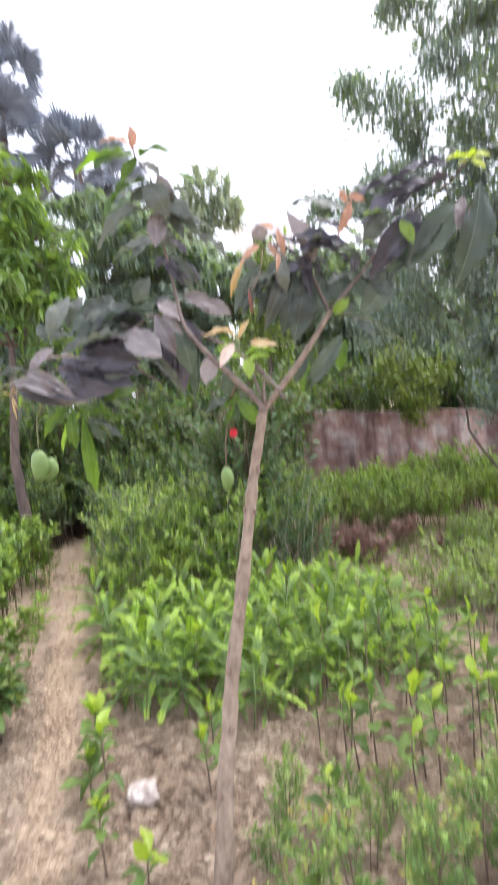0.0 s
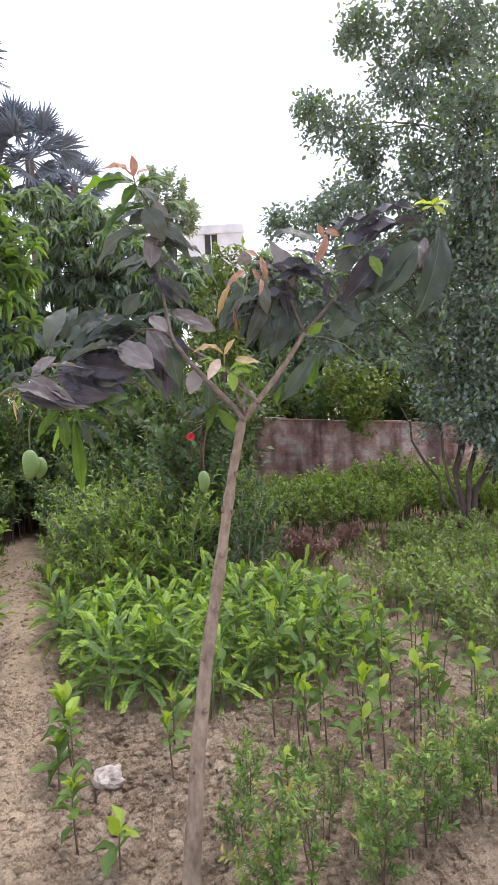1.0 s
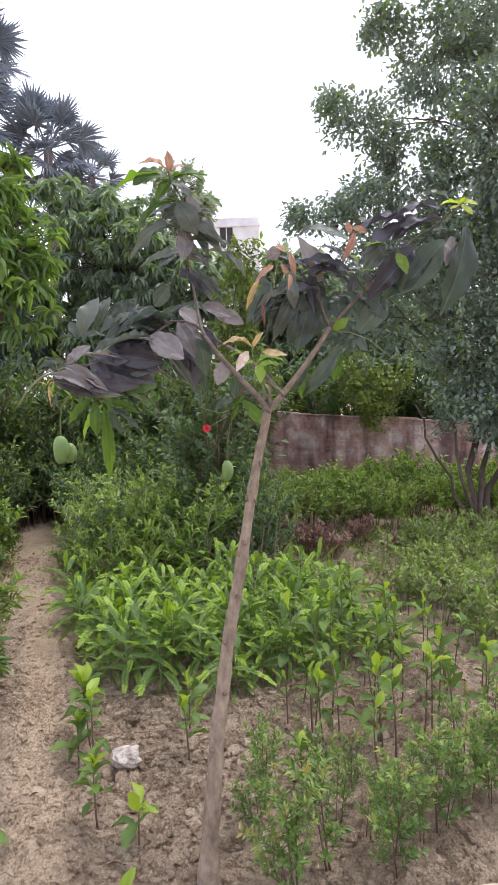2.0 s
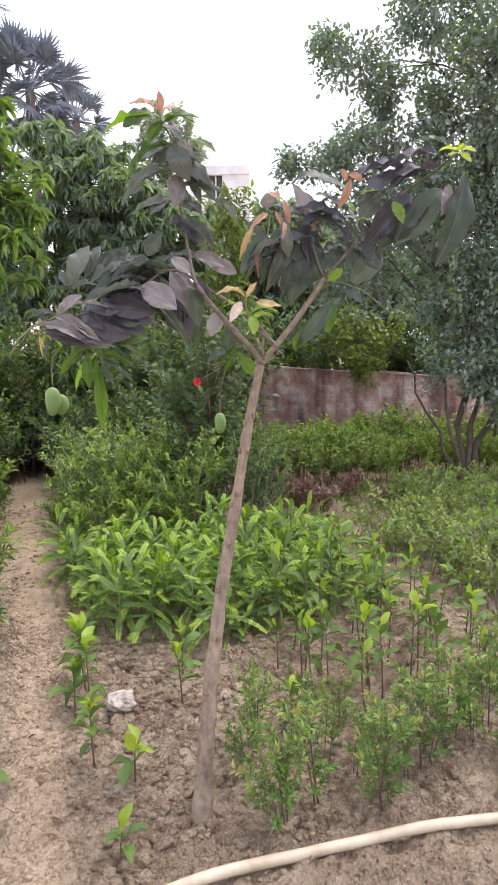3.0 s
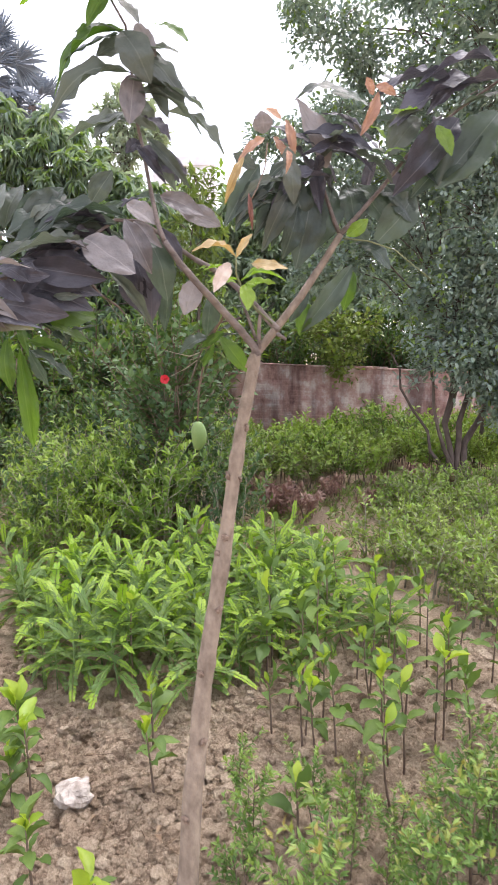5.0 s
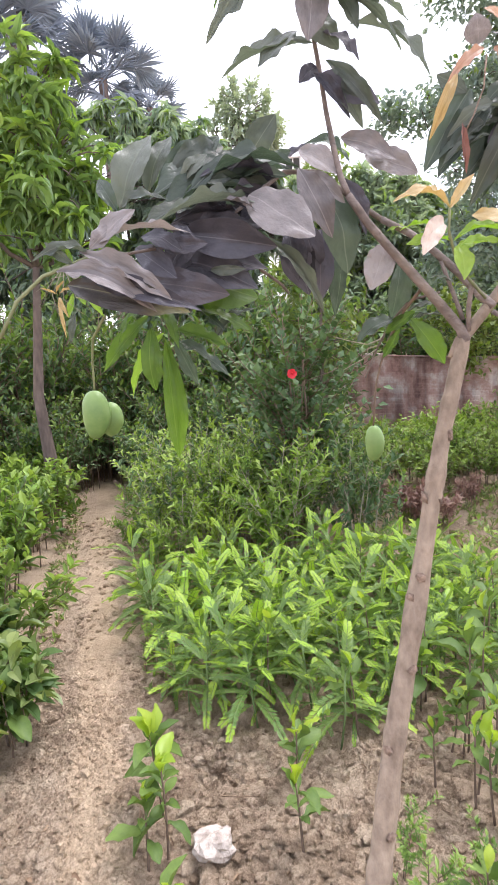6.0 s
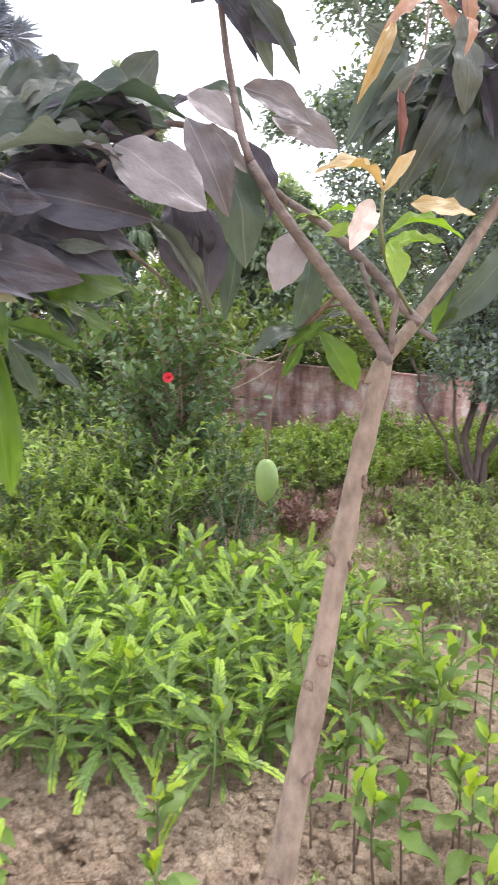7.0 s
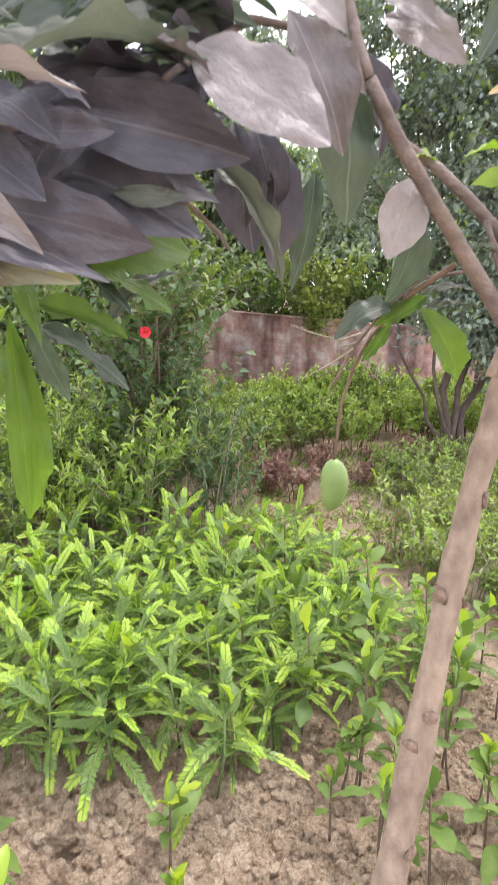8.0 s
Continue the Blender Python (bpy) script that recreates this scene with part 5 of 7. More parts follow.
def whorl(holder, at, axis, count, length, mats, open_=(0.6, 1.4), droop=0.35, width=0.195, label=""):
    """A tuft of leaves round a shoot's end, turned out and hanging."""
    at, axis = np.array(at), unit(np.array(axis))
    for i in range(count):
        az = i * 2.4 + rnd(-0.3, 0.3)
        a = unit(np.cross(axis, [0.3, 0.9, 0.2]))
        b = np.cross(axis, a)
        th = rnd(*open_)
        d = axis * math.cos(th) + (a * math.cos(az) + b * math.sin(az)) * math.sin(th) + np.array([0, 0, -droop * rnd(0.3, 1.2)])
        ln = length * rnd(0.75, 1.15)
        p = at - axis * rnd(0.0, 0.07)
        d = unit(d)
        leaf(holder, p + d * 0.015, p + d * ln, ln * width * rnd(0.85, 1.15), (d[0] * 0.5, d[1] * 0.5 - 0.2, 1.0), random.choice(mats), label)


def mango_fruit(holder, x, y, z, length, width, label):
    b, n, sides = Bag(), 16, 18
    v, f = [], []
    for i in range(n + 1):
        t = 0.5 - 0.5 * math.cos(math.pi * i / n)
        r = width / 2 * max(0.0, 1 - abs(2 * t ** 0.9 - 1) ** 2.1) ** 0.52
        for j in range(sides):
            a = 2 * math.pi * j / sides
            v.append((r * math.cos(a) * 1.0 + 0.1 * width * math.sin(math.pi * t * 1.2) * t, r * math.sin(a) * 0.86, -length * t))
    for i in range(n):
        for j in range(sides):
            q = (j + 1) % sides
            f.append((i * sides + j, (i + 1) * sides + j, (i + 1) * sides + q, i * sides + q))
    b.add(v, f)
    ob = part("fruit", b.mesh("fruit", [M_FRUIT]), holder, label)
    ob.location = (x, y, z)
    return ob


def build_mango():
    tree_ = tagged(new("mango_sapling"), "young mango tree with plum-dark leaves and hanging green fruit", "tree")
    wood = Bag()
    trunk = [(-0.203, 1.79, -0.05), (-0.201, 1.793, 0.04), (-0.195, 1.8, 0.13), (-0.176, 1.82, 0.312), (-0.158, 1.84, 0.494), (-0.14, 1.853, 0.603), (-0.12, 1.868, 0.75), (-0.1, 1.88, 0.856), (-0.078, 1.893, 0.964), (-0.053, 1.908, 1.089), (-0.03, 1.92, 1.215), (-0.003, 1.93, 1.358), (0.034, 1.941, 1.51)]
    dense = []
    for i in range(len(trunk) - 1):
        for t in (0.0, 0.125, 0.25, 0.375, 0.5, 0.625, 0.75, 0.875):
            dense.append(np.array(trunk[i]) * (1 - t) + np.array(trunk[i + 1]) * t)
    dense.append(np.array(trunk[-1]))
    radii = []
    for p in dense:
        z = p[2]
        r = 0.0285 - 0.0098 * z + 0.012 * math.exp(-max(z, 0) / 0.07)
        r += 0.0026 * math.exp(-((((z * 5.3 + 0.35 * math.sin(z * 9)) % 1.0) - 0.5) / 0.11) ** 2) + 0.0006 * math.sin(z * 31)
        radii.append(r)
    dense += [np.array((0.04, 1.943, 1.53)), np.array((0.048, 1.945, 1.55))]
    radii += [0.0115, 0.005]
    wood.tube(dense, radii, 14, 0, 0.05)
    part("trunk", wood.mesh("trunk", [M_BARK]), tree_, "smooth grey-brown trunk with knots")

    def knot(x, y, z, r, cx, cy):
        kb = Bag()
        lump(kb, 0, 0, 0, r, 0, 0.9)
        k = part("knot", kb.mesh("knot", [M_KNOT]), tree_, "brown branch scar")
        k.matrix_local = Matrix.LocRotScale((x, y, z), Euler((0, rnd(-0.3, 0.3), math.atan2(x - cx, cy - y))), (1.0, 0.38, 0.9))

    for z, dx in ((1.36, 0.011), (1.245, -0.013), (1.235, 0.013), (1.1, -0.002), (1.06, -0.013), (0.93, 0.008), (0.78, -0.012), (0.62, 0.01), (0.44, -0.012)):
        for i in range(len(dense) - 1):
            if dense[i][2] <= z < dense[i + 1][2]:
                p = dense[i]
                rr = 0.97 * (0.0285 - 0.0098 * z)
                knot(p[0] + dx * 1.15, p[1] - math.sqrt(max(0.0, rr ** 2 - (dx * 1.15) ** 2)), z, 0.0125, p[0], p[1])

    def branch(name, pts, r0, r1, mat=M_LIMB, sides=9):
        b = Bag()
        pts = np.array(pts, float)
        fine = []
        for i in range(len(pts) - 1):
            fine += [pts[i], (pts[i] + pts[i + 1]) / 2]
        fine.append(pts[-1])
        b.tube(fine, np.linspace(r0, r1, len(fine)) * 0.56, sides, 0, 0.08)
        return part(name, b.mesh(name, [mat]), tree_)

    # the front limb that rises to the top shoot
    branch("limb", [(0.043, 1.94, 1.526), (0.034, 1.942, 1.55), (0.004, 1.94, 1.587), (-0.028, 1.935, 1.622), (-0.066, 1.928, 1.663), (-0.099, 1.92, 1.698), (-0.136, 1.915, 1.741), (-0.168, 1.912, 1.787)], 0.018, 0.0125, M_LIMB, 9)
    branch("limb", [(-0.168, 1.912, 1.787), (-0.179, 1.92, 1.82), (-0.186, 1.93, 1.859), (-0.193, 1.94, 1.905), (-0.197, 1.945, 1.931), (-0.207, 1.94, 1.997), (-0.216, 1.93, 2.043), (-0.22, 1.915, 2.113), (-0.227, 1.9, 2.18), (-0.23, 1.885, 2.219), (-0.265, 1.86, 2.27), (-0.27, 1.85, 2.303)], 0.0105, 0.0035, M_LIMB, 9)
    # the rear limb, which passes behind the front one into the heavy tuft
    branch("limb", [(0.096, 1.95, 1.587), (0.078, 1.965, 1.608), (0.042, 1.98, 1.653), (-0.002, 1.99, 1.697), (-0.042, 2.0, 1.731), (-0.093, 2.01, 1.761)], 0.015, 0.011, M_LIMB, 9)
    branch("limb", [(-0.093, 2.01, 1.761), (-0.138, 2.0, 1.79), (-0.174, 1.98, 1.814), (-0.22, 1.96, 1.84), (-0.275, 1.95, 1.84), (-0.309, 1.93, 1.813), (-0.38, 1.9, 1.753), (-0.447, 1.86, 1.713), (-0.513, 1.8, 1.693), (-0.579, 1.77, 1.68)], 0.01, 0.004, M_LIMB, 9)
    branch("limb", [(-0.352, 1.93, 1.748), (-0.345, 1.98, 1.712), (-0.323, 2.03, 1.683), (-0.282, 2.06, 1.655), (-0.269, 2.065, 1.638)], 0.008, 0.004, M_LIMB, 9)
    # the limb that forks above
    branch("limb", [(0.022, 1.945, 1.497), (0.034, 1.947, 1.526), (0.078, 1.955, 1.576), (0.16, 1.985, 1.668), (0.221, 2.005, 1.748), (0.27, 2.015, 1.82)], 0.021, 0.015, M_BARK, 9)
    branch("limb", [(0.27, 2.015, 1.82), (0.31, 2.02, 1.86), (0.381, 2.03, 1.934), (0.477, 2.04, 2.044), (0.59, 2.03, 2.132), (0.653, 1.97, 2.171), (0.675, 1.87, 2.197)], 0.012, 0.004, M_LIMB, 9)
    branch("limb", [(0.27, 2.015, 1.82), (0.252, 2.015, 1.862), (0.23, 2.01, 1.92), (0.212, 2.01, 1.976)], 0.011, 0.007, M_LIMB, 9)
    branch("stub", [(0.091, 1.94, 1.578), (0.109, 1.925, 1.564)], 0.009, 0.007, M_LIMB, 9)
    branch("stub", [(0.047, 1.94, 1.545), (0.045, 1.93, 1.59), (0.048, 1.92, 1.633)], 0.009, 0.007, M_LIMB, 9)
    branch("stub", [(0.041, 1.95, 1.566), (0.023, 1.96, 1.624), (0.007, 1.97, 1.674)], 0.008, 0.006, M_LIMB, 9)
    branch("shoot", [(0.081, 1.95, 1.603), (0.034, 1.9, 1.635), (0.0, 1.86, 1.668), (-0.019, 1.83, 1.705), (-0.019, 1.825, 1.739)], 0.0055, 0.0035, M_TWIG, 6)
    branch("twig", [(-0.72, 1.72, 1.565), (-0.69, 1.72, 1.617), (-0.651, 1.73, 1.653), (-0.615, 1.74, 1.667), (-0.578, 1.77, 1.688)], 0.005, 0.006, M_TWIG, 6)
    branch("twig", [(0.272, 2.0, 1.809), (0.332, 1.98, 1.799), (0.388, 1.95, 1.773), (0.474, 1.93, 1.698)], 0.004, 0.0025, M_TWIG, 6)
    stalk = branch("fruit_stalk", [(-0.033, 1.96, 1.624), (-0.05, 2.03, 1.59), (-0.066, 2.1, 1.536), (-0.076, 2.13, 1.491), (-0.087, 2.14, 1.44), (-0.093, 2.145, 1.352)], 0.006, 0.0038, M_STEM, 6)
    stalk2 = branch("fruit_stalk", [(-0.603, 1.9, 1.602), (-0.645, 1.97, 1.566), (-0.658, 2.0, 1.524), (-0.658, 2.0, 1.463)], 0.005, 0.0035, M_TWIG, 6)
    mango_fruit(stalk, -0.092, 2.145, 1.355, 0.079, 0.042, "unripe pale green mango")
    mango_fruit(stalk2, -0.66, 2.0, 1.467, 0.096, 0.055, "unripe pale green mango")
    mango_fruit(stalk2, -0.639, 2.04, 1.44, 0.07, 0.046, "unripe pale green mango")
    # broad mauve leaves that face the path, sky sheen painted into their colour
    leaf(tree_, (-0.339, 1.875, 1.787), (-0.238, 1.825, 1.71), 0.087, "F", M_SHEEN_LEAF, "mauve leaf with sky sheen painted into its pale colour")
    leaf(tree_, (-0.253, 1.9, 1.832), (-0.201, 1.88, 1.718), 0.05, "F", M_SHEEN_LEAF, "mauve leaf with sky sheen painted into its pale colour")
    leaf(tree_, (-0.247, 1.95, 1.877), (-0.184, 1.92, 1.827), 0.045, "F", M_SHEEN_LEAF, "mauve leaf with sky sheen painted into its pale colour")
    leaf(tree_, (-0.234, 1.93, 1.834), (-0.177, 1.9, 1.775), 0.028, "F", M_SHEEN_LEAF, "mauve leaf with sky sheen painted into its pale colour")
    leaf(tree_, (-0.178, 1.94, 1.824), (-0.129, 1.95, 1.728), 0.032, "F", M_PLUM_LEAF)
    leaf(tree_, (-0.209, 1.96, 1.813), (-0.162, 1.95, 1.667), 0.072, "F", M_DEEP_LEAF)
    leaf(tree_, (-0.097, 1.945, 1.707), (-0.128, 1.93, 1.628), 0.054, "F", M_SHEEN_LEAF, "mauve leaf with sky sheen painted into its pale colour")
    leaf(tree_, (-0.172, 1.96, 1.896), (-0.077, 1.95, 1.855), 0.046, "F", M_SHEEN_LEAF, "mauve leaf with sky sheen painted into its pale colour")
    leaf(tree_, (-0.127, 1.98, 1.868), (-0.035, 1.97, 1.834), 0.051, "F", M_SHEEN_LEAF, "mauve leaf with sky sheen painted into its pale colour")
    leaf(tree_, (-0.233, 2.0, 1.9), (-0.148, 1.99, 1.868), 0.035, "O", M_DEEP_LEAF)
    leaf(tree_, (-0.382, 1.83, 1.771), (-0.329, 1.85, 1.761), 0.017, "O", M_SHEEN_LEAF, "mauve leaf with sky sheen painted into its pale colour")
    leaf(tree_, (-0.337, 2.1, 1.911), (-0.283, 2.08, 1.98), 0.056, "F", M_SLATE_LEAF)
    # the heavy drooping tuft
    leaf(tree_, (-0.246, 1.96, 1.847), (-0.468, 1.85, 1.789), 0.041, "O", M_DEEP_LEAF)
    leaf(tree_, (-0.331, 1.9, 1.777), (-0.474, 1.78, 1.747), 0.03, "O", M_SLATE_LEAF)
    leaf(tree_, (-0.257, 2.0, 1.853), (-0.374, 1.95, 1.848), 0.029, "O", M_DEEP_LEAF)
    leaf(tree_, (-0.463, 1.86, 1.727), (-0.301, 1.845, 1.699), 0.063, "F", M_PLUM_LEAF)
    leaf(tree_, (-0.481, 1.9, 1.695), (-0.335, 1.88, 1.64), 0.075, "F", M_PLUM_LEAF)
    leaf(tree_, (-0.409, 1.86, 1.666), (-0.351, 1.85, 1.665), 0.018, "F", M_SLATE_LEAF)
    leaf(tree_, (-0.352, 1.93, 1.704), (-0.452, 1.88, 1.756), 0.049, "O", M_PLUM_LEAF)
    leaf(tree_, (-0.327, 1.92, 1.746), (-0.436, 1.86, 1.739), 0.04, "O", M_PLUM_LEAF)
    leaf(tree_, (-0.479, 1.9, 1.749), (-0.313, 1.88, 1.741), 0.046, "F", M_PLUM_LEAF)
    leaf(tree_, (-0.466, 1.92, 1.685), (-0.316, 1.9, 1.674), 0.062, "F", M_PLUM_LEAF)
    leaf(tree_, (-0.447, 1.9, 1.785), (-0.325, 1.86, 1.779), 0.041, "O", M_SLATE_LEAF)
    leaf(tree_, (-0.482, 1.95, 1.807), (-0.279, 1.93, 1.84), 0.05, "O", M_DEEP_LEAF)
    leaf(tree_, (-0.487, 1.9, 1.773), (-0.338, 1.9, 1.816), 0.042, "O", M_DEEP_LEAF)
    leaf(tree_, (-0.503, 1.96, 1.816), (-0.391, 1.98, 1.917), 0.065, "F", M_DEEP_LEAF)
    leaf(tree_, (-0.464, 1.99, 1.846), (-0.347, 2.0, 1.9), 0.046, "F", M_SLATE_LEAF)
    leaf(tree_, (-0.57, 1.94, 1.792), (-0.516, 1.97, 1.923), 0.067, "F", M_SLATE_LEAF)
    leaf(tree_, (-0.523, 1.97, 1.824), (-0.481, 2.0, 1.929), 0.05, "F", M_SLATE_LEAF)
    leaf(tree_, (-0.568, 1.9, 1.78), (-0.602, 1.92, 1.837), 0.028, "F", M_DEEP_LEAF)
    leaf(tree_, (-0.557, 1.86, 1.768), (-0.478, 1.85, 1.789), 0.028, "O", M_SLATE_LEAF)
    leaf(tree_, (-0.583, 1.76, 1.702), (-0.509, 1.73, 1.741), 0.04, "F", M_SHEEN_LEAF, "mauve leaf with sky sheen painted into its pale colour")
    leaf(tree_, (-0.572, 1.77, 1.709), (-0.433, 1.74, 1.717), 0.031, "O", M_SHEEN_LEAF, "mauve leaf with sky sheen painted into its pale colour")
    leaf(tree_, (-0.544, 1.75, 1.725), (-0.579, 1.74, 1.692), 0.027, "F", M_SHEEN_LEAF, "mauve leaf with sky sheen painted into its pale colour")
    leaf(tree_, (-0.599, 1.75, 1.688), (-0.461, 1.71, 1.613), 0.032, "F", M_SHEEN_LEAF, "mauve leaf with sky sheen painted into its pale colour")
    leaf(tree_, (-0.63, 1.73, 1.659), (-0.486, 1.71, 1.606), 0.035, "F", M_SHEEN_LEAF, "mauve leaf with sky sheen painted into its pale colour")
    leaf(tree_, (-0.596, 1.76, 1.654), (-0.425, 1.72, 1.6), 0.036, "F", M_PLUM_LEAF)
    leaf(tree_, (-0.623, 1.76, 1.642), (-0.444, 1.735, 1.595), 0.052, "F", M_PALE_LEAF, "plum leaf with a cream-green tip")
    leaf(tree_, (-0.529, 1.84, 1.705), (-0.462, 1.8, 1.651), 0.042, "F", M_PLUM_LEAF)
    leaf(tree_, (-0.517, 1.83, 1.72), (-0.45, 1.8, 1.695), 0.035, "O", M_PLUM_LEAF)
    leaf(tree_, (-0.518, 1.86, 1.652), (-0.384, 1.84, 1.625), 0.059, "F", M_PLUM_LEAF)
    leaf(tree_, (-0.437, 1.87, 1.741), (-0.476, 1.84, 1.666), 0.049, "F", M_PLUM_LEAF)
    leaf(tree_, (-0.606, 1.74, 1.669), (-0.643, 1.73, 1.702), 0.015, "F", M_SLATE_LEAF)
    leaf(tree_, (-0.576, 1.76, 1.682), (-0.657, 1.72, 1.686), 0.018, "O", M_SLATE_LEAF)
    leaf(tree_, (-0.481, 1.92, 1.819), (-0.382, 1.98, 1.906), 0.057, "F", M_SLATE_LEAF)
    leaf(tree_, (-0.452, 1.9, 1.822), (-0.409, 1.9, 1.864), 0.031, "F", M_SLATE_LEAF)
    leaf(tree_, (-0.404, 1.95, 1.847), (-0.33, 2.0, 1.888), 0.03, "O", M_SHEEN_LEAF, "mauve leaf with sky sheen painted into its pale colour")
    leaf(tree_, (-0.318, 2.0, 1.858), (-0.258, 2.02, 1.896), 0.023, "F", M_DEEP_LEAF)
    leaf(tree_, (-0.278, 2.02, 1.874), (-0.218, 2.02, 1.906), 0.024, "O", M_PLUM_LEAF)
    leaf(tree_, (-0.474, 1.8, 1.721), (-0.427, 1.78, 1.714), 0.014, "O", M_PLUM_LEAF)
    leaf(tree_, (-0.48, 1.83, 1.698), (-0.411, 1.82, 1.704), 0.029, "F", M_PLUM_LEAF)
    leaf(tree_, (-0.482, 1.86, 1.657), (-0.388, 1.86, 1.648), 0.042, "F", M_PLUM_LEAF)
    leaf(tree_, (-0.308, 1.96, 1.844), (-0.49, 1.86, 1.775), 0.055, "O", M_DEEP_LEAF)
    leaf(tree_, (-0.293, 1.98, 1.87), (-0.467, 1.9, 1.811), 0.055, "O", M_DEEP_LEAF)
    leaf(tree_, (-0.332, 1.98, 1.875), (-0.503, 1.88, 1.807), 0.055, "O", M_DEEP_LEAF)
    leaf(tree_, (-0.415, 1.88, 1.768), (-0.506, 1.8, 1.739), 0.03, "O", M_SLATE_LEAF)
    leaf(tree_, (-0.355, 1.92, 1.768), (-0.466, 1.85, 1.751), 0.033, "O", M_PLUM_LEAF)
    # leaves that hang from the tuft
    leaf(tree_, (-0.311, 2.06, 1.749), (-0.197, 2.05, 1.606), 0.028, "F", M_SLATE_LEAF)
    leaf(tree_, (-0.267, 2.06, 1.777), (-0.249, 2.07, 1.666), 0.044, "F", M_PLUM_LEAF)
    leaf(tree_, (-0.199, 2.1, 1.766), (-0.204, 2.1, 1.623), 0.055, "F", M_PLUM_LEAF)
    leaf(tree_, (-0.154, 2.1, 1.737), (-0.17, 2.12, 1.595), 0.037, "F", M_DEEP_LEAF)
    leaf(tree_, (-0.238, 2.08, 1.782), (-0.206, 2.1, 1.68), 0.058, "F", M_PLUM_LEAF)
    leaf(tree_, (-0.253, 2.1, 1.775), (-0.227, 2.12, 1.641), 0.073, "F", M_PLUM_LEAF)
    leaf(tree_, (-0.467, 1.92, 1.655), (-0.333, 1.95, 1.627), 0.075, "F", M_GREEN_LEAF, "translucent green leaf")
    leaf(tree_, (-0.461, 1.93, 1.616), (-0.351, 1.96, 1.572), 0.046, "O", M_GREEN_LEAF, "translucent green leaf")
    leaf(tree_, (-0.53, 1.95, 1.58), (-0.534, 1.95, 1.466), 0.039, "F", M_GREEN_LEAF, "translucent green leaf")
    leaf(tree_, (-0.513, 2.0, 1.56), (-0.506, 2.04, 1.315), 0.043, "F", M_GREEN_LEAF, "translucent green leaf")
    leaf(tree_, (-0.535, 1.95, 1.601), (-0.621, 1.94, 1.507), 0.028, "F", M_GREEN_LEAF, "translucent green leaf")
    leaf(tree_, (-0.511, 1.97, 1.57), (-0.581, 1.97, 1.456), 0.028, "F", M_LIME_LEAF, "fresh lime green leaf")
    leaf(tree_, (-0.501, 1.97, 1.561), (-0.394, 1.98, 1.49), 0.032, "O", M_DEEP_LEAF)
    leaf(tree_, (-0.499, 1.96, 1.574), (-0.396, 1.97, 1.543), 0.028, "O", M_GREEN_LEAF, "translucent green leaf")
    leaf(tree_, (-0.417, 1.98, 1.549), (-0.339, 1.99, 1.614), 0.02, "O", M_SLATE_LEAF)
    leaf(tree_, (-0.494, 2.0, 1.559), (-0.458, 2.02, 1.469), 0.029, "F", M_DEEP_LEAF)
    # dried curls at the end of the twig
    leaf(tree_, (-0.646, 1.78, 1.631), (-0.669, 1.77, 1.641), 0.004, "F", M_OCHRE_LEAF, "ochre young leaf")
    leaf(tree_, (-0.644, 1.78, 1.631), (-0.607, 1.77, 1.638), 0.005, "F", M_OCHRE_LEAF, "ochre young leaf")
    leaf(tree_, (-0.643, 1.78, 1.627), (-0.629, 1.77, 1.594), 0.006, "F", M_OCHRE_LEAF, "ochre young leaf")
    leaf(tree_, (-0.645, 1.78, 1.626), (-0.635, 1.77, 1.565), 0.006, "F", M_OCHRE_LEAF, "ochre young leaf")
    leaf(tree_, (-0.648, 1.78, 1.633), (-0.632, 1.77, 1.65), 0.004, "F", M_OCHRE_LEAF, "ochre young leaf")
    leaf(tree_, (-0.622, 1.78, 1.6), (-0.63, 1.77, 1.556), 0.012, "F", M_SLATE_LEAF)
    # the top shoot
    leaf(tree_, (-0.23, 1.9, 2.217), (-0.389, 1.86, 2.099), 0.042, "O", M_GREEN_LEAF, "translucent green leaf")
    leaf(tree_, (-0.226, 1.9, 2.201), (-0.332, 1.88, 2.211), 0.038, "O", M_SLATE_LEAF)
    leaf(tree_, (-0.224, 1.91, 2.137), (-0.394, 1.85, 2.047), 0.044, "O", M_SLATE_LEAF)
    leaf(tree_, (-0.218, 1.89, 2.126), (-0.231, 1.87, 2.023), 0.057, "F", M_SHEEN_LEAF, "mauve leaf with sky sheen painted into its pale colour")
    leaf(tree_, (-0.224, 1.89, 2.196), (-0.291, 1.87, 2.153), 0.048, "F", M_SLATE_LEAF)
    leaf(tree_, (-0.221, 1.9, 2.123), (-0.099, 1.88, 2.097), 0.026, "O", M_SLATE_LEAF)
    leaf(tree_, (-0.19, 1.9, 2.129), (-0.15, 1.88, 2.04), 0.031, "F", M_SLATE_LEAF)
    leaf(tree_, (-0.158, 1.92, 2.116), (-0.057, 1.9, 2.057), 0.024, "O", M_SLATE_LEAF)
    leaf(tree_, (-0.158, 1.93, 2.067), (-0.023, 1.9, 1.986), 0.022, "O", M_SLATE_LEAF)
    leaf(tree_, (-0.21, 1.89, 2.226), (-0.171, 1.87, 2.157), 0.035, "F", M_SHEEN_LEAF, "mauve leaf with sky sheen painted into its pale colour")
    leaf(tree_, (-0.174, 1.88, 2.225), (-0.102, 1.86, 2.186), 0.035, "O", M_GREEN_LEAF, "translucent green leaf")
    leaf(tree_, (-0.208, 1.93, 2.054), (-0.144, 1.9, 2.006), 0.026, "O", M_PLUM_LEAF)
    leaf(tree_, (-0.198, 1.93, 2.013), (-0.11, 1.9, 1.906), 0.026, "F", M_SLATE_LEAF)
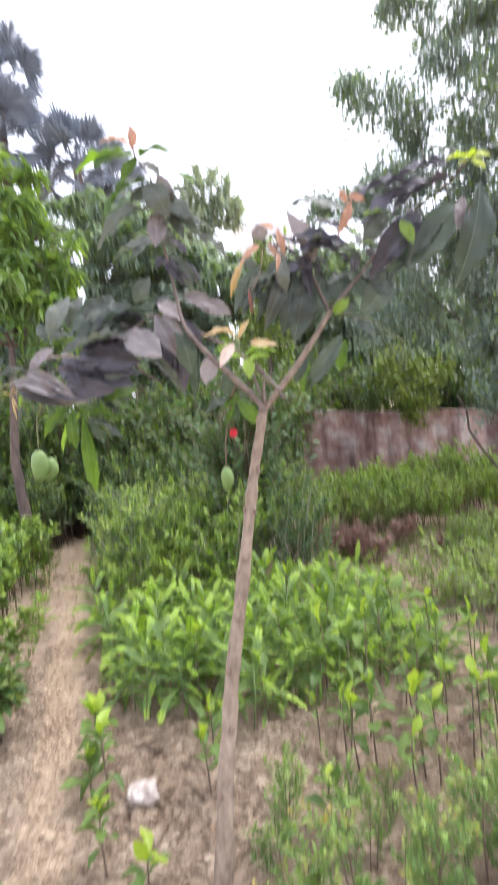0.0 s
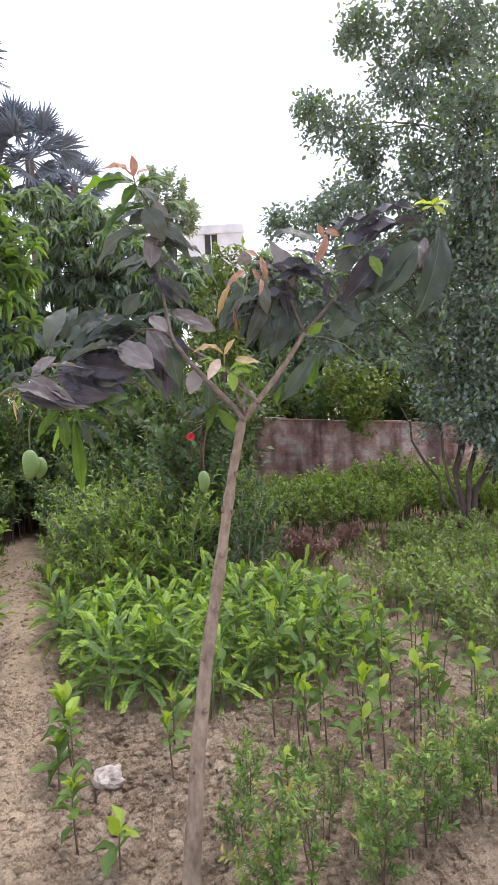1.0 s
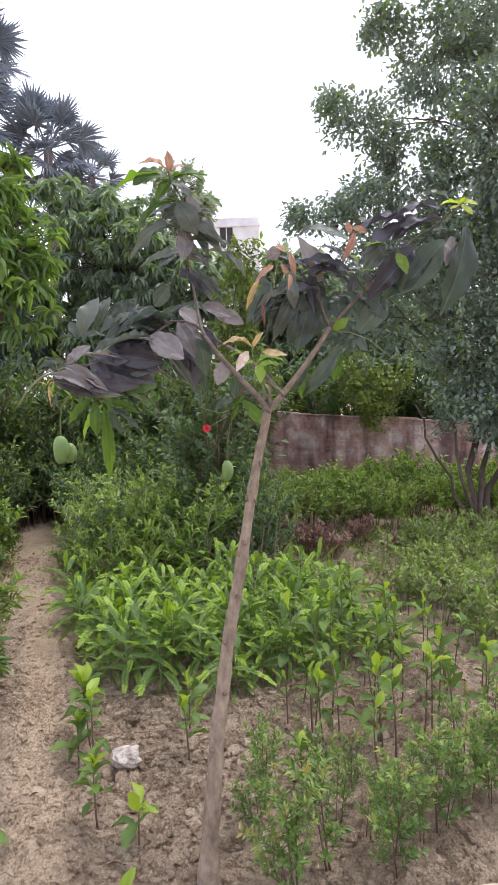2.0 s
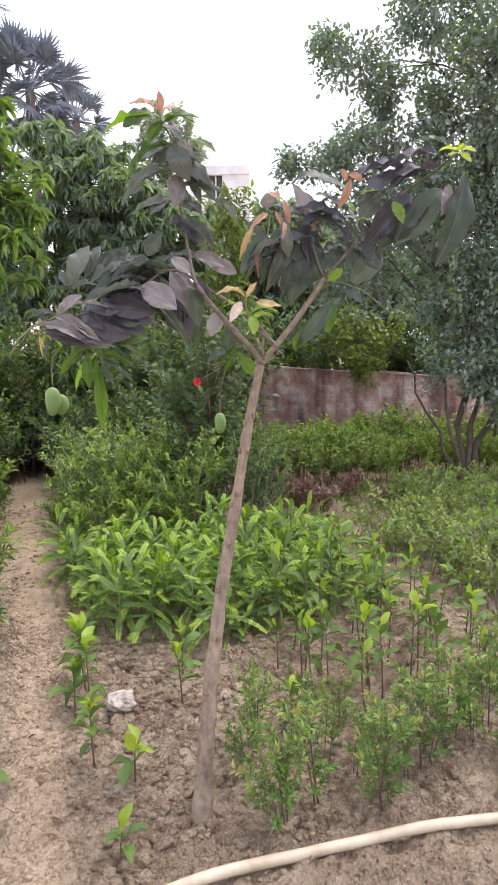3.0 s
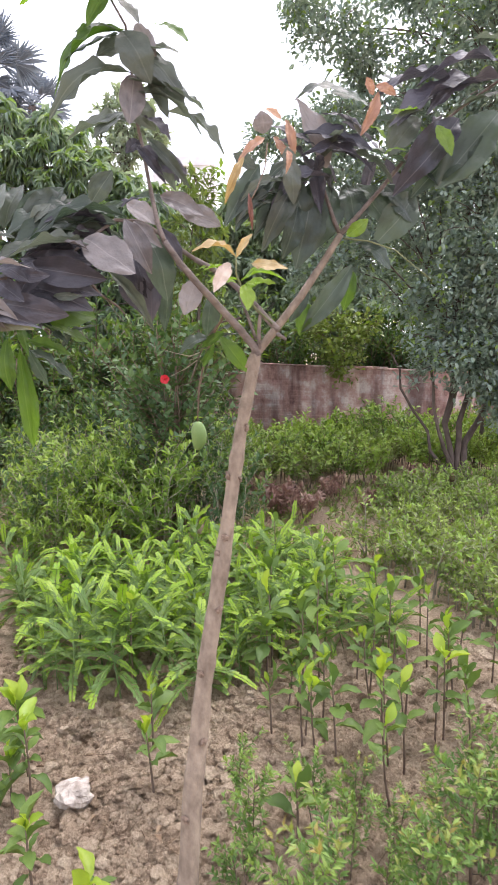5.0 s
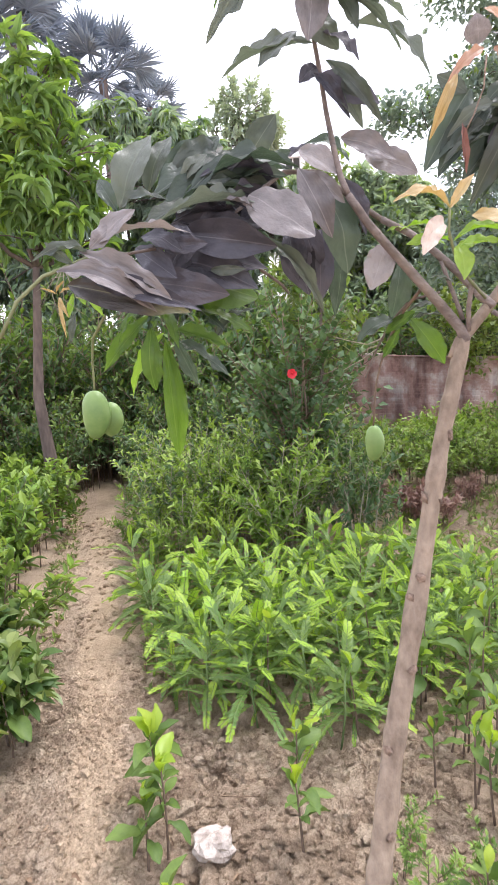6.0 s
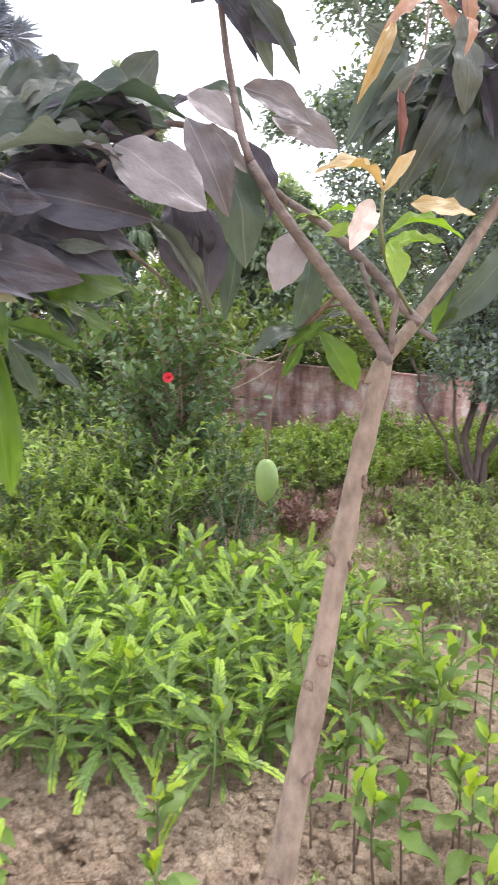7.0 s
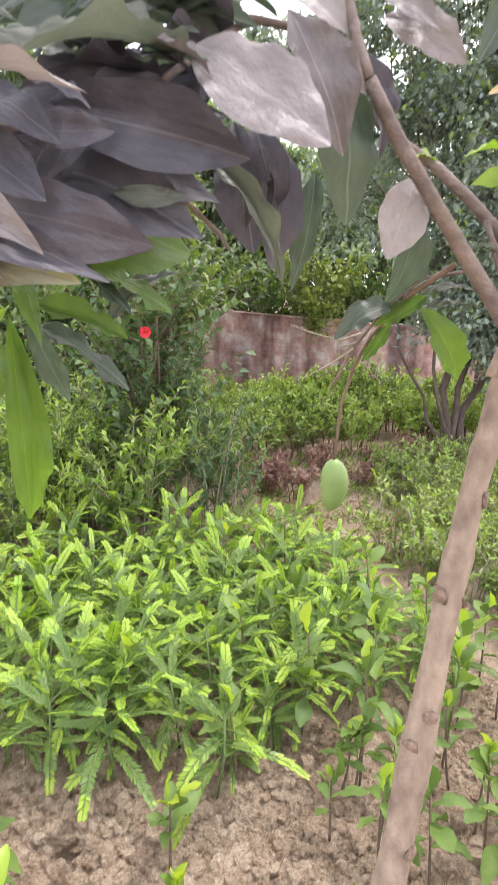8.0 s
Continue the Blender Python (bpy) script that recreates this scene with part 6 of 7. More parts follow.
    leaf(tree_, (-0.198, 1.94, 1.986), (-0.139, 1.92, 1.906), 0.034, "F", M_SLATE_LEAF)
    leaf(tree_, (-0.22, 1.93, 1.993), (-0.163, 1.91, 1.916), 0.023, "F", M_PLUM_LEAF)
    leaf(tree_, (-0.216, 1.96, 2.054), (-0.378, 2.0, 2.034), 0.06, "O", M_SLATE_LEAF)
    leaf(tree_, (-0.212, 1.94, 2.008), (-0.243, 1.93, 1.981), 0.029, "F", M_PLUM_LEAF)
    leaf(tree_, (-0.267, 1.86, 2.277), (-0.375, 1.83, 2.248), 0.086, "O", M_GREEN_LEAF, "translucent green leaf")
    leaf(tree_, (-0.261, 1.86, 2.277), (-0.16, 1.83, 2.259), 0.077, "O", M_GREEN_LEAF, "translucent green leaf")
    leaf(tree_, (-0.268, 1.87, 2.273), (-0.433, 1.85, 2.246), 0.042, "O", M_LIME_LEAF, "fresh lime green leaf")
    leaf(tree_, (-0.262, 1.86, 2.27), (-0.307, 1.85, 2.201), 0.037, "O", M_GREEN_LEAF, "translucent green leaf")
    leaf(tree_, (-0.262, 1.86, 2.262), (-0.202, 1.85, 2.213), 0.057, "O", M_SLATE_LEAF)
    leaf(tree_, (-0.269, 1.85, 2.288), (-0.353, 1.84, 2.319), 0.03, "O", M_COPPER_LEAF, "copper pink young leaf")
    leaf(tree_, (-0.269, 1.85, 2.288), (-0.269, 1.84, 2.349), 0.024, "F", M_COPPER_LEAF, "copper pink young leaf")
    leaf(tree_, (-0.263, 1.85, 2.285), (-0.22, 1.84, 2.308), 0.033, "O", M_COPPER_LEAF, "copper pink young leaf")
    leaf(tree_, (-0.245, 1.88, 2.201), (-0.356, 1.86, 2.141), 0.071, "O", M_DEEP_LEAF)
    leaf(tree_, (-0.239, 1.88, 2.193), (-0.186, 1.86, 2.119), 0.066, "F", M_SLATE_LEAF)
    leaf(tree_, (-0.242, 1.89, 2.166), (-0.113, 1.87, 2.087), 0.062, "O", M_SLATE_LEAF)
    leaf(tree_, (-0.257, 1.85, 2.261), (-0.15, 1.83, 2.275), 0.062, "O", M_GREEN_LEAF, "translucent green leaf")
    leaf(tree_, (-0.238, 1.86, 2.196), (-0.185, 1.84, 2.098), 0.072, "F", M_SLATE_LEAF)
    leaf(tree_, (-0.233, 1.88, 2.163), (-0.125, 1.86, 2.165), 0.044, "O", M_SLATE_LEAF)
    leaf(tree_, (-0.237, 1.89, 2.111), (-0.097, 1.87, 2.078), 0.033, "O", M_SLATE_LEAF)
    leaf(tree_, (-0.231, 1.9, 2.09), (-0.075, 1.88, 2.025), 0.044, "O", M_SLATE_LEAF)
    leaf(tree_, (-0.209, 1.93, 1.989), (-0.114, 1.91, 1.934), 0.047, "F", M_PLUM_LEAF)
    leaf(tree_, (-0.236, 1.94, 2.086), (-0.177, 1.92, 2.031), 0.055, "F", M_SLATE_LEAF)
    leaf(tree_, (-0.243, 1.95, 2.072), (-0.312, 1.93, 2.011), 0.056, "O", M_SLATE_LEAF)
    # the central tuft over the fork
    leaf(tree_, (0.233, 2.0, 1.973), (0.159, 1.98, 2.123), 0.065, "F", M_SHEEN_LEAF, "mauve leaf with sky sheen painted into its pale colour")
    leaf(tree_, (0.213, 1.98, 2.092), (0.318, 1.96, 2.049), 0.062, "O", M_PLUM_LEAF)
    leaf(tree_, (0.163, 1.96, 2.037), (0.326, 1.94, 2.003), 0.061, "O", M_PLUM_LEAF)
    leaf(tree_, (0.157, 1.96, 1.986), (0.336, 1.94, 1.969), 0.057, "O", M_PLUM_LEAF)
    leaf(tree_, (0.155, 2.0, 2.124), (0.278, 1.98, 2.152), 0.058, "O", M_SLATE_LEAF)
    leaf(tree_, (0.274, 1.98, 2.006), (0.386, 1.96, 1.94), 0.065, "O", M_SLATE_LEAF)
    leaf(tree_, (0.311, 1.98, 2.04), (0.272, 1.96, 2.086), 0.058, "O", M_SHEEN_LEAF, "mauve leaf with sky sheen painted into its pale colour")
    leaf(tree_, (0.246, 2.0, 2.148), (0.34, 1.98, 2.108), 0.059, "O", M_DEEP_LEAF)
    leaf(tree_, (0.199, 1.97, 2.014), (0.091, 1.95, 2.052), 0.049, "O", M_PLUM_LEAF)
    leaf(tree_, (0.077, 1.98, 2.043), (0.068, 1.96, 2.085), 0.049, "F", M_SHEEN_LEAF, "mauve leaf with sky sheen painted into its pale colour")
    leaf(tree_, (0.208, 1.98, 1.956), (0.039, 1.96, 1.815), 0.056, "O", M_DEEP_LEAF)
    leaf(tree_, (0.19, 1.98, 1.963), (0.013, 1.96, 1.867), 0.049, "O", M_DEEP_LEAF)
    leaf(tree_, (0.206, 2.02, 1.947), (0.154, 2.0, 1.741), 0.091, "F", M_DEEP_LEAF)
    leaf(tree_, (0.258, 2.05, 1.943), (0.202, 2.03, 1.788), 0.089, "F", M_DEEP_LEAF)
    leaf(tree_, (0.163, 1.98, 1.948), (0.063, 1.96, 1.783), 0.052, "F", M_SLATE_LEAF)
    leaf(tree_, (0.296, 2.05, 1.951), (0.317, 2.03, 1.839), 0.078, "F", M_DEEP_LEAF)
    leaf(tree_, (0.327, 2.06, 1.952), (0.396, 2.04, 1.857), 0.071, "F", M_DEEP_LEAF)
    leaf(tree_, (0.375, 2.06, 1.942), (0.455, 2.04, 1.892), 0.08, "O", M_DEEP_LEAF)
    leaf(tree_, (0.231, 1.96, 1.943), (0.083, 1.94, 1.891), 0.045, "O", M_PLUM_LEAF)
    leaf(tree_, (0.18, 1.97, 1.968), (0.069, 1.95, 1.935), 0.041, "O", M_DEEP_LEAF)
    leaf(tree_, (0.094, 1.95, 2.027), (0.13, 1.93, 1.96), 0.02, "F", M_COPPER_LEAF, "copper pink young leaf")
    leaf(tree_, (0.123, 1.95, 2.065), (0.138, 1.93, 1.977), 0.021, "F", M_COPPER_LEAF, "copper pink young leaf")
    leaf(tree_, (0.113, 1.95, 2.068), (0.073, 1.93, 2.08), 0.019, "F", M_COPPER_LEAF, "copper pink young leaf")
    leaf(tree_, (0.067, 1.92, 2.014), (0.002, 1.9, 1.959), 0.022, "F", M_COPPER_LEAF, "copper pink young leaf")
    leaf(tree_, (0.016, 1.9, 1.967), (-0.032, 1.885, 1.871), 0.019, "F", M_OCHRE_LEAF, "ochre young leaf")
    leaf(tree_, (0.024, 1.9, 1.89), (0.029, 1.89, 1.81), 0.011, "F", M_RUST_LEAF)
    branch("twig", [(0.075, 1.93, 2.007), (0.065, 1.915, 1.948), (0.043, 1.9, 1.9), (0.031, 1.9, 1.878)], 0.0028, 0.0022, M_KNOT, 6)
    leaf(tree_, (0.114, 1.9, 1.983), (0.108, 1.88, 1.932), 0.015, "F", M_COPPER_LEAF, "copper pink young leaf")
    leaf(tree_, (0.064, 1.98, 1.973), (-0.022, 1.96, 1.836), 0.057, "F", M_DEEP_LEAF)
    leaf(tree_, (0.094, 1.97, 1.948), (0.0, 1.95, 1.826), 0.057, "F", M_DEEP_LEAF)
    leaf(tree_, (0.081, 1.93, 1.878), (-0.005, 1.92, 1.831), 0.024, "O", M_SLATE_LEAF)
    leaf(tree_, (0.127, 1.98, 1.9), (0.046, 1.96, 1.815), 0.038, "F", M_DEEP_LEAF)
    leaf(tree_, (0.124, 1.93, 1.976), (0.133, 1.92, 1.876), 0.042, "F", M_SLATE_LEAF)
    leaf(tree_, (0.114, 2.02, 1.992), (0.198, 2.02, 1.776), 0.092, "F", M_DEEP_LEAF)
    leaf(tree_, (0.156, 2.0, 1.989), (0.09, 1.99, 1.801), 0.057, "F", M_DEEP_LEAF)
    leaf(tree_, (0.153, 1.97, 1.879), (0.118, 1.97, 1.76), 0.049, "F", M_DEEP_LEAF)
    leaf(tree_, (0.079, 1.99, 1.953), (-0.004, 1.98, 1.864), 0.041, "F", M_DEEP_LEAF)
    leaf(tree_, (0.113, 1.94, 1.926), (0.012, 1.93, 1.892), 0.026, "O", M_SLATE_LEAF)
    leaf(tree_, (0.113, 1.95, 1.905), (0.009, 1.94, 1.849), 0.024, "O", M_SLATE_LEAF)
    leaf(tree_, (0.054, 1.97, 1.962), (0.003, 1.97, 1.994), 0.035, "F", M_SLATE_LEAF)
    leaf(tree_, (0.13, 1.93, 1.945), (0.118, 1.92, 1.995), 0.035, "F", M_SLATE_LEAF)
    leaf(tree_, (0.193, 2.05, 1.692), (0.149, 2.06, 1.613), 0.043, "F", M_DEEP_LEAF)
    leaf(tree_, (0.2, 2.06, 1.655), (0.176, 2.07, 1.578), 0.039, "F", M_GREEN_LEAF, "translucent green leaf")
    # the tuft at the end of the forked limb
    leaf(tree_, (0.662, 1.96, 2.209), (0.441, 1.94, 2.166), 0.06, "O", M_PLUM_LEAF)
    leaf(tree_, (0.665, 1.95, 2.172), (0.368, 1.93, 2.074), 0.071, "O", M_PLUM_LEAF)
    leaf(tree_, (0.579, 2.0, 2.16), (0.325, 1.98, 2.139), 0.06, "O", M_PLUM_LEAF)
    leaf(tree_, (0.562, 1.98, 2.089), (0.398, 1.96, 1.91), 0.082, "F", M_PLUM_LEAF)
    leaf(tree_, (0.678, 2.0, 2.114), (0.509, 1.98, 1.93), 0.105, "F", M_DEEP_LEAF)
    leaf(tree_, (0.723, 1.93, 2.145), (0.643, 1.91, 1.858), 0.091, "F", M_DEEP_LEAF)
    leaf(tree_, (0.662, 1.9, 2.103), (0.632, 1.88, 2.005), 0.047, "F", M_SHEEN_LEAF, "mauve leaf with sky sheen painted into its pale colour")
    leaf(tree_, (0.68, 1.95, 2.235), (0.551, 1.93, 2.252), 0.041, "O", M_SLATE_LEAF)
    leaf(tree_, (0.498, 1.98, 2.154), (0.398, 1.96, 2.068), 0.067, "O", M_PLUM_LEAF)
    leaf(tree_, (0.466, 2.0, 2.095), (0.384, 1.98, 2.005), 0.059, "F", M_SLATE_LEAF)
    leaf(tree_, (0.606, 1.97, 2.171), (0.469, 1.95, 2.098), 0.068, "O", M_PLUM_LEAF)
    leaf(tree_, (0.436, 2.02, 2.17), (0.375, 2.0, 2.19), 0.048, "O", M_SLATE_LEAF)
    leaf(tree_, (0.493, 2.03, 2.059), (0.375, 2.01, 2.099), 0.052, "O", M_DEEP_LEAF)
    leaf(tree_, (0.435, 2.03, 1.998), (0.317, 2.01, 2.021), 0.059, "O", M_DEEP_LEAF)
    leaf(tree_, (0.647, 2.03, 2.102), (0.465, 2.01, 1.922), 0.089, "F", M_DEEP_LEAF)
    leaf(tree_, (0.401, 2.05, 1.949), (0.47, 2.03, 1.854), 0.08, "F", M_DEEP_LEAF)
    leaf(tree_, (0.481, 2.06, 1.931), (0.376, 2.04, 1.803), 0.088, "F", M_DEEP_LEAF)
    leaf(tree_, (0.32, 2.05, 1.806), (0.41, 2.03, 1.746), 0.059, "O", M_DEEP_LEAF)
    leaf(tree_, (0.349, 1.96, 2.136), (0.304, 1.95, 2.036), 0.027, "F", M_COPPER_LEAF, "copper pink young leaf")
    leaf(tree_, (0.342, 1.96, 2.149), (0.389, 1.95, 2.129), 0.023, "F", M_COPPER_LEAF, "copper pink young leaf")
    leaf(tree_, (0.336, 1.96, 2.128), (0.318, 1.95, 2.163), 0.023, "F", M_COPPER_LEAF, "copper pink young leaf")
    leaf(tree_, (0.487, 1.94, 2.058), (0.515, 1.92, 1.986), 0.039, "F", M_LIME_LEAF, "fresh lime green leaf")
    leaf(tree_, (0.322, 1.95, 2.053), (0.356, 1.93, 2.027), 0.031, "O", M_LIME_LEAF, "fresh lime green leaf")
    leaf(tree_, (0.377, 1.95, 2.082), (0.444, 1.93, 2.093), 0.027, "O", M_LIME_LEAF, "fresh lime green leaf")
    leaf(tree_, (0.357, 1.95, 1.99), (0.409, 1.94, 2.004), 0.027, "O", M_LIME_LEAF, "fresh lime green leaf")
    leaf(tree_, (0.274, 1.97, 1.81), (0.32, 1.95, 1.844), 0.034, "F", M_LIME_LEAF, "fresh lime green leaf")
    leaf(tree_, (0.674, 1.86, 2.196), (0.6, 1.84, 2.191), 0.025, "O", M_YELLOW_LEAF, "yellow-green young leaf")
    leaf(tree_, (0.674, 1.86, 2.196), (0.679, 1.84, 2.213), 0.026, "O", M_YELLOW_LEAF, "yellow-green young leaf")
    leaf(tree_, (0.674, 1.86, 2.196), (0.723, 1.84, 2.194), 0.026, "O", M_YELLOW_LEAF, "yellow-green young leaf")
    leaf(tree_, (0.677, 1.86, 2.193), (0.708, 1.84, 2.159), 0.026, "O", M_YELLOW_LEAF, "yellow-green young leaf")
    leaf(tree_, (0.67, 1.86, 2.192), (0.633, 1.84, 2.175), 0.025, "O", M_YELLOW_LEAF, "yellow-green young leaf")
    # leaves under the forked limb
    leaf(tree_, (0.309, 2.04, 1.75), (0.18, 2.05, 1.587), 0.054, "F", M_DEEP_LEAF)
    leaf(tree_, (0.32, 2.06, 1.735), (0.295, 2.07, 1.641), 0.041, "F", M_GREEN_LEAF, "translucent green leaf")
    leaf(tree_, (0.307, 2.05, 1.853), (0.358, 2.06, 1.803), 0.045, "F", M_DEEP_LEAF)
    # the small front shoot with copper leaves
    leaf(tree_, (-0.019, 1.825, 1.739), (-0.108, 1.79, 1.759), 0.02, "O", M_OCHRE_LEAF, "ochre young leaf")
    leaf(tree_, (-0.018, 1.825, 1.738), (0.013, 1.81, 1.785), 0.016, "F", M_OCHRE_LEAF, "ochre young leaf")
    leaf(tree_, (0.013, 1.815, 1.724), (0.085, 1.79, 1.714), 0.028, "F", M_OCHRE_LEAF, "ochre young leaf")
    leaf(tree_, (-0.032, 1.82, 1.726), (-0.072, 1.775, 1.664), 0.031, "F", M_PINK_LEAF, "pale pink young leaf")
    leaf(tree_, (-0.006, 1.85, 1.691), (0.085, 1.82, 1.7), 0.027, "O", M_LIME_LEAF, "fresh lime green leaf")
    leaf(tree_, (0.002, 1.85, 1.684), (0.004, 1.82, 1.629), 0.036, "F", M_LIME_LEAF, "fresh lime green leaf")
    leaf(tree_, (-0.0, 1.86, 1.682), (0.066, 1.83, 1.685), 0.027, "O", M_LIME_LEAF, "fresh lime green leaf")
    leaf(tree_, (0.002, 1.87, 1.676), (0.044, 1.86, 1.693), 0.025, "O", M_LIME_LEAF, "fresh lime green leaf")
    leaf(tree_, (-0.014, 1.87, 1.691), (-0.078, 1.86, 1.694), 0.024, "O", M_LIME_LEAF, "fresh lime green leaf")
    leaf(tree_, (-0.021, 1.88, 1.717), (-0.088, 1.86, 1.721), 0.021, "O", M_LIME_LEAF, "fresh lime green leaf")
    leaf(tree_, (-0.009, 1.86, 1.693), (-0.054, 1.84, 1.696), 0.017, "O", M_LIME_LEAF, "fresh lime green leaf")
    leaf(tree_, (-0.086, 2.0, 1.736), (-0.038, 2.0, 1.74), 0.018, "O", M_LIME_LEAF, "fresh lime green leaf")
    # leaves on the fruiting twig
    leaf(tree_, (-0.054, 2.02, 1.689), (-0.068, 2.05, 1.577), 0.043, "F", M_DEEP_LEAF)
    leaf(tree_, (-0.027, 2.03, 1.59), (-0.08, 2.06, 1.55), 0.023, "F", M_GREEN_LEAF, "translucent green leaf")
    leaf(tree_, (-0.038, 2.02, 1.576), (0.032, 2.03, 1.486), 0.041, "F", M_GREEN_LEAF, "translucent green leaf")
    leaf(tree_, (-0.059, 2.05, 1.577), (-0.139, 2.04, 1.542), 0.034, "O", M_DEEP_LEAF)
    leaf(tree_, (-0.043, 2.02, 1.59), (0.024, 2.0, 1.602), 0.017, "O", M_SLATE_LEAF)
    leaf(tree_, (-0.034, 2.02, 1.576), (0.033, 2.0, 1.58), 0.013, "O", M_SLATE_LEAF)
    leaf(tree_, (-0.014, 1.97, 1.646), (0.032, 1.95, 1.632), 0.012, "O", M_SLATE_LEAF)
    leaf(tree_, (-0.047, 2.08, 1.559), (-0.076, 2.1, 1.502), 0.02, "F", M_GREEN_LEAF, "translucent green leaf")
    # dry leaf and twigs
    branch("dry_twig", [(-0.080, 2.100, 1.540), (-0.110, 2.100, 1.530), (-0.150, 2.100, 1.540), (-0.180, 2.100, 1.550)], 0.003, 0.0012, M_STEM_PALE, 5)
    branch("dry_twig", [(-0.090, 2.100, 1.520), (-0.120, 2.100, 1.500), (-0.160, 2.100, 1.480)], 0.003, 0.0012, M_STEM_PALE, 5)
    branch("dry_twig", [(-0.080, 2.100, 1.530), (-0.110, 2.100, 1.520), (-0.110, 2.100, 1.510)], 0.003, 0.0012, M_STEM_PALE, 5)
    branch("fruit_twig", [(0.010, 1.990, 1.620), (-0.040, 2.020, 1.610), (-0.070, 2.060, 1.570), (-0.090, 2.100, 1.520), (-0.110, 2.130, 1.460)], 0.0045, 0.003, M_LIMB, 6)
    for k in range(9):
        a = k * 0.75
        branch("dry_tendril", [(-0.66, 1.87, 1.685), (-0.655 + 0.03 * math.cos(a), 1.86, 1.65 + 0.02 * math.sin(a)), (-0.65 + 0.06 * math.cos(a + 0.6), 1.86, 1.635 + 0.035 * math.sin(a + 0.6))], 0.0015, 0.0008, M_STEM_PALE, 4)
    for k in range(4):
        leaf(tree_, (-0.645 + 0.012 * k, 1.865, 1.64), (-0.655 + 0.03 * k, 1.86, 1.6 + 0.02 * (k % 2)), 0.012, "F", M_LIME_LEAF, "fresh lime green leaf")
    # leaves crowded inside the tufts
    dark = [M_PLUM_LEAF, M_PLUM_LEAF, M_DEEP_LEAF, M_SLATE_LEAF]
    whorl(tree_, (-0.3, 1.97, 1.8), (-1.0, -0.25, -0.1), 12, 0.17, dark, (0.15, 0.75), 0.1)
    whorl(tree_, (-0.36, 1.95, 1.73), (-1.0, -0.2, -0.15), 11, 0.16, [M_PLUM_LEAF], (0.15, 0.8), 0.1)
    whorl(tree_, (-0.44, 1.95, 1.76), (1.0, -0.1, -0.1), 8, 0.15, [M_PLUM_LEAF, M_DEEP_LEAF], (0.2, 0.8), 0.1)
    whorl(tree_, (-0.5, 1.95, 1.62), (-0.1, 0.0, -1.0), 7, 0.13, [M_GREEN_LEAF, M_GREEN_LEAF, M_DEEP_LEAF], (0.6, 1.4), 0.15)
    whorl(tree_, (0.21, 2.04, 2.02), (0.0, 0.2, 1.0), 10, 0.15, dark, (1.3, 1.75), 0.05, 0.2)
    whorl(tree_, (0.2, 2.06, 1.98), (0.0, 0.3, -0.4), 7, 0.16, [M_DEEP_LEAF, M_PLUM_LEAF], (0.6, 1.4), 0.6, 0.22)
    whorl(tree_, (0.42, 2.07, 2.04), (0.5, 0.3, 0.3), 5, 0.15, dark, (0.9, 1.6), 0.4, 0.22)
    whorl(tree_, (0.56, 2.06, 2.12), (0.8, 0.2, 0.1), 5, 0.16, dark, (0.8, 1.6), 0.4, 0.22)


build_mango()


# ---- loose things on the ground ----
def build_stone():
    b = Bag()
    v, f, rows, cols = [(0, 0, 0.05)], [], 10, 16
    for i in range(1, rows):
        th = math.pi * i / rows
        for j in range(cols):
            ph = 2 * math.pi * j / cols
            d = Vector((math.sin(th) * math.cos(ph), math.sin(th) * math.sin(ph), math.cos(th)))
            q = 0.056 * (1 + 0.42 * noise.noise(d * 1.6) + 0.13 * noise.noise(d * 3.4) - 0.07 * abs(noise.noise(d * 7.0)))
            v.append((d.x * q * 1.2, d.y * q, d.z * q * 0.8))
    v.append((0, 0, -0.05))
    f += [(0, 1 + j, 1 + (j + 1) % cols) for j in range(cols)]
    for i in range(rows - 2):
        for j in range(cols):
            a, c = 1 + i * cols + j, 1 + i * cols + (j + 1) % cols
            f.append((a, a + cols, c + cols, c))
    base = 1 + (rows - 2) * cols
    f += [(len(v) - 1, base + (j + 1) % cols, base + j) for j in range(cols)]
    b.add(v, f)
    ob = tagged(part("stone", b.mesh("stone", [M_STONE], False)), "pale whitish lump of stone on the soil", "stone")
    ob.matrix_world = pose(-0.535, 2.5, gz(-0.535, 2.5) + 0.03, 8, 5, 30)


build_stone()


def build_hose():
    b = Bag()
    pts = []
    for i in range(41):
        x = -0.7 + 3.2 * i / 40
        y = hose_y(x)
        pts.append((x, y, gz(x, y) + 0.024))
    z = [p[2] for p in pts]
    pts = [(p[0], p[1], sum(z[max(0, i - 6):i + 7]) / len(z[max(0, i - 6):i + 7])) for i, p in enumerate(pts)]
    b.tube(pts, 0.0175, 14)
    tagged(part("hose", b.mesh("hose", [M_PIPE])), "thick cream coloured irrigation hose lying on soil", "hose")


build_hose()


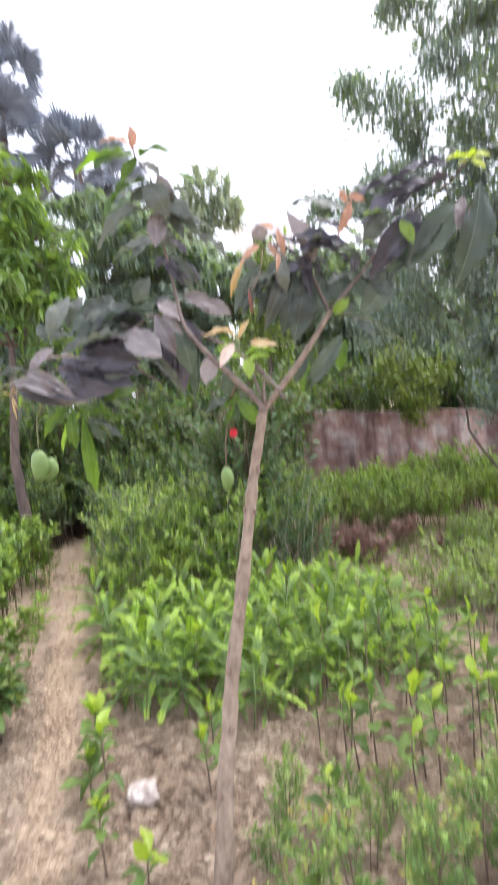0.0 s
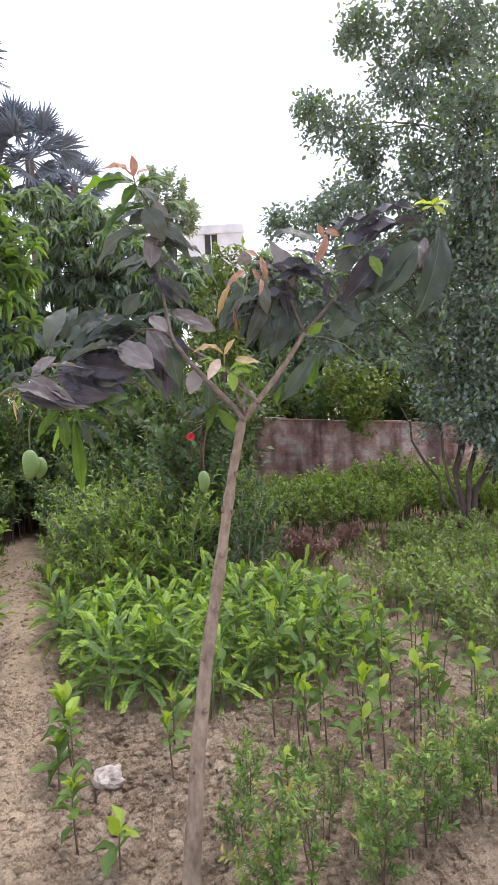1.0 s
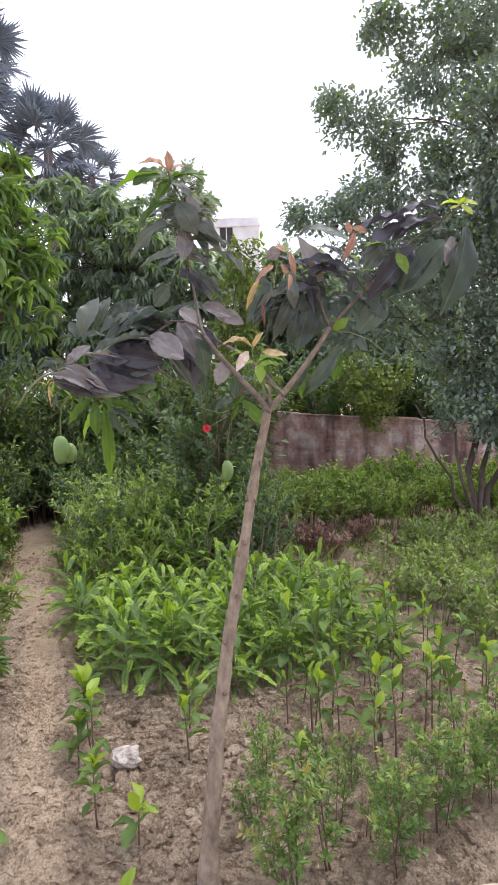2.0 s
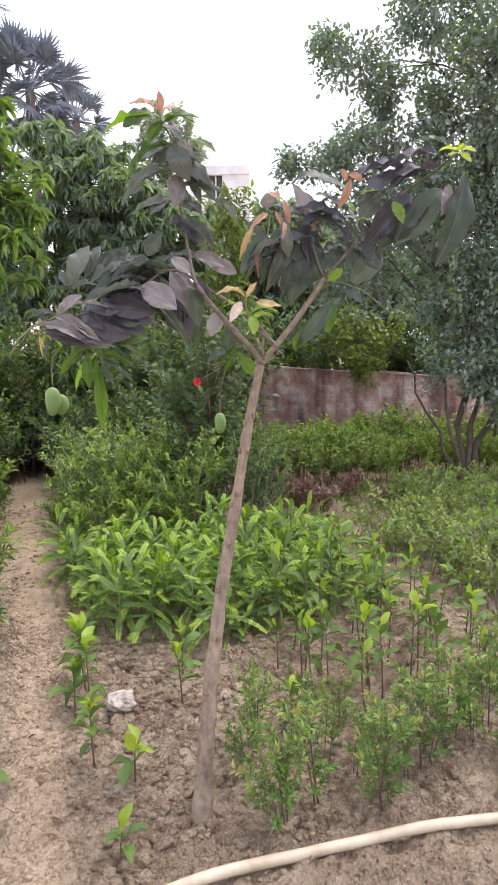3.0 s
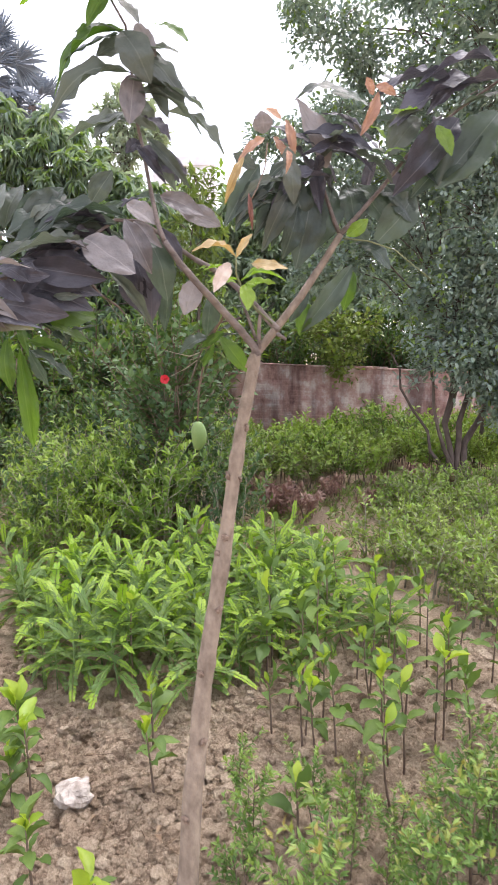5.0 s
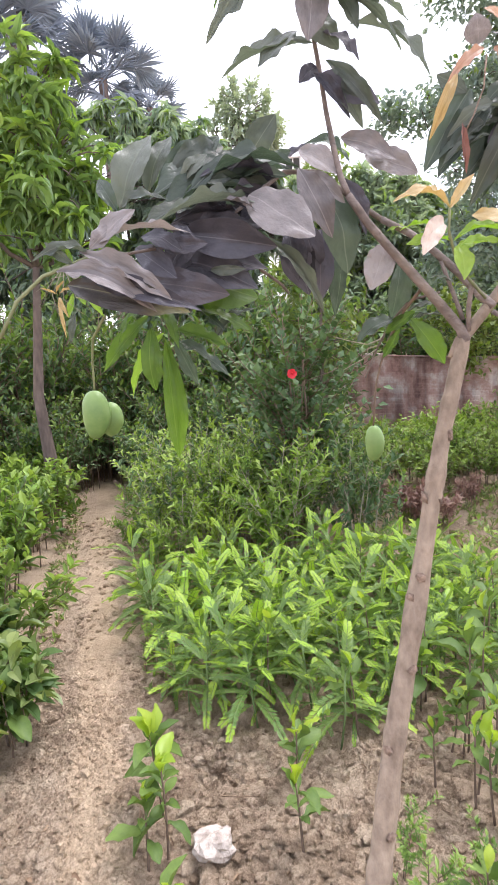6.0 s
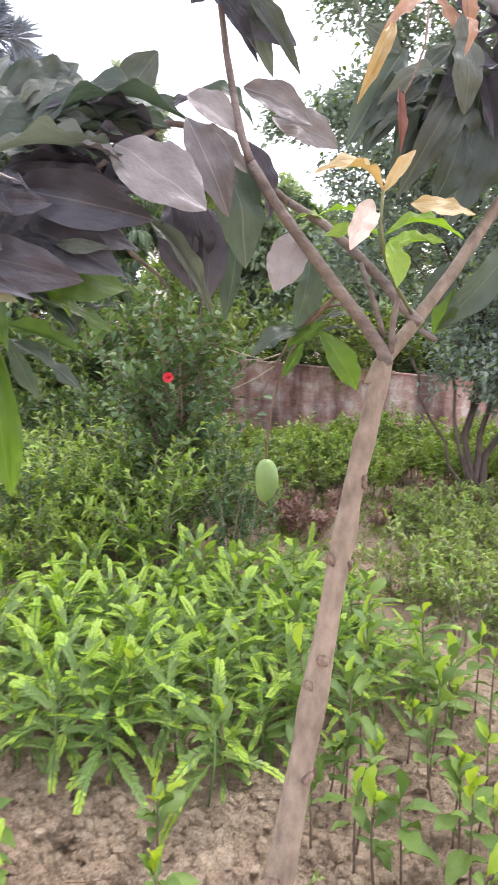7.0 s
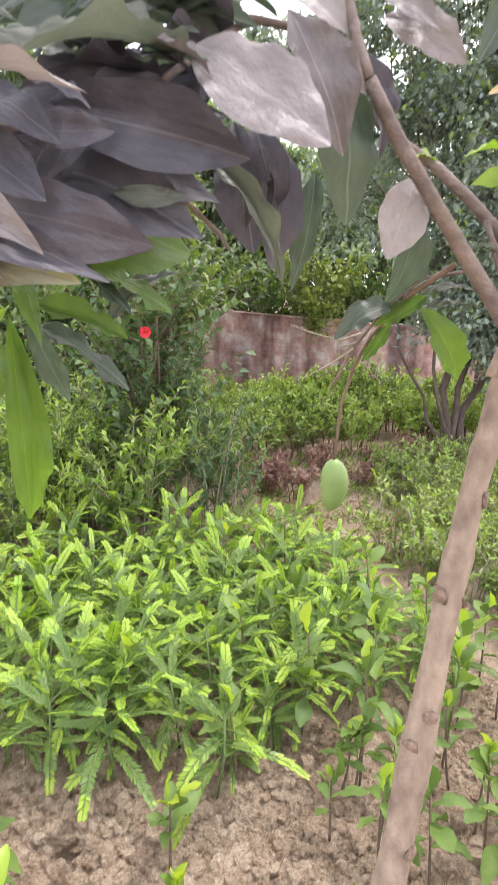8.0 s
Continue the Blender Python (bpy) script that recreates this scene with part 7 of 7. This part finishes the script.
def build_litter():
    lv = Leaves()
    for _ in range(260):
        x, y = rnd(-1.4, 1.7), rnd(1.35, 3.6)
        a = rnd(0, 6.28)
        lv.put((x, y, gz(x, y) + 0.006), (math.cos(a), math.sin(a), rnd(-0.1, 0.25)), np.array([0, 0, 1.0]) + 0.5 * ball(), rnd(0.015, 0.05), rnd(0.006, 0.016))
    bag = lv.bag(LANCE)
    for _ in range(40):
        x, y, a, ln = rnd(-0.9, 1.5), rnd(1.4, 3.3), rnd(0, 6.28), rnd(0.04, 0.13)
        z = gz(x, y) + 0.012
        bag.tube([(x, y, z), (x + ln * 0.5 * math.cos(a), y + ln * 0.5 * math.sin(a), z + 0.012), (x + ln * math.cos(a + 0.3), y + ln * math.sin(a + 0.3), z)], [0.0016, 0.0014, 0.0008], 4)
    tagged(part("leaf_litter", bag.mesh("leaf_litter", [M_LITTER])), "scattered dry leaves and bits of twig", "litter", kind="stuff")


def build_weeds():
    """Low weeds where the beds are left bare."""
    lv = Leaves()
    n = 0
    while n < 900:
        x, y = rnd(0.5, 2.6), rnd(4.6, 7.4)
        if rnd(0, 1) > 0.35 + 0.9 * float(vnoise(x * 2.1, y * 2.1, 12)) + 0.25:
            continue
        n += 1
        z = gz(x, y)
        for k in range(random.randint(5, 9)):
            a, el = rnd(0, 6.28), rnd(0.2, 1.3)
            ln = rnd(0.03, 0.08)
            lv.put((x + rnd(-0.02, 0.02), y + rnd(-0.02, 0.02), z + rnd(0, 0.05)), (math.cos(a) * math.cos(el), math.sin(a) * math.cos(el), math.sin(el)), np.array([0, 0, 1.0]) + 0.4 * ball(), ln, ln * 0.3, random.choice((0, 0, 1, 2)))
    for _ in range(500):
        y = rnd(3.4, 8.0)
        x = path_x(y) + random.choice((-1, 1)) * rnd(0.22, 0.4)
        for k in range(6):
            a, el = rnd(0, 6.28), rnd(0.2, 1.3)
            ln = rnd(0.02, 0.06)
            lv.put((x, y, gz(x, y)), (math.cos(a) * math.cos(el), math.sin(a) * math.cos(el), math.sin(el)), np.array([0, 0, 1.0]) + 0.4 * ball(), ln, ln * 0.3, random.choice((0, 0, 1, 2)))
    tagged(part("weeds", lv.bag(SMALL).mesh("weeds", [M_HEDGE, M_SHRUB_YOUNG, M_LITTER], False)), "low green weeds and dry stalks", "weeds", kind="stuff")


build_litter()
build_weeds()
build_wall()
